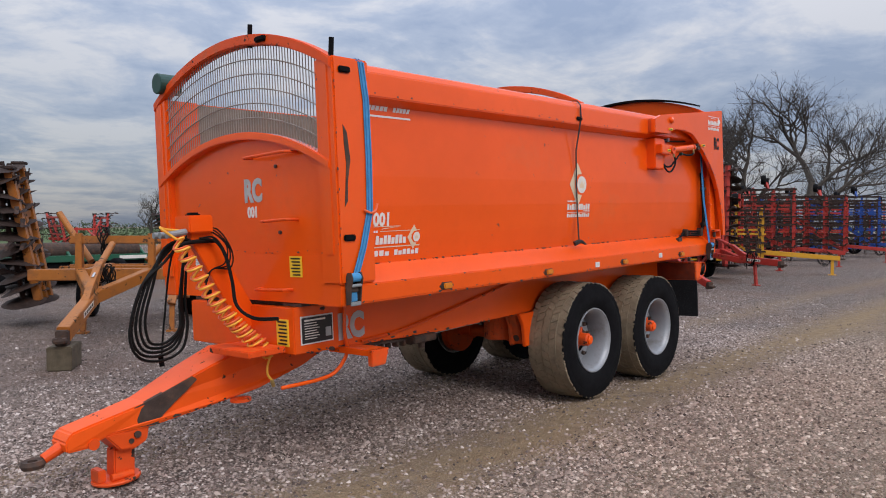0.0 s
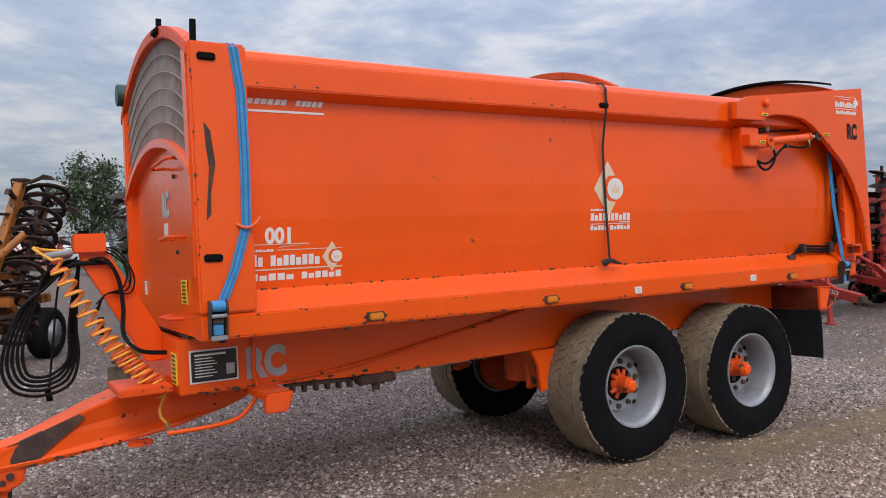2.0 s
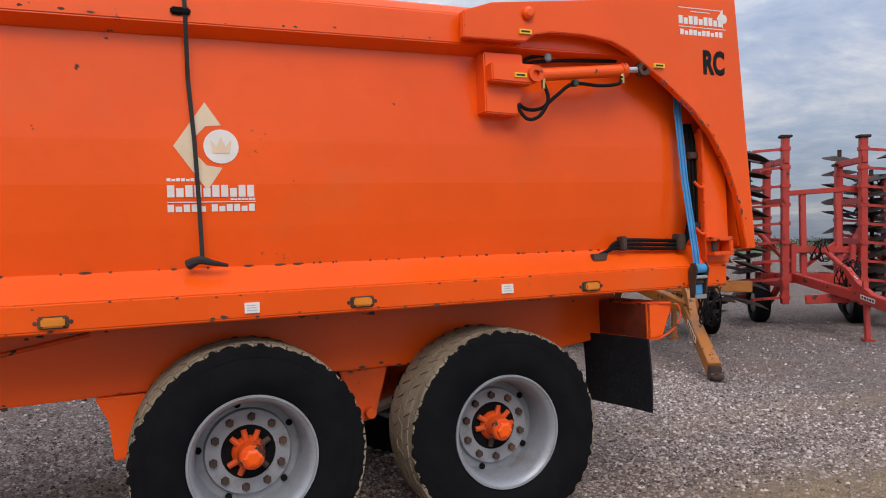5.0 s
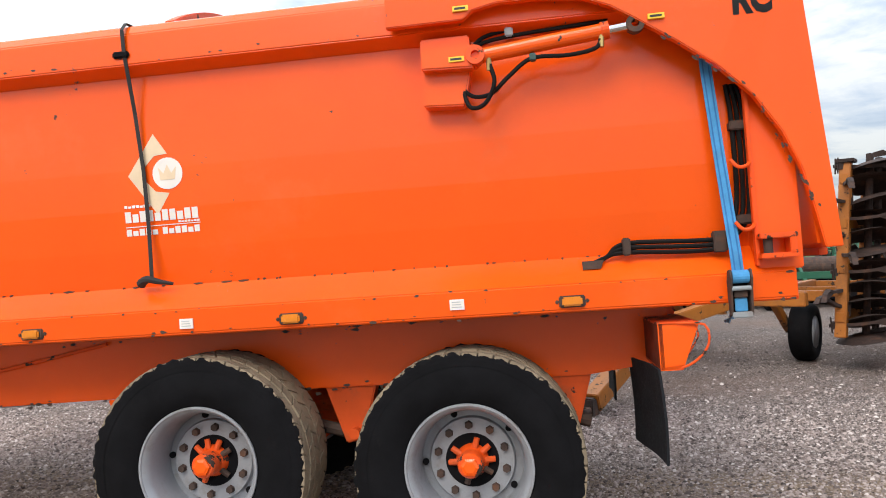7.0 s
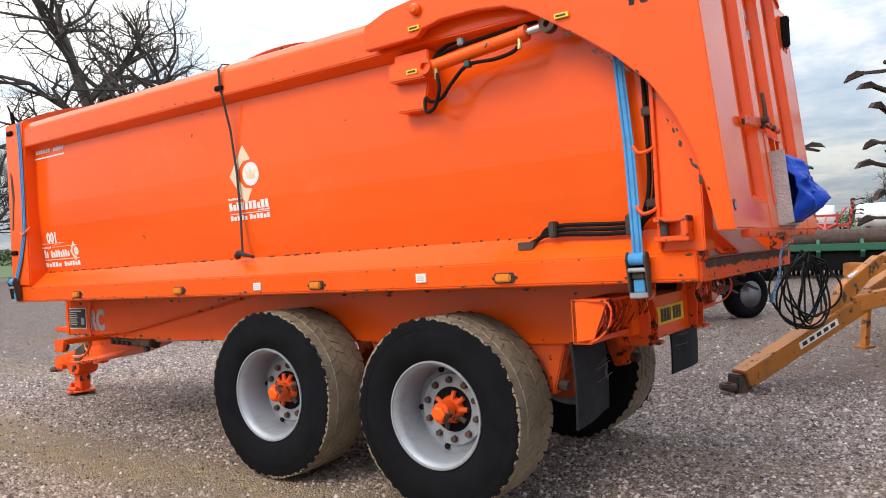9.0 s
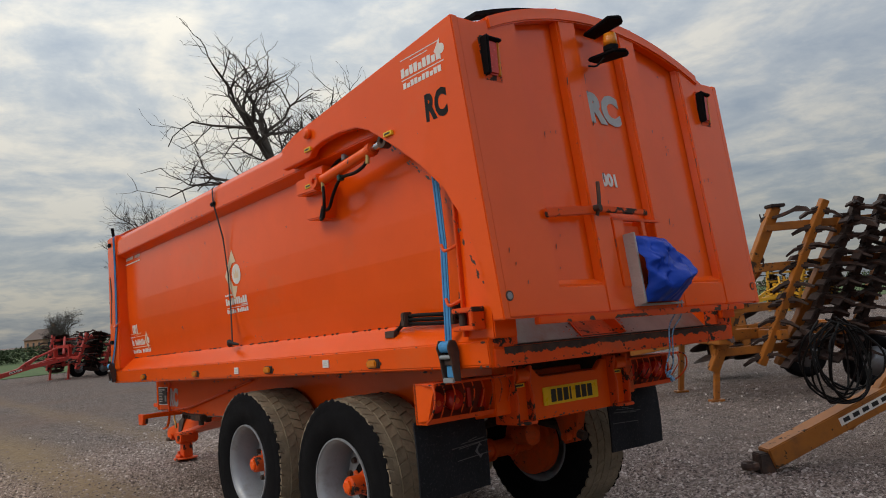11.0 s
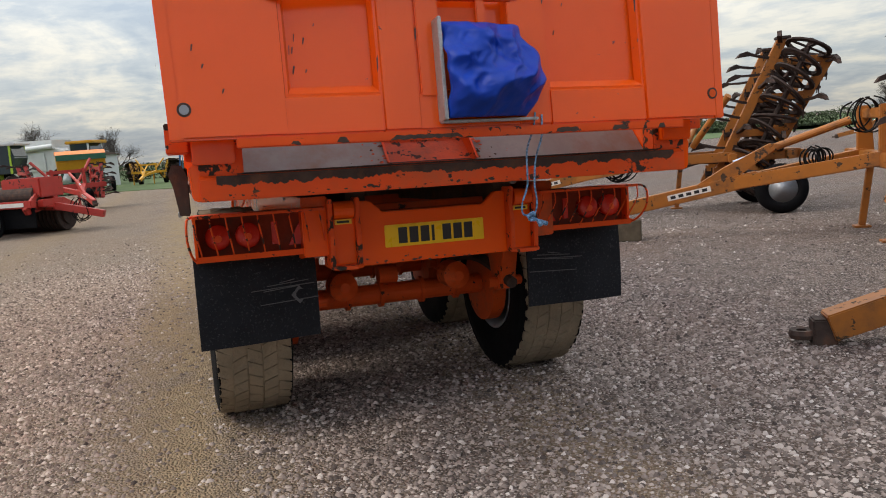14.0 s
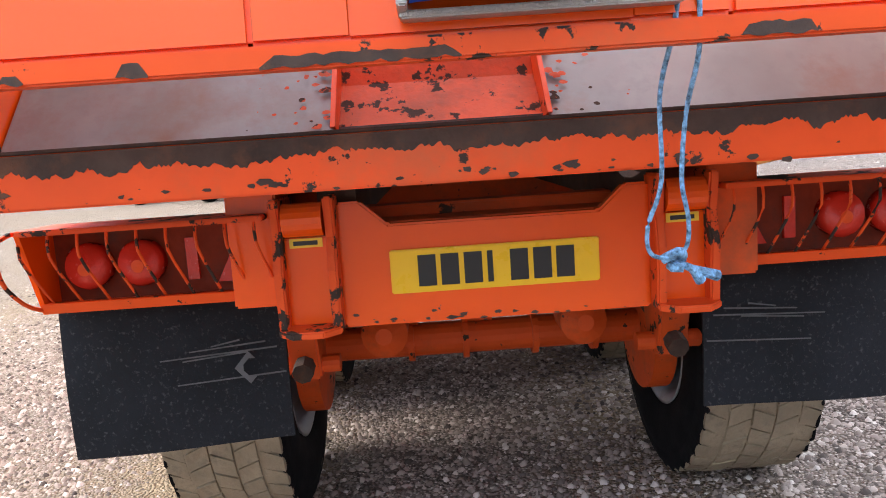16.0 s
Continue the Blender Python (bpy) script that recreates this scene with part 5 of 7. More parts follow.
for k in range(2):
    part("hydraulic_hose", tube([(-4.36, -0.2, 1.72), (-4.27, -0.24, 1.70 + 0.02 * k), (-4.215 + 0.012 * k, -0.27, 1.6), (-4.20 + 0.012 * k, -0.32, 1.42), (-4.21 + 0.012 * k, -0.38, 1.25), (-4.13, -0.47, 1.15 + 0.012 * k), (-4.0, -0.58, 1.135 + 0.012 * k)], 0.0075, 7, 6), blackhose, trailer)
for k in range(3):
    part("thin_cable", tube([(-4.36, -0.16, 1.77), (-4.25 + 0.02 * k, -0.18, 1.76 + 0.01 * k), (-4.15 + 0.02 * k, -0.2, 1.66 - 0.02 * k), (-4.17 + 0.02 * k, -0.2, 1.54 - 0.02 * k), (-4.27, -0.2, 1.50), (-4.33, -0.19, 1.44 - 0.03 * k)], 0.0055, 6, 6), blackhose, trailer)
part("hose_strap", tube([(-4.52, -0.17, 1.66), (-4.44, -0.19, 1.695), (-4.34, -0.2, 1.70), (-4.24, -0.2, 1.70)], 0.015, 8, 4), blackhose, trailer)
part("cable_connector", rod((-4.31, -0.21, 1.36), (-4.31, -0.21, 1.25), 0.018, n=10), rubber, trailer)
part("electric_plug", rod((-4.60, -0.05, 0.86), (-4.61, -0.05, 0.94), 0.018, n=10), rubber, trailer)
part("plug_cable", tube([(-4.60, -0.05, 0.94), (-4.57, -0.06, 1.2), (-4.52, -0.1, 1.6), (-4.42, -0.14, 1.74)], 0.007, 6, 5), blackhose, trailer)

# ---- wheels
TR, TW = 0.572, 0.44


def wheel(x, sgn):
    """A wide single wheel with a worn block tread, silver rim and orange hub. sgn: -1 for the near side."""
    w = part("wheel", lathe([(0.30, -0.20), (0.312, -0.20), (0.312, -0.18), (0.286, -0.165), (0.272, -0.06), (0.272, 0.17), (0.305, 0.19), (0.312, 0.20), (0.30, 0.20), (0.26, 0.16), (0.26, 0.0), (0.262, -0.05), (0.276, -0.15)], 56, closed=True), silver, trailer, smooth=True)
    ty = part("tyre", lathe([(0.305, -0.185), (0.33, -0.205), (0.40, -0.222), (0.47, -0.222), (0.525, -0.208), (0.55, -0.19), (0.556, -0.15), (0.559, 0.0), (0.556, 0.15), (0.55, 0.19), (0.525, 0.208), (0.47, 0.222), (0.40, 0.222), (0.33, 0.205), (0.305, 0.185), (0.34, 0.0)], 72, closed=True), rubber, w, smooth=True)
    b = bmesh.new()
    rs = random.Random(3)
    rows = ((-0.165, 0.075), (-0.082, 0.078), (0.0, 0.078), (0.082, 0.078), (0.165, 0.075))
    for i, (yc, wd) in enumerate(rows):
        n = 44
        for k in range(n):
            a0 = 6.2832 * (k + 0.5 * (i % 2)) / n
            sp = 6.2832 / n * (0.43 + rs.uniform(-0.02, 0.03))
            sk = 0.03 * (1 if i % 2 else -1)
            r0, r1 = 0.548, 0.570 + rs.uniform(-0.003, 0.002) - (0.006 if i in (0, 4) else 0)
            lo, hi = [], []
            for da, yy in ((-sp - sk, -wd / 2), (sp - sk, -wd / 2), (sp + sk, wd / 2), (-sp + sk, wd / 2)):
                for lst, r in ((lo, r0), (hi, r1)):
                    lst.append(b.verts.new((r * math.cos(a0 + da), yc + yy * (0.95 if lst is hi else 1.04), r * math.sin(a0 + da))))
            b.faces.new(hi)
            for j in range(4):
                b.faces.new((lo[j], lo[(j + 1) % 4], hi[(j + 1) % 4], hi[j]))
    bmesh.ops.recalc_face_normals(b, faces=b.faces)
    tagged(part("tread_ring", b, tread, w), kind="stuff")
    part("tread_band", lathe([(0.552, -0.193), (0.5615, -0.15), (0.5625, 0.0), (0.5615, 0.15), (0.552, 0.193), (0.54, 0.15), (0.54, -0.15)], 72, closed=True), tread, w, smooth=True)
    b = bmesh.new()
    nn = 176
    for s in (-1, 1):
        rows = []
        for k in range(nn):
            a = 6.2832 * k / nn
            lug = 0.006 * math.sin(a * 44) + rs.uniform(-0.004, 0.004) + 0.006 * math.sin(a * 5 + s)
            ring = [(0.50, 0.2165), (0.53, 0.2125), (0.548 + 0.4 * lug, 0.2075), (0.561 + lug, 0.1985), (0.555 + lug, 0.19)]
            rows.append([b.verts.new((r * math.cos(a), s * y, r * math.sin(a))) for r, y in ring])
        for k in range(nn):
            p, q = rows[k], rows[(k + 1) % nn]
            for j in range(4):
                b.faces.new((p[j], q[j], q[j + 1], p[j + 1]))
    bmesh.ops.recalc_face_normals(b, faces=b.faces)
    part("shoulder_ring", b, rubber, w)
    # pressed disc with ten studs
    part("wheel_disc", lathe([(0.12, -0.006), (0.212, -0.006), (0.216, 0.0), (0.22, 0.022), (0.268, 0.03), (0.268, 0.045), (0.12, 0.04)], 48, closed=True), silver, w)
    part("rim_lip", lathe([(0.300, -0.198), (0.305, -0.207), (0.315, -0.207), (0.317, -0.198)], 56, closed=True), silver, w)
    for k in range(10):
        a = 6.2832 * k / 10 + 0.2
        c = Vector((0.177 * math.cos(a), -0.003, 0.177 * math.sin(a)))
        part("wheel_nut", rod(c + Vector((0, 0.0, 0)), c + Vector((0, -0.028, 0)), 0.023, 0.019, 6), rust, w)
    for k in range(5):
        a = 6.2832 * k / 5 + 0.5
        c = Vector((0.243 * math.cos(a), 0.024, 0.243 * math.sin(a)))
        part("hand_hole", rod(c, c + Vector((0, -0.012, 0)), 0.017, n=12), rubber, w)
    # near-black disc stands in for the shade inside the open hub hole
    part("hub_plate", lathe([(0.140, 0.02), (0.140, -0.004), (0.134, -0.007), (0.0, -0.007)], 36), rubber, w)
    hub = part("hub", lathe([(0.085, -0.005), (0.078, -0.024), (0.064, -0.05), (0.062, -0.135), (0.054, -0.148), (0.0, -0.15)], 36), paint_worn, w)
    for k in (0, 1, 2, 3, 5, 6, 8):
        a = 6.2832 * (k + 0.5) / 10 + 0.2
        b = rod((0.066 * math.cos(a), -0.03, 0.066 * math.sin(a)), (0.118 * math.cos(a), -0.022, 0.118 * math.sin(a)), 0.017, 0.015, 8)
        part("hub_fin", b, paint_dirty if k % 4 else rust, hub)
    part("hub_cap", lathe([(0.046, -0.145), (0.046, -0.162), (0.03, -0.168), (0.0, -0.168)], 6), paint, hub)
    w.matrix_basis = Matrix.Translation((x, sgn * 0.935, 0)) @ (Matrix.Identity(4) if sgn < 0 else Matrix.Rotation(math.pi, 4, "Z"))
    return w


# wheel centres stand at one height over the level yard
wheels = []
first = wheel(0, -1)
spins = (0.0, 1.1, 2.3, 0.6)


def wheel_pose(xw, sgn, spin):
    p = TM.inverted() @ Vector((xw, 4.80 + sgn * 0.925, 0.598 if sgn < 0 else 0.580))
    return Matrix.Translation((p.x, sgn * 0.925, p.z)) @ (Matrix.Identity(4) if sgn < 0 else Matrix.Rotation(math.pi, 4, "Z")) @ Matrix.Rotation(spin, 4, "Y")


first.matrix_basis = wheel_pose(6.795, -1, spins[0])
for (xw, sg), sp in zip(((8.222, -1), (6.795, 1), (8.222, 1)), spins[1:]):
    w = copy_thing(first, Matrix.Identity(4))
    w.matrix_basis = wheel_pose(xw, sg, sp)

# ---- rear under-run: number plate beam, lamp boxes, flaps
part("rear_beam", prism([(-0.40, 0.862), (0.40, 0.862), (0.40, 1.18), (0.34, 1.18), (0.27, 1.118), (-0.27, 1.118), (-0.34, 1.18), (-0.40, 1.18)], "x", 1.70, 1.738, 0.006), paint, trailer)
part("rear_beam_back", box(1.55, 1.69, -0.565, 0.565, 0.93, 1.12, 0.006), paint_dirty, trailer)
npl = part("number_plate", box(1.741, 1.748, -0.272, 0.266, 0.941, 1.052, 0.003), plateyel, trailer, "yellow number plate with black bars")
for k, (y0, y1) in enumerate(((-0.195, -0.15), (-0.138, -0.093), (-0.08, -0.035), (-0.022, -0.008), (0.035, 0.08), (0.093, 0.138), (0.15, 0.195))):
    part("plate_bar", box(1.7475, 1.750, y0 * 1.03, y1 * 1.03, 0.957, 1.036), blackpaint, npl)
for sgn in (-1, 1):
    ysd = sgn * 0.475
    hg = part("hinge_cheek", prism([(1.60, 0.87), (1.79, 0.87), (1.80, 1.02), (1.78, 1.10), (1.80, 1.20), (1.60, 1.20)], "y", sgn * 0.40, sgn * 0.425, 0.005), chipped, trailer)
    part("hinge_cheek", prism([(1.60, 0.87), (1.79, 0.87), (1.80, 1.02), (1.78, 1.10), (1.80, 1.20), (1.60, 1.20)], "y", sgn * 0.535, sgn * 0.56, 0.005), chipped, trailer)
    part("hinge_tube", rod((1.76, sgn * 0.43, 1.145), (1.76, sgn * 0.53, 1.145), 0.042, n=18), paint, hg)
    part("hinge_face", box(1.735, 1.75, min(sgn * 0.41, sgn * 0.55), max(sgn * 0.41, sgn * 0.55), 0.875, 1.10, 0.004), paint, hg)
    part("hinge_lug", prism([(1.60, sgn * 0.40), (1.80, sgn * 0.40), (1.84, sgn * 0.44), (1.84, sgn * 0.52), (1.80, sgn * 0.56), (1.60, sgn * 0.56)], "z", 0.862, 0.88, 0.004), chipped, hg)
    lab = part("grease_label", box(1.7505, 1.754, sgn * 0.48 - 0.042, sgn * 0.48 + 0.042, 1.075, 1.098), yellowlab, hg)
    part("print", box(1.7535, 1.755, sgn * 0.48 - 0.032, sgn * 0.48 + 0.03, 1.081, 1.092), blackpaint, lab)
    # lamp box with a bar guard
    a, b = sorted((sgn * 1.185, sgn * 0.575))
    lb = part("lamp_box", box(1.615, 1.64, a, b, 0.945, 1.165, 0.004), grimy_shaded, trailer)
    part("box_top", box(1.615, 1.80, a, b, 1.152, 1.166, 0.003), chipped, lb)
    part("box_base", prism([(1.615, 0.945), (1.715, 0.945), (1.73, 0.975), (1.615, 0.96)], "y", a, b, 0.003), paint_worn, lb)
    part("box_side", prism([(1.615, 0.945), (1.715, 0.945), (1.80, 1.155), (1.615, 1.165)], "y", sgn * 1.172, sgn * 1.185), paint, lb) if sgn < 0 else part("box_side", prism([(1.615, 0.945), (1.70, 0.945), (1.70, 1.165), (1.615, 1.165)], "y", sgn * 1.172, sgn * 1.185), paint_worn, lb)
    for yy, rr in ((1.075, 0.06), (0.935, 0.06)):
        part("tail_lamp", lathe([(rr, 0.0), (rr, 0.035), (rr * 0.85, 0.05), (0.0, 0.056)], 24, "x"), redlens, lb, smooth=True, m=Matrix.Translation((1.64, sgn * yy, 1.055)))
        part("amber_lens", lathe([(rr * 0.3, 0.046), (rr * 0.28, 0.056), (0.0, 0.058)], 14, "x"), paint_worn, lb, m=Matrix.Translation((1.64, sgn * yy, 1.05)))
    part("red_reflector", prism([(sgn * 0.60, 0.99), (sgn * 0.74, 0.99), (sgn * 0.67, 1.12)], "x", 1.64, 1.655), redlens, lb)
    part("side_reflector", box(1.64, 1.652, min(sgn * 0.79, sgn * 0.82), max(sgn * 0.79, sgn * 0.82), 1.0, 1.11), redlens, lb)
    ng = 9
    for k in range(ng):
        yy = sgn * (1.185 - 0.585 * k / (ng - 1))
        part("lamp_guard_rod", tube([(1.78, yy, 1.156), (1.795, yy - sgn * 0.005, 1.10), (1.755, yy - sgn * 0.02, 1.03), (1.71, yy - sgn * 0.03, 0.972)], 0.004, 6, 2), chipped, lb)
    part("guard_frame", tube([(1.70, sgn * 1.185, 1.16), (1.82, sgn * 1.21, 1.15), (1.83, sgn * 1.215, 1.06), (1.77, sgn * 1.20, 0.985), (1.70, sgn * 1.18, 0.95)], 0.006, 6, 3), chipped, lb)
    # mud flap
    b = bmesh.new()
    a0, b0 = sgn * 1.20, sgn * 0.60
    nf = 10
    g = [[b.verts.new((1.612 - (0.062 * i / nf if sgn < 0 else 0.06) + 0.015 * math.sin(2.5 * j / nf) + 0.01 * math.sin(5 * i / nf), a0 + (b0 - a0) * i / nf, 0.955 - 0.44 * j / nf)) for j in range(nf + 1)] for i in range(nf + 1)]
    for i in range(nf):
        for j in range(nf):
            b.faces.new((g[i][j], g[i + 1][j], g[i + 1][j + 1], g[i][j + 1]))
    r = bmesh.ops.extrude_face_region(b, geom=b.faces[:])
    for v in r["geom"]:
        if isinstance(v, bmesh.types.BMVert):
            v.co.x -= 0.012
    bmesh.ops.recalc_face_normals(b, faces=b.faces)
    fl = part("mud_flap", b, flapm, trailer, "scuffed black rubber mud flap")
    b = bmesh.new()
    rs = random.Random(4)
    for z, y0, y1 in ((0.79, 0.86, 0.65), (0.772, 0.94, 0.62), (0.765, 0.88, 0.70), (0.70, 0.90, 0.60), (0.80, 0.80, 0.72)):
        b.faces.new([b.verts.new((1.640 - (0.10 * (1.20 - yy) if sgn < 0 else 0.06), sgn * yy, zz)) for yy, zz in ((y0, z), (y1, z + 0.012), (y1, z + 0.017), (y0, z + 0.004))])
    part("flap_scratch", b, scuff, fl)
    b = bmesh.new()
    cy, cz, s = -0.700 if sgn < 0 else 0.62, 0.735, 0.042
    b.faces.new([b.verts.new((1.592, cy + u * s, cz + w * s)) for u, w in ((-1, 0), (0, 1.1), (0.45, 0.6), (0.0, 0.62), (-0.4, 0.2), (-0.4, -0.2), (0.0, -0.62), (0.45, -0.6), (0, -1.1))])
    if sgn < 0:
        part("flap_emblem", b, scuff, fl)
    else:
        b.free()

# ---- things fixed over the trailer


def ribbon(pts, width, along=(1, 0, 0), t=0.004):
    """A flat strap through the points; along is the direction of its width."""
    b = bmesh.new()
    s = Vector(along).normalized() * width / 2
    L = [Vector(p) for p in pts]
    rows = []
    for i, c in enumerate(L):
        d = (L[min(i + 1, len(L) - 1)] - L[max(i - 1, 0)]).normalized()
        nrm = d.cross(s).normalized() * t / 2
        rows.append([b.verts.new(c + q) for q in (-s - nrm, s - nrm, s + nrm, -s + nrm)])
    for a, c in zip(rows, rows[1:]):
        for j in range(4):
            b.faces.new((a[j], a[(j + 1) % 4], c[(j + 1) % 4], c[j]))
    b.faces.new(rows[0])
    b.faces.new(rows[-1][::-1])
    bmesh.ops.recalc_face_normals(b, faces=b.faces)
    return b


def ratchet(parent, x, z, tilt=0.0):
    y = -HW - 0.012
    rt = part("ratchet", box(x - 0.036, x + 0.036, y - 0.022, y, z - 0.135, z + 0.06, 0.004), rubber, parent, "blackened steel ratchet")
    for sx in (-1, 1):
        part("ratchet_cheek", prism([(y - 0.004, z - 0.14), (y - 0.045, z - 0.135), (y - 0.062, z - 0.02), (y - 0.078, z + 0.035), (y - 0.06, z + 0.075), (y - 0.02, z + 0.07), (y, z + 0.02)], "x", x + sx * 0.044 - 0.005, x + sx * 0.044 + 0.005, 0.002), rust, rt)
    part("ratchet_spool", rod((x - 0.036, y - 0.042, z + 0.04), (x + 0.036, y - 0.042, z + 0.04), 0.030, n=16), strapm, rt)
    part("ratchet_bar", rod((x - 0.042, y - 0.055, z - 0.012), (x + 0.042, y - 0.055, z - 0.012), 0.011, n=10), steel, rt)
    part("ratchet_handle", box(x - 0.044, x + 0.044, y - 0.052, y - 0.038, z - 0.145, z - 0.118, 0.004), steel, rt)
    part("ratchet_pawl", box(x - 0.03, x + 0.03, y - 0.045, y - 0.03, z - 0.055, z - 0.025, 0.004), rust, rt)
    part("webbing_end", box(x - 0.027, x + 0.027, y - 0.034, y - 0.022, z - 0.118, z - 0.056, 0.003), strapm, rt)


s1 = thing("ratchet_strap", TM, "faded blue ratchet strap over the trailer's front corner", "ratchet strap", "blue ratchet straps")
part("webbing", ribbon([(-3.70, -1.0, 2.885), (-3.70, -1.17, 2.875), (-3.69, -1.20, 2.85), (-3.66, -1.205, 2.6), (-3.655, -1.205, 2.2), (-3.665, -1.205, 1.86), (-3.74, -1.21, 1.62), (-3.84, -1.22, 1.40)], 0.055), strapm, s1)
for dx in (-0.014, 0.014):
    part("webbing_stripe", ribbon([(-3.70 + dx, -1.174, 2.879), (-3.69 + dx, -1.2045, 2.85), (-3.66 + dx, -1.2085, 2.6), (-3.655 + dx, -1.2085, 2.2), (-3.665 + dx, -1.2085, 1.86), (-3.74 + dx, -1.2135, 1.62), (-3.84 + dx, -1.2235, 1.40)], 0.006, t=0.003), strapedge, s1)
part("tie_cord", tube([(-3.72, -1.21, 1.87), (-3.67, -1.225, 1.85), (-3.62, -1.215, 1.87), (-3.58, -1.19, 1.91)], 0.008, 6, 4), redhose, s1)
ratchet(s1, -3.845, 1.39)
s2 = thing("ratchet_strap", TM, "faded blue ratchet strap beside the tailgate hinge post", "ratchet strap", "blue ratchet straps")
part("webbing", ribbon([(1.91, -1.10, 2.75), (1.92, -1.155, 2.60), (1.925, -1.16, 2.33), (1.955, -1.165, 1.9), (1.98, -1.205, 1.47), (1.985, -1.215, 1.345)], 0.052), strapm, s2)
for dx in (-0.013, 0.013):
    part("webbing_stripe", ribbon([(1.92 + dx, -1.1585, 2.60), (1.925 + dx, -1.1635, 2.33), (1.955 + dx, -1.1685, 1.9), (1.98 + dx, -1.2085, 1.47), (1.985 + dx, -1.2185, 1.345)], 0.006, t=0.003), strapedge, s2)
ratchet(s2, 1.985, 1.318)
s3 = thing("tie_down_strap", TM, "thin black strap down the trailer side ending in a dark knot", "strap")
part("webbing", ribbon([(-0.93, -1.02, 2.875), (-0.93, -1.16, 2.865), (-0.93, -1.20, 2.82), (-0.925, -1.20, 2.70), (-0.92, -1.13, 2.4), (-0.90, -1.11, 2.1), (-0.89, -1.105, 1.8), (-0.885, -1.11, 1.53)], 0.02), blackweb, s3)
part("strap_buckle", box(-0.99, -0.90, -HW - 0.03, -HW - 0.008, 2.675, 2.71, 0.008), rubber, s3)
part("strap_knot", tube([(-0.95, -1.10, 1.515), (-0.90, -1.13, 1.535), (-0.84, -1.13, 1.52), (-0.77, -1.11, 1.505)], 0.026, 8, 4, taper=0.008), blackweb, s3)

bag = thing("blue_bag", TM, "crumpled blue tarpaulin chute bag framed on the tailgate hatch", "bag")
bx = gate_x(1.72) + 0.005
part("bag_frame", bar((bx + 0.02, -0.175, 1.495), (bx - 0.01, -0.175, 1.90), 0.14, 0.016, 0.003, up=(0, 1, 0)), checker, bag)
part("bag_base", box(bx, bx + 0.055, -0.18, 0.25, 1.488, 1.5, 0.003), checker, bag)
b = bmesh.new()
nb = 56
noise.seed_set(7)
grid = []


def crease(u, w):
    """Sharp folds in two directions, as in a stuffed stiff cloth."""
    a = abs(noise.noise((u * 1.9 + w * 1.3, w * 1.6 - u * 0.9, 2.0)))
    c = abs(noise.noise((u * 4.2 - w * 2.6, w * 3.0 + u, 5.0)))
    d = abs(noise.noise((u * 8.0 + w * 2.0, w * 7.0 - u * 4.0, 8.0)))
    return (0.45 - a) * 0.7 + (0.35 - c) * 0.45 + (0.3 - d) * 0.16


for i in range(nb + 1):
    row = []
    for j in range(nb + 1):
        u, w = i / nb, j / nb
        y = -0.165 + (0.37 + 0.09 * math.sin(math.pi * min(1, w * 1.15)) * (1 if w < 0.6 else 1 - (w - 0.6) * 1.2)) * u
        z = 1.505 + 0.385 * w - 0.012 * u * w
        edge = math.sin(math.pi * min(1, 0.06 + u * 0.94)) ** 0.4 * math.sin(math.pi * (0.04 + 0.94 * w)) ** 0.35
        row.append(b.verts.new((gate_x(z) + 0.004 + edge * (0.12 + 0.055 * (1 - abs(2 * w - 0.75)) + 0.17 * crease(u, w)), y + 0.02 * noise.noise((u * 5, w * 5, 9)), z)))
    grid.append(row)
for i in range(nb):
    for j in range(nb):
        b.faces.new((grid[i][j], grid[i + 1][j], grid[i + 1][j + 1], grid[i][j + 1]))
bmesh.ops.recalc_face_normals(b, faces=b.faces)
bo = part("bag_cloth", b, bagm, bag, smooth=True)
sol = bo.modifiers.new("cloth", "SOLIDIFY")
sol.thickness = 0.004

rope = thing("rope", TM @ Matrix.Translation((0, 0.035, 0)), "blue and white rope looped and knotted below the bag", "rope")
part("rope_loop", tube([(2.44, 0.215, 1.52), (2.42, 0.21, 1.45), (2.36, 0.205, 1.36), (2.34, 0.21, 1.22), (2.32, 0.19, 1.14), (2.30, 0.20, 1.09), (2.29, 0.245, 1.075)], 0.0042, 8, 6), ropem, rope)
part("rope_loop", tube([(2.44, 0.245, 1.51), (2.42, 0.25, 1.42), (2.35, 0.252, 1.33), (2.34, 0.245, 1.22), (2.32, 0.262, 1.15), (2.30, 0.265, 1.10), (2.29, 0.245, 1.08)], 0.0042, 8, 6), ropem, rope)
part("rope_knot", tube([(2.285, 0.225, 1.075), (2.30, 0.25, 1.09), (2.275, 0.265, 1.075), (2.285, 0.24, 1.062), (2.295, 0.26, 1.06)], 0.009, 8, 4), ropem, rope)
for q in ((2.26, 0.335, 1.035), (2.27, 0.30, 1.03)):
    part("rope_tail", tube([(2.285, 0.25, 1.07), (2.28, 0.28, 1.055), q], 0.0042, 8, 4, taper=0.011), ropem, rope)

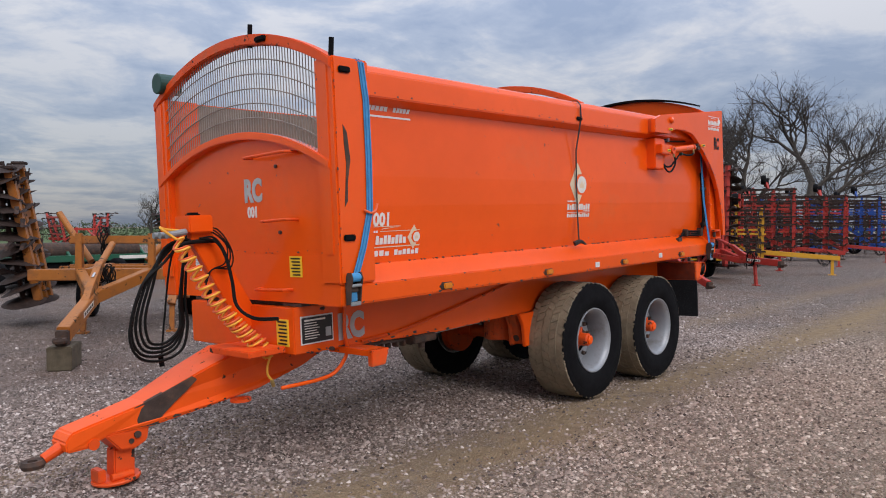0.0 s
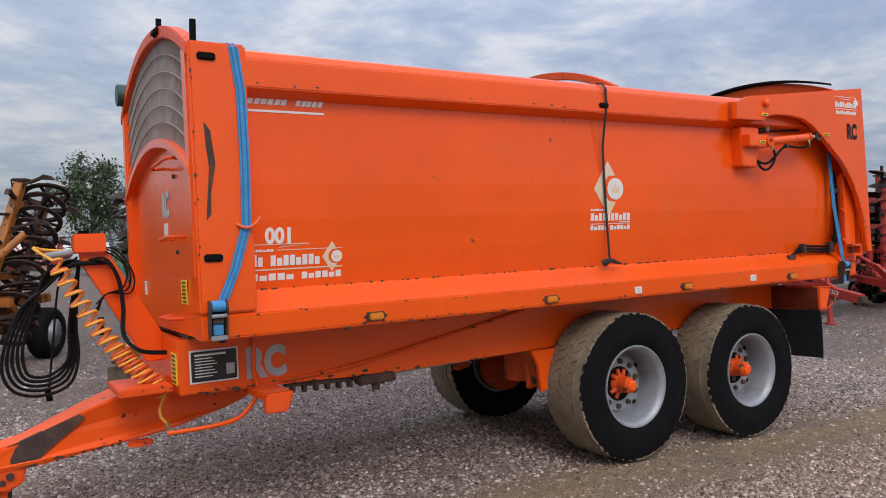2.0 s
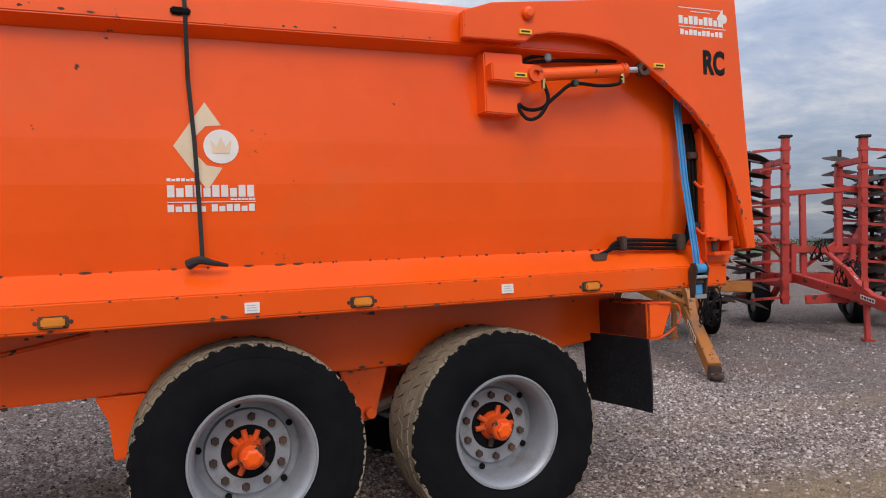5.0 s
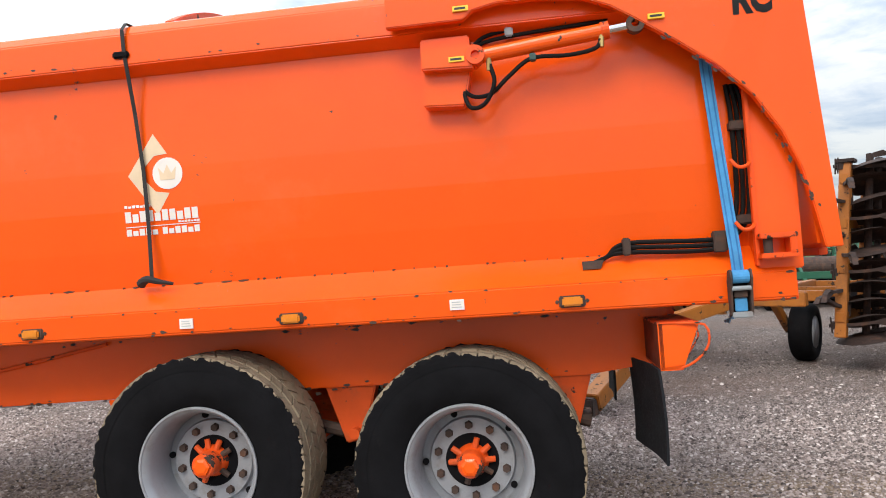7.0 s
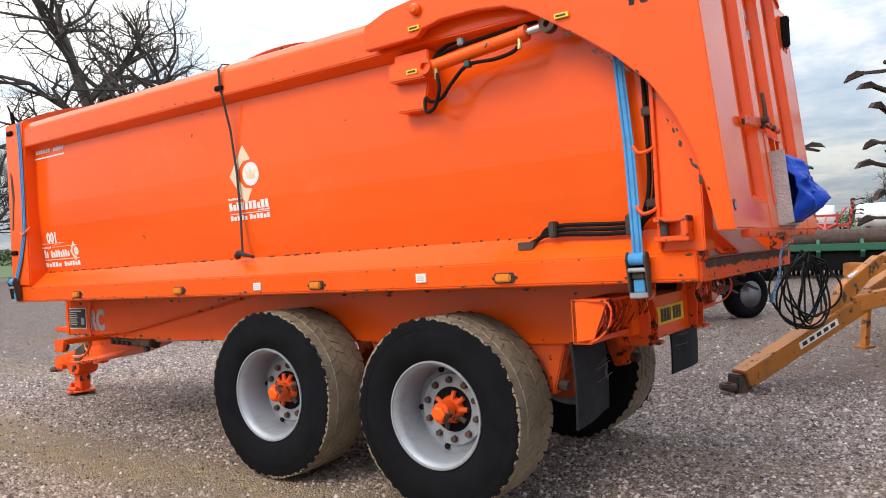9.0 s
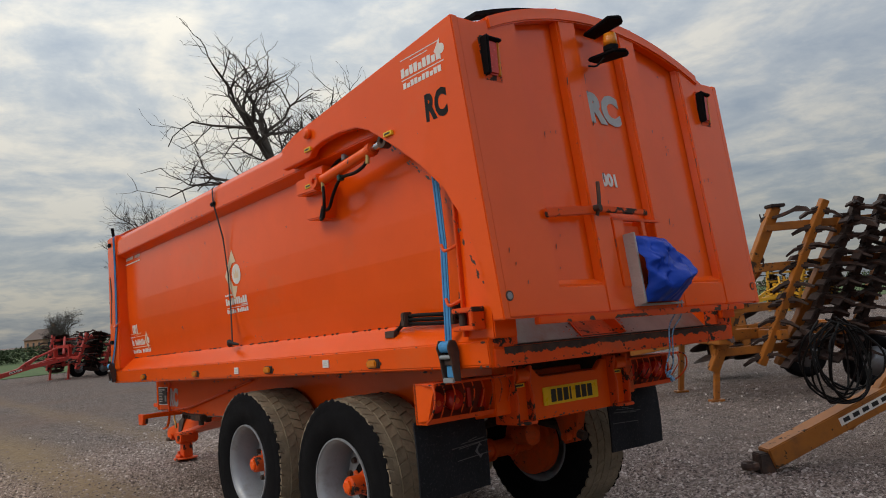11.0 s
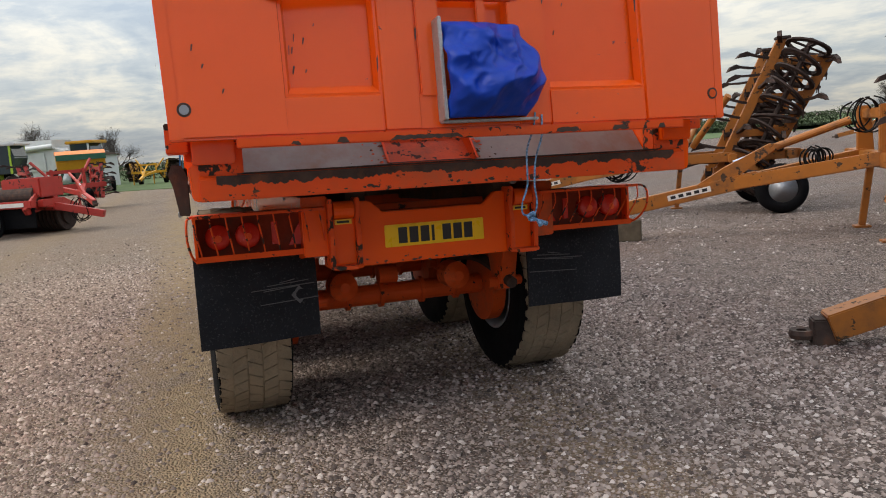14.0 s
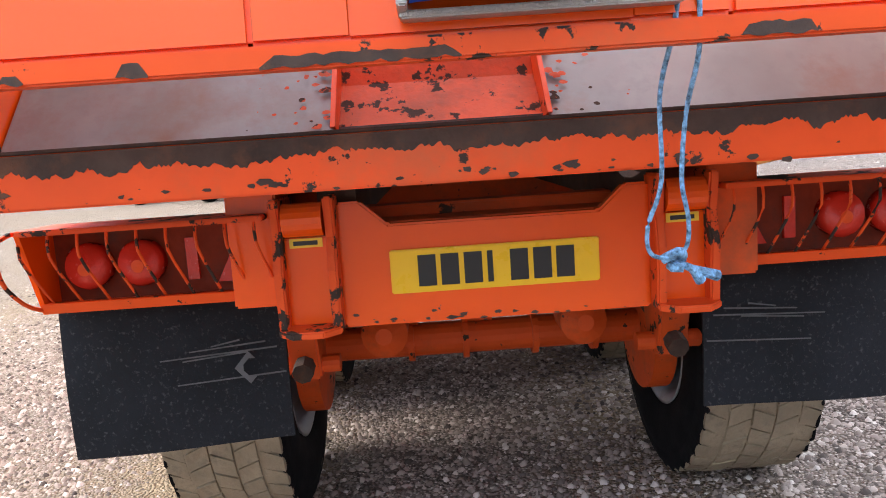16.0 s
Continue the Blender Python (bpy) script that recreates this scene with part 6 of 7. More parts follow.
# ---------------------------------------------------------------- machines standing round the yard


def road_wheel(parent, c, r, w, rimmat, axis="y"):
    """A plain farm tyre on a dished rim, one part with its rim."""
    rot = Matrix.Identity(4) if axis == "y" else Matrix.Rotation(radians(90), 4, "Z")
    t = part("wheel", lathe([(0.52 * r, -0.42 * w), (0.7 * r, -0.5 * w), (0.9 * r, -0.47 * w), (r, -0.33 * w), (1.01 * r, 0), (r, 0.33 * w), (0.9 * r, 0.47 * w), (0.7 * r, 0.5 * w), (0.52 * r, 0.42 * w)], 36, closed=True), rubber, parent, smooth=True, m=Matrix.Translation(c) @ rot)
    part("rim", lathe([(0.56 * r, -0.44 * w), (0.53 * r, -0.40 * w), (0.44 * r, -0.18 * w), (0.16 * r, -0.15 * w), (0.14 * r, -0.3 * w), (0.0, -0.31 * w)], 28), rimmat, t, smooth=True)
    part("rim_back", lathe([(0.54 * r, 0.4 * w), (0.4 * r, 0.15 * w), (0.0, 0.12 * w)], 28), rimmat, t, smooth=True)
    return t


def disc_blade(r):
    b = lathe([(0.02, 0.03), (0.45 * r, 0.022), (r, -0.035), (0.98 * r, -0.04), (0.45 * r, 0.012), (0.02, 0.02)], 16, "z", closed=True)
    for i, v in enumerate(b.verts):
        if Vector((v.co.x, v.co.y)).length > 0.9 * r and (i // 1) % 3 == 0:
            v.co.x *= 0.93
            v.co.y *= 0.93
    me = bpy.data.meshes.new("disc")
    b.to_mesh(me)
    b.free()
    me.materials.append(tinem)
    return me


DISC = disc_blade(0.36)


def packer_ring(r):
    """An open steel ring with four spokes, from a soil packer."""
    b = bmesh.new()
    lathe([(r - 0.07, -0.03), (r, -0.014), (r, 0.014), (r - 0.07, 0.03)], 18, "z", bm=b, closed=True)
    for k in range(4):
        a = 1.5708 * k
        bar((0.03 * math.cos(a), 0.03 * math.sin(a), 0), ((r - 0.02) * math.cos(a), (r - 0.02) * math.sin(a), 0.0), 0.05, 0.02, bm=b)
    me = bpy.data.meshes.new("packer_ring")
    b.to_mesh(me)
    b.free()
    me.materials.append(tinem)
    return me


RING = packer_ring(0.36)


def tine_mesh():
    """A cultivator leg: clamp, flat spring shank and a curved share."""
    b = bmesh.new()
    prism([(-0.14, -0.015), (0.20, -0.02), (0.42, 0.0), (0.50, 0.03), (0.48, 0.055), (0.36, 0.03), (0.16, 0.018), (-0.14, 0.025)], "y", -0.035, 0.035, bm=b)
    prism([(0.40, -0.01), (0.46, 0.06), (0.58, 0.01), (0.64, -0.08), (0.57, -0.055)], "y", -0.03, 0.03, bm=b)
    prism([(-0.10, -0.04), (-0.10, 0.05), (0.0, 0.05), (0.0, -0.04)], "y", -0.06, 0.06, bm=b)
    rod((-0.11, -0.05, -0.09), (-0.11, -0.05, 0.11), 0.01, n=5, bm=b)
    rod((-0.11, 0.05, -0.09), (-0.11, 0.05, 0.11), 0.01, n=5, bm=b)
    me = bpy.data.meshes.new("tine")
    b.to_mesh(me)
    b.free()
    me.materials.append(tinem)
    return me


TINE = tine_mesh()


def share_plate(length, wide):
    """A flat worn share on its stub, seen edge-on in the folded racks."""
    b = bmesh.new()
    prism([(-0.02, -0.018), (length * 0.55, -0.024), (length, -0.075), (length * 1.03, -0.05), (length * 0.6, 0.018), (-0.02, 0.024)], "y", -wide, wide, bm=b)
    prism([(0.02, -0.055), (0.12, -0.05), (0.12, 0.045), (0.02, 0.055)], "y", -wide * 0.6, wide * 0.6, bm=b)
    me = bpy.data.meshes.new("share_plate")
    b.to_mesh(me)
    b.free()
    me.materials.append(tinem)
    return me


PLATES = (share_plate(0.30, 0.05), share_plate(0.44, 0.06))


def hose_bundle(parent, c, r, n, seed, mat=None):
    rs = random.Random(seed)
    for k in range(n):
        cx, cy, cz = c[0] + rs.uniform(-0.12, 0.12), c[1] + rs.uniform(-0.10, 0.10), c[2]
        a, b = r * rs.uniform(0.7, 1.15), r * rs.uniform(0.8, 1.2)
        pts = [(cx + a * math.cos(t) * 0.8, cy + 0.25 * a * math.sin(2 * t + k), cz + b * math.sin(t)) for t in (1.8 + 6.0 * i / 9 for i in range(10))]
        part("hose", tube(pts, 0.0105, 6, 4), mat or blackhose, parent)


def folded_cultivator(tip, yaw, paintm, label, wing=2.85, discs=True, posts=3, tipz=0.42, legs=((3.35, 1.2), (3.3, -0.3)), length=6.0, lean=0.55, hoses=True, group="folded cultivators", half=1.3, wheelx=4.6, seed=1, boom=0.15, back=0.5, sides=(1.1, -1.1), wx=3.2, bundle=0.34, gangs=((1, 0.55), (-1, 0.55), (1, 2.3), (-1, 2.3)), spans=None, tops=(0.0, 0.0), tinegangs=(), blade=None, coil=(2.35, -0.15), legtines=10, left=None, rackturns=(-35, 145), arms=0.0):
    """A trailed cultivator with its wings folded up: drawbar at the origin, body behind it along x."""
    rs = random.Random(seed)
    t = thing("cultivator", pose(tip[0], tip[1], 0, 0, 0, yaw), label, "cultivator", group)
    d = part("drawbar", bar((0.05, 0, tipz), (1.9, 0, 0.78), boom, 0.19, 0.01), paintm, t)
    part("drawbar_fork", bar((1.6, 0, 0.72), (3.3, 0.55, 0.98), 0.14, 0.17, 0.01), paintm, d)
    part("drawbar_fork", bar((1.6, 0, 0.72), (3.3, -0.55, 0.98), 0.14, 0.17, 0.01), paintm, d)
    part("drawbar_web", prism([(0.9, tipz + 0.16), (1.7, 0.84), (2.2, 1.2), (2.05, 1.22), (1.5, 0.95)], "y", -0.05, 0.05, 0.006), paintm, d)
    part("hitch_eye", lathe([(0.035, -0.025), (0.075, -0.03), (0.085, 0), (0.075, 0.03), (0.035, 0.025)], 18, "z", closed=True), rust, d, m=Matrix.Translation((-0.12, 0, tipz - 0.05)))
    part("hitch_block", box(-0.06, 0.1, -0.07, 0.07, tipz - 0.13, tipz + 0.06, 0.012), rust, d)
    f = lambda k: Vector((0.05 + 1.85 * k, 0, tipz + (0.78 - tipz) * k))
    for s in (-1, 1):
        lab = part("drawbar_label", bar(f(0.38) + Vector((0, s * boom / 2, 0.01)), f(0.68) + Vector((0, s * boom / 2, 0.01)), 0.006, 0.075), whitepaint, d)
        for k in range(5):
            part("print", bar(f(0.40 + 0.055 * k) + Vector((0, s * (boom / 2 + 0.004), 0.01)), f(0.435 + 0.055 * k) + Vector((0, s * (boom / 2 + 0.004), 0.01)), 0.003, 0.04), blackpaint, lab)
    part("link_ram", rod((1.9, 0, 1.1), (3.0, 0, 1.45), 0.05, n=12), paintm, t)
    part("ram_rod", rod((1.6, 0, 1.0), (1.95, 0, 1.115), 0.025, n=10), chrome, t)
    # head frame
    part("head_beam", box(3.2, 3.36, -half, half, 0.86, 1.04, 0.012), paintm, t)
    part("head_beam", box(3.25, 3.37, -0.7, 0.7, 1.45, 1.58, 0.012), paintm, t)
    for y in (-0.55, 0.55):
        part("head_post", prism([(3.2, 1.0), (3.4, 1.0), (3.35, 1.62), (3.2, 1.62)], "y", y - 0.05, y + 0.05, 0.01), paintm, t)
        part("main_rail", box(3.3, length, y - 0.06, y + 0.06, 0.86, 1.02, 0.012), paintm, t)
        part("fold_ram", rod((3.6, y * 0.8, 1.15), (4.1, y * 1.9, 1.95), 0.055, n=12), paintm, t)
    for x in (4.2, 5.1, length):
        part("cross_beam", box(x - 0.06, x + 0.06, -half, half, 0.86, 1.0, 0.012), paintm, t)
    for x, y in legs:
        lg = part("parking_leg", bar((x + 0.12, y, 1.0), (x, y, 0.03), 0.08, 0.08, 0.006), paintm, t)
        part("leg_foot", box(x - 0.1, x + 0.1, y - 0.08, y + 0.08, 0.0, 0.03, 0.004), paintm, lg)
    for y in (-0.95, 0.95):
        road_wheel(t, (wheelx, y, 0.40), 0.40, 0.30, silver)
        part("wheel_arm", bar((wheelx - 0.6, y * 0.72, 0.9), (wheelx, y * 0.78, 0.42), 0.09, 0.12, 0.01), paintm, t)
    # folded wings
    full, right = wing, (wx, back, lean)
    for s, sy in ((1, sides[0]), (-1, sides[1])):
        span = (length - wx) * 0.9 if spans is None else spans[0 if s > 0 else 1]
        wing = full + tops[0 if s > 0 else 1]
        wx, back, lean = left if left and s > 0 else right
        for k in range(posts):
            x = wx + (span - 0.2) * k / max(1, posts - 1)
            p0, p1 = Vector((x, sy, 0.45)), Vector((x + back, sy + s * lean, wing - rs.uniform(0, 0.25) - (0.3 if k == 1 else 0)))
            wp = part("wing_post", bar(p0, p1, 0.13, 0.15, 0.01, up=(1, 0, 0)), paintm, t)
            part("post_cap", box(p1.x - 0.11, p1.x + 0.11, p1.y - 0.11, p1.y + 0.11, p1.z - 0.02, p1.z + 0.03, 0.01), tinem, wp)
            if arms:
                for j in range(9):
                    c = p0.lerp(p1, (j + 0.35) / 9)
                    part("disc_arm", bar(c, c + Vector((0, s * arms, -0.05)), 0.035, 0.05), paintm, wp)
                    share("disc", DISC, wp, Matrix.Translation(c + Vector((0.03, s * arms, -0.10))) @ Matrix.Rotation(radians(rs.uniform(8, 22) * s), 4, "X"))
                    part("arm_clamp", box(c.x - 0.085, c.x + 0.085, c.y - 0.085, c.y + 0.085, c.z - 0.04, c.z + 0.04, 0.008), paintm, wp)
            n = 0 if arms else legtines
            for j in range(n):
                c = p0.lerp(p1, (j + 0.7) / n)
                q = Matrix.Translation(c) @ Matrix.Rotation(radians(rs.uniform(165, 205) if j % 3 else rs.uniform(60, 110) * s), 4, "Z") @ Matrix.Rotation(radians(rs.uniform(-16, 4)), 4, "Y")
                share("tine", TINE, wp, q)
        for f in (0.12, 0.40, 0.66, 0.92):
            a = Vector((wx + back * f - 0.1, sy + s * lean * f, 0.45 + (wing - 0.7) * f))
            part("wing_rail", bar(a, a + Vector((span, 0, 0.02)), 0.10, 0.12, 0.008), paintm, t)
        if discs:
            for x, off in [(wx + g, 0.22) for q, g in gangs if q == s]:
                p0, p1 = Vector((x, sy + s * off, 0.36)), Vector((x + back, sy + s * (lean + off), wing - 0.1))
                gang = part("disc_gang", rod(p0, p1, 0.045, n=8), tinem, t)
                q = (p1 - p0).to_track_quat("Z", "Y").to_matrix().to_4x4()
                for j in range(11):
                    share((blade or DISC).name.split(".")[0], blade or DISC, gang, Matrix.Translation(p0.lerp(p1, (j + 0.4) / 11)) @ q @ Matrix.Rotation(rs.uniform(0, 3), 4, "Z") @ Matrix.Rotation(radians(rs.uniform(10, 20)), 4, "X"))
    wx, back, lean = right
    for k, (s, g) in enumerate(tinegangs):
        sy, w1 = sides[0 if s > 0 else 1], full + tops[0 if s > 0 else 1]
        p0, p1 = Vector((wx + g, sy + s * 0.16, 0.5)), Vector((wx + g + back, sy + s * (lean + 0.16), w1 - 0.1))
        gang = part("tine_rack", bar(p0, p1, 0.12, 0.11, 0.008, up=(1, 0, 0)), paintm if k == 0 else tinem, t)
        n = 9 if k == 0 else 11
        for j in range(n):
            for turn in (rackturns if k == 0 else (rackturns[0] + 90, rackturns[0], rackturns[0] - 110)):
                q = Matrix.Translation(p0.lerp(p1, (j + 0.5 + rs.uniform(-0.12, 0.12)) / n)) @ Matrix.Rotation(radians(turn + rs.uniform(-10, 10)), 4, "Z")
                share("share_plate", PLATES[0 if k == 0 else 1], gang, q @ Matrix.Rotation(radians(rs.uniform(-3, 14)), 4, "Y") @ Matrix.Rotation(radians(rs.uniform(-25, 25)), 4, "X"))
    if hoses:
        hose_bundle(t, (coil[0], coil[1], coil[2] if len(coil) > 2 else 0.62 + bundle), bundle, 9, seed)
        hose_bundle(t, (3.2, 0.1, 1.5), 0.22, 5, seed + 9)
    return t


YEL = "weathered yellow folding disc cultivator with rusty tines, parked on gravel"
folded_cultivator((3.80, 9.22), 54.7, yellowmac, YEL, wing=2.95, legs=((3.25, 0.50), (3.25, -0.86)), length=5.8, seed=2, back=1.0, lean=0.5, sides=(1.45, -0.85), left=(4.35, -0.12, 0.42), wx=3.25, gangs=((1, 0.0), (1, 0.38), (1, 0.78)), coil=(2.6, 0.0, 1.0), bundle=0.13, tinegangs=((-1, 0.68), (-1, 1.22), (-1, 1.62), (-1, 2.02)), wheelx=5.7, posts=3, spans=(0.8, 2.3), tops=(0.0, 0.0), legtines=4)
folded_cultivator((9.03, 7.63), 58.5, yellowmac, YEL, wing=3.75, tipz=0.12, legs=((3.03, 0.89),), length=6.9, seed=5, boom=0.19, wx=3.6, back=0.2, lean=0.1, sides=(0.8, -1.6), bundle=0.33, coil=(0.82, -0.115, 0.95), gangs=((-1, 0.3), (-1, 0.95)), tops=(0.0, -0.9))
folded_cultivator((12.76, 6.96), 60, yellowmac, YEL, wing=2.9, tipz=0.12, legs=((3.9, -0.2),), length=6.2, seed=8, back=0.1, lean=0.1, sides=(1.0, -0.6), wx=3.9, wheelx=4.75, gangs=((-1, 0.35), (-1, 0.9), (1, 1.4)), coil=(0.85, -0.1), bundle=0.25)
folded_cultivator((-0.1, 9.0), 60, yellowmac, "weathered yellow cultivator with a folded stack of dark packer rings", wing=2.85, length=5.3, seed=11, lean=0.1, back=1.15, blade=RING, gangs=((1, 0.4), (-1, 0.4)), sides=(0.5, -0.4), spans=(0.9, 0.9), wx=3.9, posts=2, half=0.8, legs=((3.4, 0.5),), wheelx=4.9)
for x, y, z in ((3.87, 9.34, 0.29),):
    blk = thing("timber_block", pose(x, y, 0, 0, 0, 55), "weathered timber block under a drawbar", "block")
    part("block_body", box(-0.25, 0.25, -0.14, 0.14, 0, z, 0.012), woodm, blk)
RED = "red folding disc cultivator standing in a row on gravel"


def spring_tine():
    b = bmesh.new()
    tube([(0, 0, 0), (0.10, 0, 0.05), (0.17, 0, -0.02), (0.14, 0, -0.12), (0.10, 0, -0.2), (0.16, 0, -0.28)], 0.016, 4, 1, b)
    box(-0.05, 0.05, -0.05, 0.05, -0.05, 0.05, bm=b)
    me = bpy.data.meshes.new("spring_tine")
    b.to_mesh(me)
    b.free()
    me.materials.append(tinem)
    return me


SPRING = spring_tine()


def folded_harrow(tip, yaw, paintm, label, h=2.9, length=4.2, start=2.2, seed=1, group="folded harrows", cols=6, stand=True):
    """A spring-tine harrow folded into two dense upright grids behind a long drawbar."""
    rs = random.Random(seed)
    t = thing("harrow", pose(tip[0], tip[1], 0, 0, 0, yaw), label, "harrow", group)
    d = part("drawbar", bar((0, 0, 0.62), (start + 0.5, 0, 0.85), 0.16, 0.17, 0.01), paintm, t)
    part("hitch_eye", lathe([(0.04, -0.025), (0.08, -0.03), (0.09, 0), (0.08, 0.03), (0.04, 0.025)], 16, "z", closed=True), rust, d, m=Matrix.Translation((-0.1, 0, 0.6)))
    if stand:
        lg = part("parking_leg", bar((0.25, 0, 0.7), (0.25, 0, 0.03), 0.10, 0.10, 0.008), paintm, t)
        part("leg_foot", box(0.12, 0.38, -0.1, 0.1, 0.0, 0.03, 0.004), paintm, lg)
    hose_bundle(t, (0.5, -0.1, 0.62), 0.25, 5, seed)
    for x in (start + 0.4, start + length - 0.3):
        part("cross_beam", box(x - 0.08, x + 0.08, -1.25, 1.25, 0.75, 0.92, 0.012), paintm, t)
    for y in (-0.8, 0.8):
        road_wheel(t, (start + length * 0.6, y, 0.42), 0.42, 0.3, silver)
        part("axle_arm", bar((start + length * 0.6 - 0.5, y * 0.7, 0.8), (start + length * 0.6, y * 0.75, 0.42), 0.1, 0.12, 0.01), paintm, t)
    rows = int((h - 0.4) / 0.34)
    for s in (-1, 1):
        for ly, y in enumerate((0.45, 1.2)):
            top = h - (0.25 if ly else 0.0)
            for k in range(cols):
                x = start + 0.1 + length * k / (cols - 1)
                part("grid_post", bar((x, s * y, 0.45), (x, s * y, top - rs.uniform(0, 0.12)), 0.08, 0.08, 0.006, up=(1, 0, 0)), paintm, t)
            for r in range(rows):
                z = 0.55 + (top - 0.65) * r / (rows - 1)
                rail = part("grid_rail", bar((start, s * y + 0.09, z), (start + length + 0.2, s * y + 0.09, z), 0.06, 0.06, 0.004), paintm if r % 3 == 0 else tinem, t)
                for k in range(11):
                    share("spring_tine", SPRING, rail, Matrix.Translation((start + 0.2 + length * k / 11, s * y + 0.09, z)) @ Matrix.Rotation(radians(rs.choice((-90, 90)) + rs.uniform(-20, 20)), 4, "Z") @ Matrix.Rotation(radians(rs.uniform(-15, 15)), 4, "Y"))
            part("brace", bar((start + 0.2, s * y - 0.06, 0.6), (start + length * 0.6, s * y - 0.06, top - 0.1), 0.07, 0.07, 0.004), paintm, t)
        for k in range(2):
            x = start + length * (0.2 + 0.55 * k)
            arm = part("wing_arm", bar((x, s * 0.4, h - 0.1), (x + 0.15, s * 1.0, h + 0.35), 0.08, 0.1, 0.006), paintm, t)
            part("gauge_wheel", lathe([(0.08, -0.09), (0.20, -0.10), (0.22, 0), (0.20, 0.10), (0.08, 0.09)], 20, "x", closed=True), rubber, arm, smooth=True, m=Matrix.Translation((x + 0.15, s * 1.05, h + 0.30)))
    return t


RED = "red folding spring-tine harrow standing in a row on gravel"
BLUE = "blue folding spring-tine harrow in the far row"
rc = folded_cultivator((17.1, 7.71), 60, redmac, "red folding disc cultivator with upright dark disc stacks", wing=3.75, tipz=0.62, legs=((1.2, 0.0),), length=4.9, seed=14, back=0.0, lean=0.0, sides=(0.72, -0.72), wx=3.2, gangs=((1, 1.75), (-1, 1.75)), group="red cultivators", posts=2, spans=(1.4, 1.4), half=0.75, wheelx=4.1, arms=0.62)
for y in (-0.34, 0.32):
    part("tower_post", bar((3.35, y, 0.95), (3.45, y, 2.68), 0.11, 0.12, 0.01), redmac, rc)
part("tower_bar", bar((3.42, -0.72, 2.72), (3.42, 0.72, 2.62), 0.11, 0.10, 0.01), redmac, rc)
part("tower_brace", bar((3.40, -0.30, 1.65), (3.43, 0.30, 1.15), 0.07, 0.07, 0.008), redmac, rc)
part("front_beam", bar((2.1, -0.42, 0.68), (2.35, 0.62, 0.60), 0.14, 0.16, 0.01), redmac, rc)
folded_cultivator((20.14, 7.9), 60, redmac, "red folding disc cultivator with a low drawbar on the gravel", wing=3.3, tipz=0.2, legs=(), length=5.2, seed=15, back=0.0, lean=0.05, sides=(0.75, -0.75), wx=3.0, gangs=((1, 0.1), (1, 0.7), (-1, 0.1), (-1, 0.7)), group="red cultivators", posts=2, spans=(1.4, 1.4), half=0.9, wheelx=4.4, legtines=5, coil=(2.4, 0.1), bundle=0.25)
folded_cultivator((22.75, 6.87), 60, redmac, "red folding cultivator with a raised drawbar on its stand", wing=4.0, tipz=0.72, legs=((1.0, 0.0),), length=5.4, seed=16, back=0.0, lean=0.05, sides=(0.8, -0.8), wx=3.4, gangs=((1, 0.1), (1, 0.8), (-1, 0.1), (-1, 0.8)), group="red cultivators", posts=2, spans=(1.5, 1.5), half=0.9, wheelx=4.6, legtines=5, coil=(1.2, 0.05), bundle=0.2)
folded_harrow((30.4, 7.2), 112, brightyel, "bright yellow folding harrow standing in a row on gravel", 2.5, 4.5, 2.6, 17)
folded_harrow((31.8, 9.5), 100, redmac, RED, 3.4, 5.0, 1.8, 18, cols=8)
folded_harrow((37.0, 8.6), 105, redmac, RED, 3.6, 6.0, 2.0, 23, cols=8)
folded_harrow((43.5, 8.0), 100, redmac, RED, 3.5, 6.5, 2.0, 27, cols=8)
folded_harrow((51.0, 8.0), 100, bluemac, BLUE, 3.7, 6.5, 2.0, 29, cols=8)
folded_harrow((58.0, 7.0), 100, bluemac, BLUE, 3.7, 6.5, 2.0, 31, cols=8)
folded_harrow((66.0, 6.0), 100, redmac, RED, 3.6, 6.5, 2.0, 33, cols=8)


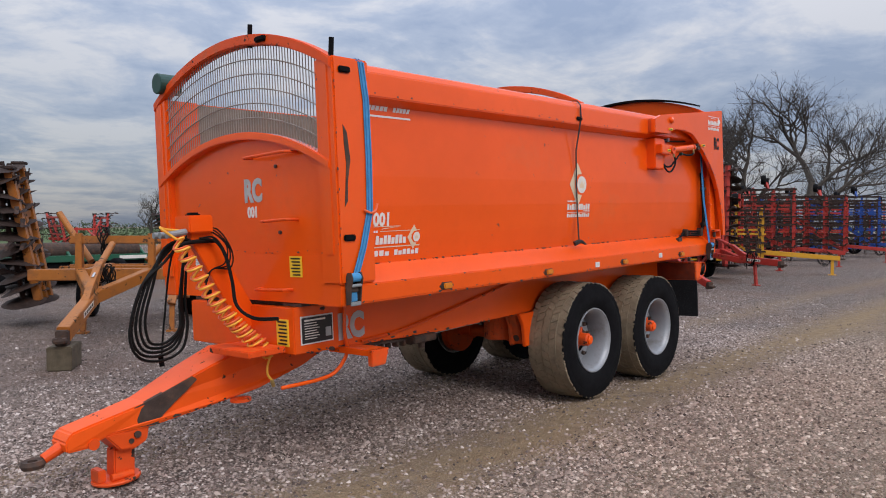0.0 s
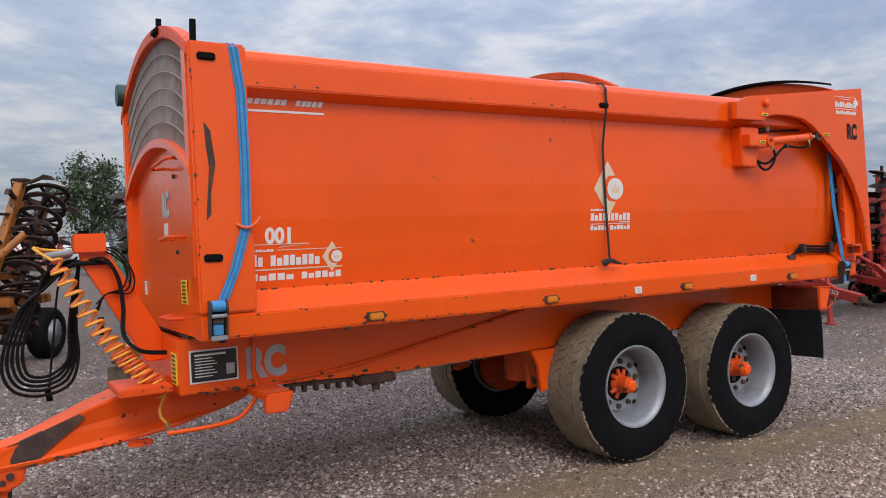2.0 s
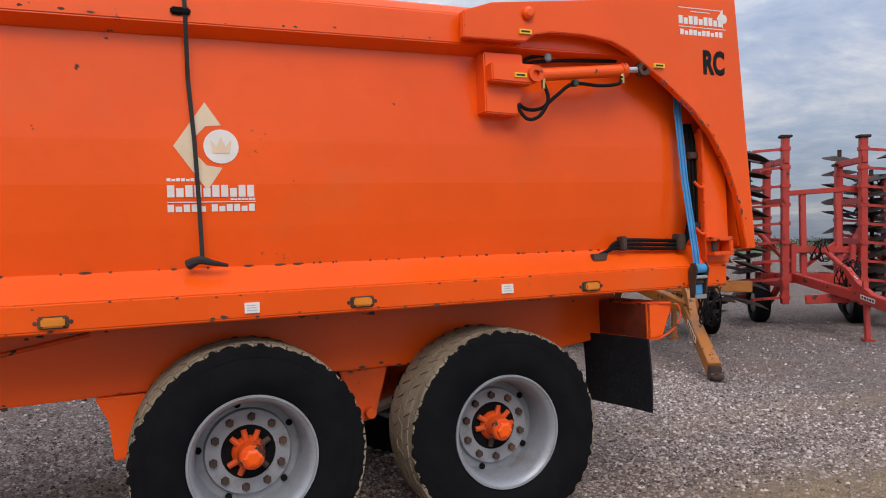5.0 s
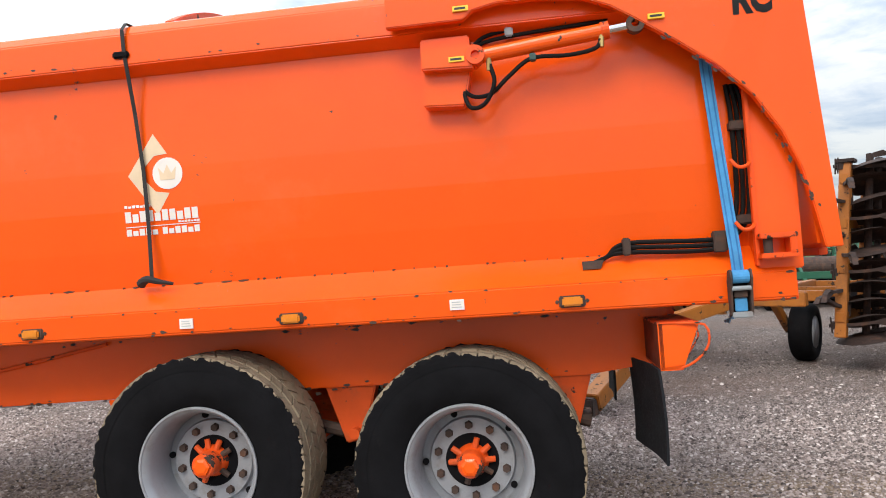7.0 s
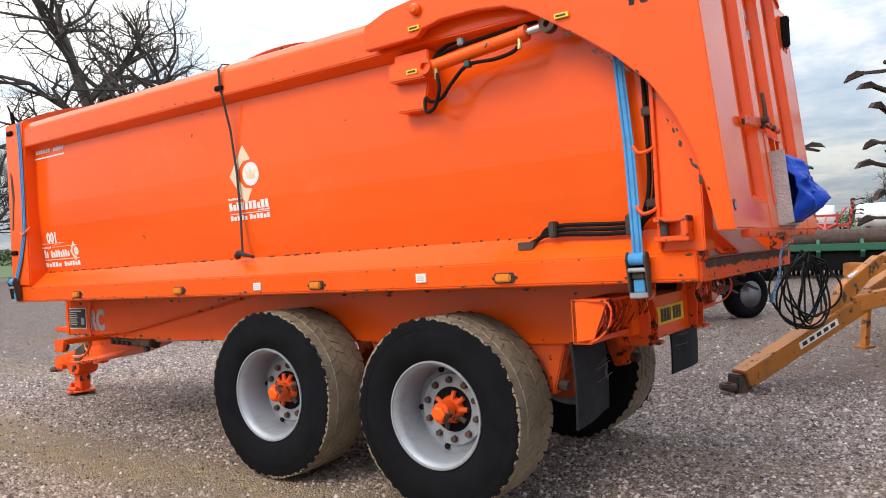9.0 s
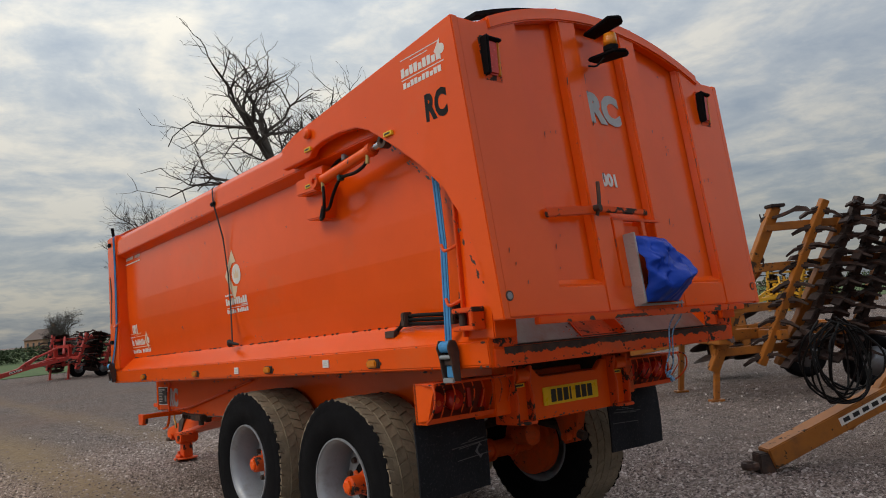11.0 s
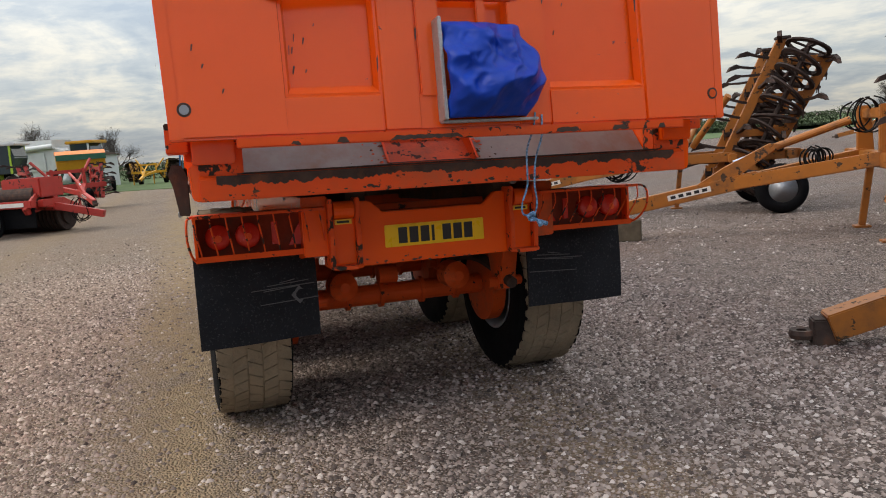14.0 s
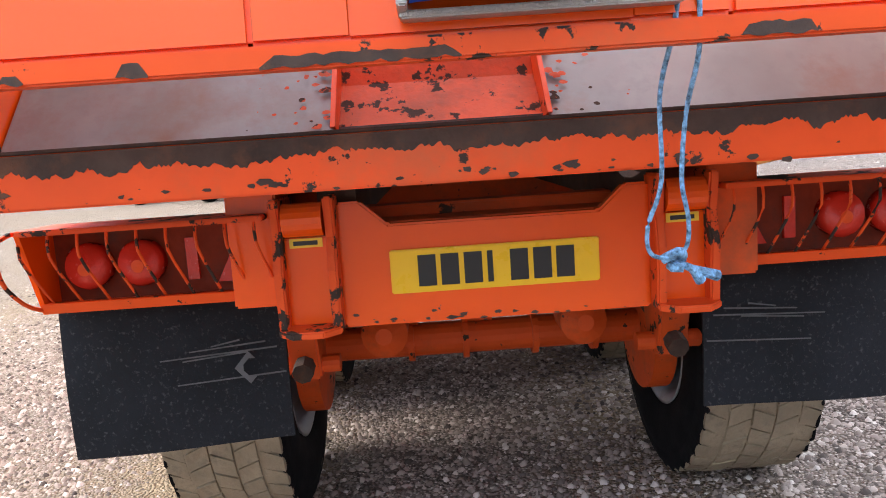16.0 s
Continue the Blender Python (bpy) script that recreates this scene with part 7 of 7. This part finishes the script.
def roller_set(x, y, yaw, paintm, label, width=5.0, drum=0.42, wheelr=0.4, group="field rollers"):
    """A trailed roller: a long frame on two wheels over a heavy ribbed drum."""
    t = thing("field_roller", pose(x, y, 0, 0, 0, yaw), label, "roller", group)
    part("frame_beam", box(-width / 2, width / 2, -0.1, 0.1, 0.72, 0.9, 0.015), paintm, t)
    part("frame_beam", box(-width / 2, width / 2, 0.75, 0.92, 0.80, 0.96, 0.015), paintm, t)
    n = int(width / 0.12)
    core = part("drum", rod((-width / 2 + 0.08, 1.35, drum), (width / 2 - 0.08, 1.35, drum), drum * 0.55, n=16), tinem, t, "rusty ribbed roller drum")
    ring = lathe([(drum * 0.5, 0), (drum * 0.94, 0), (drum, 0.04), (drum * 0.94, 0.08), (drum * 0.5, 0.08)], 20, "x", closed=True)
    me = bpy.data.meshes.new("drum_ring")
    ring.to_mesh(me)
    ring.free()
    me.materials.append(tinem)
    for k in range(n):
        share("drum_ring", me, core, Matrix.Translation((-width / 2 + 0.1 + (width - 0.2) * k / n, 1.35, drum)))
    part("drum", rod((-width / 2 + 0.2, 0.45, 1.02), (width / 2 - 0.2, 0.45, 1.02), 0.24, n=24), rust, t, "rolled-up brown drum")
    for xx in (-width / 2 + 0.15, -0.5, 0.5, width / 2 - 0.15):
        part("side_arm", prism([(-0.2, 0.7), (0.2, 0.9), (1.5, 0.5), (1.5, 0.35), (0.9, 0.7), (-0.1, 0.55)], "x", xx - 0.05, xx + 0.05, 0.01), paintm, t)
        part("stay", prism([(0.0, 0.85), (0.2, 0.85), (0.75, 1.25), (0.6, 1.3)], "x", xx - 0.04, xx + 0.04, 0.01), paintm, t)
    for xx in (-width * 0.28, width * 0.28):
        road_wheel(t, (xx, -0.35, wheelr), wheelr, 0.26, silver, "x")
    part("drawbar", bar((width / 2 - 0.3, 0.6, 0.8), (width / 2 + 1.2, 1.0, 0.4), 0.16, 0.18, 0.012), paintm, t)
    part("skirt", box(-width / 2, width / 2, 0.0, 0.03, 0.22, 0.72, 0.01), rubber, t)
    part("label_board", box(width / 2 - 1.1, width / 2 - 0.2, -0.115, -0.1, 0.76, 0.86), whitepaint, t)
    return t


# red roller towards the lane, with the machines behind it
t = roller_set(-8.86, -2.0, 61, redmac, "red trailed field roller with rusty drum", 4.6)
part("side_wing", prism([(0.2, 0.9), (1.0, 0.9), (1.9, 0.55), (1.9, 0.4), (0.9, 0.62), (0.2, 0.72)], "x", 2.25, 2.4, 0.012), redmac, t)
part("wing_chute", box(1.2, 2.3, 0.3, 1.2, 0.95, 1.45, 0.03), redmac, t)
hose_bundle(t, (2.9, 0.9, 0.55), 0.28, 5, 41)
roller_set(8.4, 21.5, 8, greenmac, "green trailed field roller with brown drums", 6.0)
roller_set(15.5, 19.5, 0, greenmac, "green trailed field roller with brown drums", 5.0)
sgn_t = thing("warning_triangle", pose(9.9, 17.2, 0, 0, 0, 0), "white board with a red warning triangle on a post", "sign")
part("post", box(-0.03, 0.03, 0, 0.05, 0, 1.05), greenmac, sgn_t)
part("board", box(-0.16, 0.16, -0.03, 0, 0.85, 1.2, 0.01), whitepaint, sgn_t)
part("triangle", prism([(-0.11, 0.92), (0.11, 0.92), (0, 1.12)], "y", -0.036, -0.031), redlens, sgn_t)


def drill(x, y, yaw, label):
    """A seed drill: orange hopper over a green frame with coulters."""
    t = thing("seed_drill", pose(x, y, 0, 0, 0, yaw), label, "seed drill")
    part("hopper", prism([(-0.5, 1.5), (0.5, 1.5), (0.95, 2.5), (-0.95, 2.5)], "x", -1.4, 1.4, 0.04), brightyel, t)
    part("hopper_lid", prism([(-1.0, 2.5), (1.0, 2.5), (0.2, 2.75), (-0.2, 2.75)], "x", -1.45, 1.45, 0.03), material("orange hopper lid", (0.7, 0.2, 0.03), 0.5, vary=0.1, scale=2), t)
    part("hopper_band", box(-1.43, 1.43, -0.98, -0.9, 2.15, 2.5, 0.01), greenmac, t)
    part("drill_frame", box(-1.5, 1.5, -1.3, 1.2, 0.55, 0.75, 0.03), greenmac, t)
    for k in range(9):
        part("coulter", bar((-1.4 + 0.35 * k, -1.2, 0.7), (-1.4 + 0.35 * k, -1.6, 0.08), 0.06, 0.12), greenmac, t)
    for xx in (-1.5, 1.5):
        part("side_stay", bar((xx * 0.9, -0.3, 0.7), (xx * 0.7, 0.0, 1.6), 0.12, 0.12, 0.01), greenmac, t)
        road_wheel(t, (xx * 1.15, 0.1, 0.5), 0.5, 0.3, silver, "x")
    return t


drill(-40.0, -2.6, 100, "green seed drill with an orange hopper")


def harvester(x, y, yaw, bodym, roofm_, label):
    """A combine harvester: big body, cab, grain tank, ladder and tall wheels."""
    t = thing("combine_harvester", pose(x, y, 0, 0, 0, yaw), label, "combine harvester", "combine harvesters")
    part("body", prism([(-3.0, 1.0), (2.2, 1.0), (2.3, 2.9), (1.2, 3.2), (-2.6, 3.1), (-3.4, 2.2)], "y", -1.4, 1.4, 0.06), bodym, t)
    part("side_panel", box(-2.4, 0.9, -1.46, -1.39, 1.6, 2.9, 0.04), whitemac, t)
    part("grain_tank", prism([(-1.8, 3.1), (1.2, 3.1), (1.5, 3.7), (-2.1, 3.7)], "y", -1.3, 1.3, 0.04), whitemac, t)
    cab = part("cab", prism([(2.3, 1.6), (3.6, 1.6), (3.9, 2.6), (3.7, 3.3), (2.3, 3.3)], "y", -0.95, 0.95, 0.05), glassy, t)
    part("cab_roof", box(2.15, 4.1, -1.1, 1.1, 3.3, 3.5, 0.06), roofm_, cab)
    for xx, yy in ((2.35, -0.97), (3.65, -0.97), (2.35, 0.97), (3.65, 0.97)):
        part("cab_pillar", bar((xx, yy, 1.6), (xx + 0.05, yy, 3.35), 0.1, 0.1), bodym, cab)
    part("unloading_auger", rod((-2.8, -1.55, 3.0), (1.6, -1.55, 3.25), 0.17, n=16), bodym, t)
    for yy in (-1.25, 1.25):
        road_wheel(t, (2.0, yy, 0.92), 0.92, 0.6, whitemac)
        road_wheel(t, (-2.3, yy, 0.6), 0.6, 0.42, whitemac)
    part("ladder", box(2.6, 3.1, -1.5, -1.35, 0.5, 1.6, 0.02), rust, t)
    return t


harvester(-40.5, -9.6, 76, limemac, whitemac, "lime green and white combine harvester")
harvester(-46.0, -5.6, 70, whitemac, brightyel, "grey combine harvester with a yellow cab roof")
folded_cultivator((-46.0, 0.4), 170, brightyel, "low yellow subsoiler cultivator near the hedge", wing=1.9, length=5.5, seed=37, lean=0.3, hoses=False)
folded_cultivator((-15.0, 0.6), 200, redmac, "small red harrow parked beside the lane", wing=1.9, length=5.0, seed=39, lean=0.2, hoses=False, discs=False, group="red harrows")
folded_cultivator((-17.5, -4.4), 220, greenmac, "tall green folded harrow by the combines", wing=3.4, length=5.0, seed=43, lean=0.1, hoses=False)
folded_cultivator((-24.5, 6.6), 110, redmac, "dark red harrow parked across the lane", wing=2.2, length=5.0, seed=45, lean=0.2, hoses=False, group="red harrows")

# blue ribbed farm trailer past the roller
bt = thing("blue_trailer", pose(-13.9, -7.2, 0, 0, 0, 70), "blue ribbed steel farm trailer with yellow reflectors", "trailer")
part("tub", prism([(-1.1, 0.95), (1.1, 0.95), (1.22, 2.35), (-1.22, 2.35)], "x", -2.8, 2.8, 0.03), bluemac, bt)
for k in range(7):
    for s in (-1, 1):
        part("rib", bar((-2.7 + 0.9 * k, s * 1.12, 0.95), (-2.7 + 0.9 * k, s * 1.25, 2.35), 0.09, 0.07, 0.01, up=(1, 0, 0)), bluemac, bt)
for s in (-1, 1):
    part("top_lip", box(-2.85, 2.85, s * 1.24 - 0.06, s * 1.24 + 0.06, 2.3, 2.42, 0.02), bluemac, bt)
    part("mid_rail", box(-2.85, 2.85, s * 1.19 - 0.05, s * 1.19 + 0.05, 1.55, 1.65, 0.02), bluemac, bt)
    for k in range(3):
        part("reflector", box(-2.2 + 1.8 * k, -1.6 + 1.8 * k, s * 1.27 - 0.005, s * 1.27 + 0.005, 1.75, 1.84), yellowlab, bt)
part("end_panel", box(2.78, 2.86, -1.2, 1.2, 0.95, 2.4, 0.02), bluemac, bt)
part("under_frame", box(-2.6, 2.6, -0.5, 0.5, 0.7, 0.95, 0.02), rust, bt)
for xx in (-0.6, 0.6):
    for s in (-1, 1):
        road_wheel(bt, (xx, s * 0.95, 0.5), 0.5, 0.36, silver)
part("drawbar", bar((2.8, 0, 0.8), (4.2, 0, 0.55), 0.2, 0.2, 0.02), bluemac, bt)

# pale tanks and mixed red frames along the far fence
for k, (x, y) in enumerate(((3.0, 52), (7.5, 54), (12, 51))):
    tk = thing("water_tank", pose(x, y, 0), "long off-white farm tank in the distance", "tank", "white tanks")
    part("tank_shell", lathe([(0.5, -1.8), (0.85, -1.7), (0.9, 0), (0.85, 1.7), (0.5, 1.8)], 24, "x"), whitemac, tk, smooth=True, m=Matrix.Translation((0, 0, 1.3)))
    for s in (-1, 1):
        part("tank_cradle", box(s * 1.1 - 0.1, s * 1.1 + 0.1, -0.8, 0.8, 0, 0.75, 0.02), rust, tk)
for k, (x, y, yw, mt) in enumerate(((-2, 44, 80, redmac), (5, 45, 95, redmac), (12, 43, 100, greenmac), (19, 42, 85, redmac), (25, 36, 110, greenmac), (34, 46, 100, redmac), (-9, 40, 70, brightyel), (-15, 33, 60, yellowmac))):
    folded_cultivator((x, y), yw, mt, {id(redmac): "red cultivator in the distant row", id(greenmac): "green cultivator in the distant row", id(brightyel): "yellow cultivator in the distant row", id(yellowmac): "yellow cultivator in the distant row"}[id(mt)], wing=2.6, length=6.0, seed=60 + k, lean=0.3, hoses=False, discs=k % 2 == 0, group="distant cultivators")

# ---------------------------------------------------------------- land beyond the yard
tagged(part("grass_verge", prism([(-420, -14), (-46, -14), (-38, -1.0), (-33, 6), (-36, 20), (-52, 90), (-420, 160)], "z", 0.004, 0.03), grassm, None), "rough green grass beyond the yard", "grass", kind="structure")
tagged(part("grass_verge", prism([(-50, 62), (120, 70), (400, 75), (400, 420), (-400, 420), (-400, 165)], "z", 0.004, 0.03), grassm, None), "rough green grass beyond the yard", "grass", kind="structure")


def hedge(pts, h, wd, seed, dens=26):
    """A rough hedge made of many small leaf clumps along a line."""
    rs = np.random.RandomState(seed)
    V, F = [], []
    for (x0, y0), (x1, y1) in zip(pts, pts[1:]):
        L = math.hypot(x1 - x0, y1 - y0)
        for _ in range(int(L * dens)):
            f = rs.rand()
            top = h * (0.75 + 0.35 * noise.noise((x0 + (x1 - x0) * f * 1.0, y0 * 0.3, seed)))
            c = np.array((x0 + (x1 - x0) * f + rs.randn() * wd * 0.3, y0 + (y1 - y0) * f + rs.randn() * wd * 0.3, top * rs.rand() ** 0.7))
            a = rs.randn(3, 3) * 0.085
            i = len(V)
            V += [tuple(c + q) for q in a]
            F.append((i, i + 1, i + 2))
    me = bpy.data.meshes.new("hedge")
    me.from_pydata(V, [], F)
    me.materials.append(leafm)
    return tagged(new("hedge", me), "dark green overgrown field hedge", "hedge", kind="stuff")


hedge([(-75, -30), (-70, 0), (-72, 40), (-60, 80)], 2.2, 1.6, 1, 420)
hedge([(-60, 80), (0, 88), (80, 84), (170, 70)], 2.6, 2.0, 2, 260)
hedge([(80, 40), (95, 15), (100, -30)], 2.8, 2.0, 3, 300)


def bare_tree(name, x, y, h, seed, spread=1.0, label="tall leafless tree with fine spreading twigs", fork=(4, 5, 4, 4, 4, 3)):
    rs = random.Random(seed)
    trunk, crown = bmesh.new(), bmesh.new()

    def grow(p, d, length, r, depth):
        q = p
        pts = [p]
        n = 4 if depth < 3 else 3
        for _ in range(n):
            d = (d + Vector((rs.uniform(-1, 1), rs.uniform(-1, 1), rs.uniform(-0.35, 0.75))) * (0.20 + 0.05 * depth)).normalized()
            q = q + d * length / n
            pts.append(q)
        sides = 9 if depth == 0 else 6 if depth == 1 else 4 if depth < 4 else 3
        tube(pts, r, sides, 2 if depth < 3 else 0, trunk if depth < 2 else crown, taper=r * 0.55)
        if depth >= 6 or r < 0.005:
            return
        kids = fork[depth]
        for k in range(kids):
            i = rs.choice((2, 3, 4)) if len(pts) > 4 else rs.choice((1, 2, 3))
            i = min(i, len(pts) - 1)
            a = rs.uniform(0, 6.2832)
            side = d.orthogonal().normalized()
            side = (Matrix.Rotation(a, 3, d) @ side).normalized()
            nd = (d * rs.uniform(0.55, 1.0) + side * rs.uniform(0.5, 1.0) * spread + Vector((0, 0, 0.12))).normalized()
            grow(pts[i], nd, length * rs.uniform(0.58, 0.82), max(0.0085, r * rs.uniform(0.42, 0.6)), depth + 1)

    grow(Vector((0, 0, -0.1)), Vector((0, 0, 1)), h * 0.30, h * 0.026, 0)
    t = thing(name, pose(x, y, 0, 0, 0, rs.uniform(0, 360)), label, "tree", "bare trees")
    part("trunk", trunk, barkm, t)
    part("crown", crown, twigm, t)
    return t


T1 = bare_tree("tree", 76, 21, 21.5, 3)
T2 = bare_tree("tree", 74, 27, 18, 8)
T3 = bare_tree("tree", -21.6, 21.0, 22.5, 12, 1.3, fork=(5, 4, 4, 3, 3, 2))
T3.scale = (1.15, 1.15, 0.95)
placed = ((T1, -28.6, 16.8, 0.56, 40), (T2, -48, -13, 0.41, 20), (T3, -52, -18, 0.41, 130), (T1, -56, -9, 0.33, 300),
          (T2, -76, -3.5, 0.39, 80), (T3, 40, 78, 0.33, 60), (T1, 14, 76, 0.38, 10), (T2, 6, 80, 0.36, 150), (T3, -4, 84, 0.33, 220), (T1, -133, 35.5, 0.45, 170), (T2, -70, 12, 0.28, 90), (T3, -73, 7, 0.28, 10), (T1, -68, 18, 0.28, 310),
          (T2, -40, 66, 0.30, 33), (T3, -28, 72, 0.30, 77), (T1, 60, 76, 0.36, 140), (T2, 110, 36, 0.46, 12))
for src, x, y, sc, ang in placed:
    copy_thing(src, pose(x, y, 0, 0, 0, ang)).scale = (sc, sc, sc)



def ivy_tree(x, y, h, seed):
    """A round tree half hidden in dull evergreen leaves, in many loose clumps."""
    rs = random.Random(seed)
    t = thing("tree", pose(x, y, 0), "round grey-green evergreen tree beyond the machines", "tree")
    trunk = tube([(0, 0, -0.1), (0.1, 0.05, h * 0.2), (0.0, 0.1, h * 0.45), (0.2, 0.0, h * 0.7)], h * 0.03, 8, 3, taper=h * 0.012)
    for k in range(9):
        a = rs.uniform(0, 6.28)
        z = h * rs.uniform(0.3, 0.6)
        tube([(0.05, 0.05, z), (math.cos(a) * h * 0.12, math.sin(a) * h * 0.12, z + h * 0.1), (math.cos(a) * h * 0.24, math.sin(a) * h * 0.24, z + h * 0.24)], h * 0.012, 5, 2, trunk, taper=h * 0.003)
    part("trunk", trunk, barkm, t)
    V, F = [], []
    for k in range(110):
        d = Vector((rs.gauss(0, 1), rs.gauss(0, 1), rs.gauss(0, 1))).normalized() * rs.uniform(0.45, 1.0)
        c = Vector((d.x * h * 0.27, d.y * h * 0.27, h * 0.60 + d.z * h * 0.36))
        for _ in range(60):
            q = c + Vector((rs.gauss(0, 1), rs.gauss(0, 1), rs.gauss(0, 0.8))) * h * 0.038
            i = len(V)
            for _ in range(3):
                V.append(q + Vector((rs.gauss(0, 1), rs.gauss(0, 1), rs.gauss(0, 1))) * 0.11)
            F.append((i, i + 1, i + 2))
    me = bpy.data.meshes.new("crown")
    me.from_pydata(V, [], F)
    me.materials.append(leafm)
    ob = new("crown", me)
    ob.parent = t
    return tagged(ob, kind="stuff")


ivy_tree(9.9, 69.0, 10.2, 5)

# brick house and sheds far off
hs = thing("house", pose(-214, 48.5, 0, 0, 0, 15), "brick house with a slate roof beyond the field", "house")
part("wall", box(-5, 5, -3.5, 3.5, 0, 3.0), brickm, hs)
part("roof", prism([(-3.9, 3.0), (3.9, 3.0), (0, 5.8)], "x", -5.3, 5.3), roofm, hs)
part("chimney", box(3.6, 4.4, -0.4, 0.4, 4.8, 7.0), brickm, hs)
for xx in (-3, 0, 3):
    part("window", box(xx - 0.5, xx + 0.5, -3.54, -3.46, 1.0, 2.2), glassy, hs)
    part("window", box(4.96, 5.04, xx * 0.6 - 0.45, xx * 0.6 + 0.45, 1.0, 2.2), glassy, hs)
sh = thing("shed", pose(-60, -5, 0, 0, 0, 5), "pale low farm shed at the lane's end", "shed")
part("wall", box(-4, 4, -3, 3, 0, 2.6), whitemac, sh)
part("roof", prism([(-3.3, 2.6), (3.3, 2.6), (0, 3.5)], "x", -4.2, 4.2), roofm, sh)
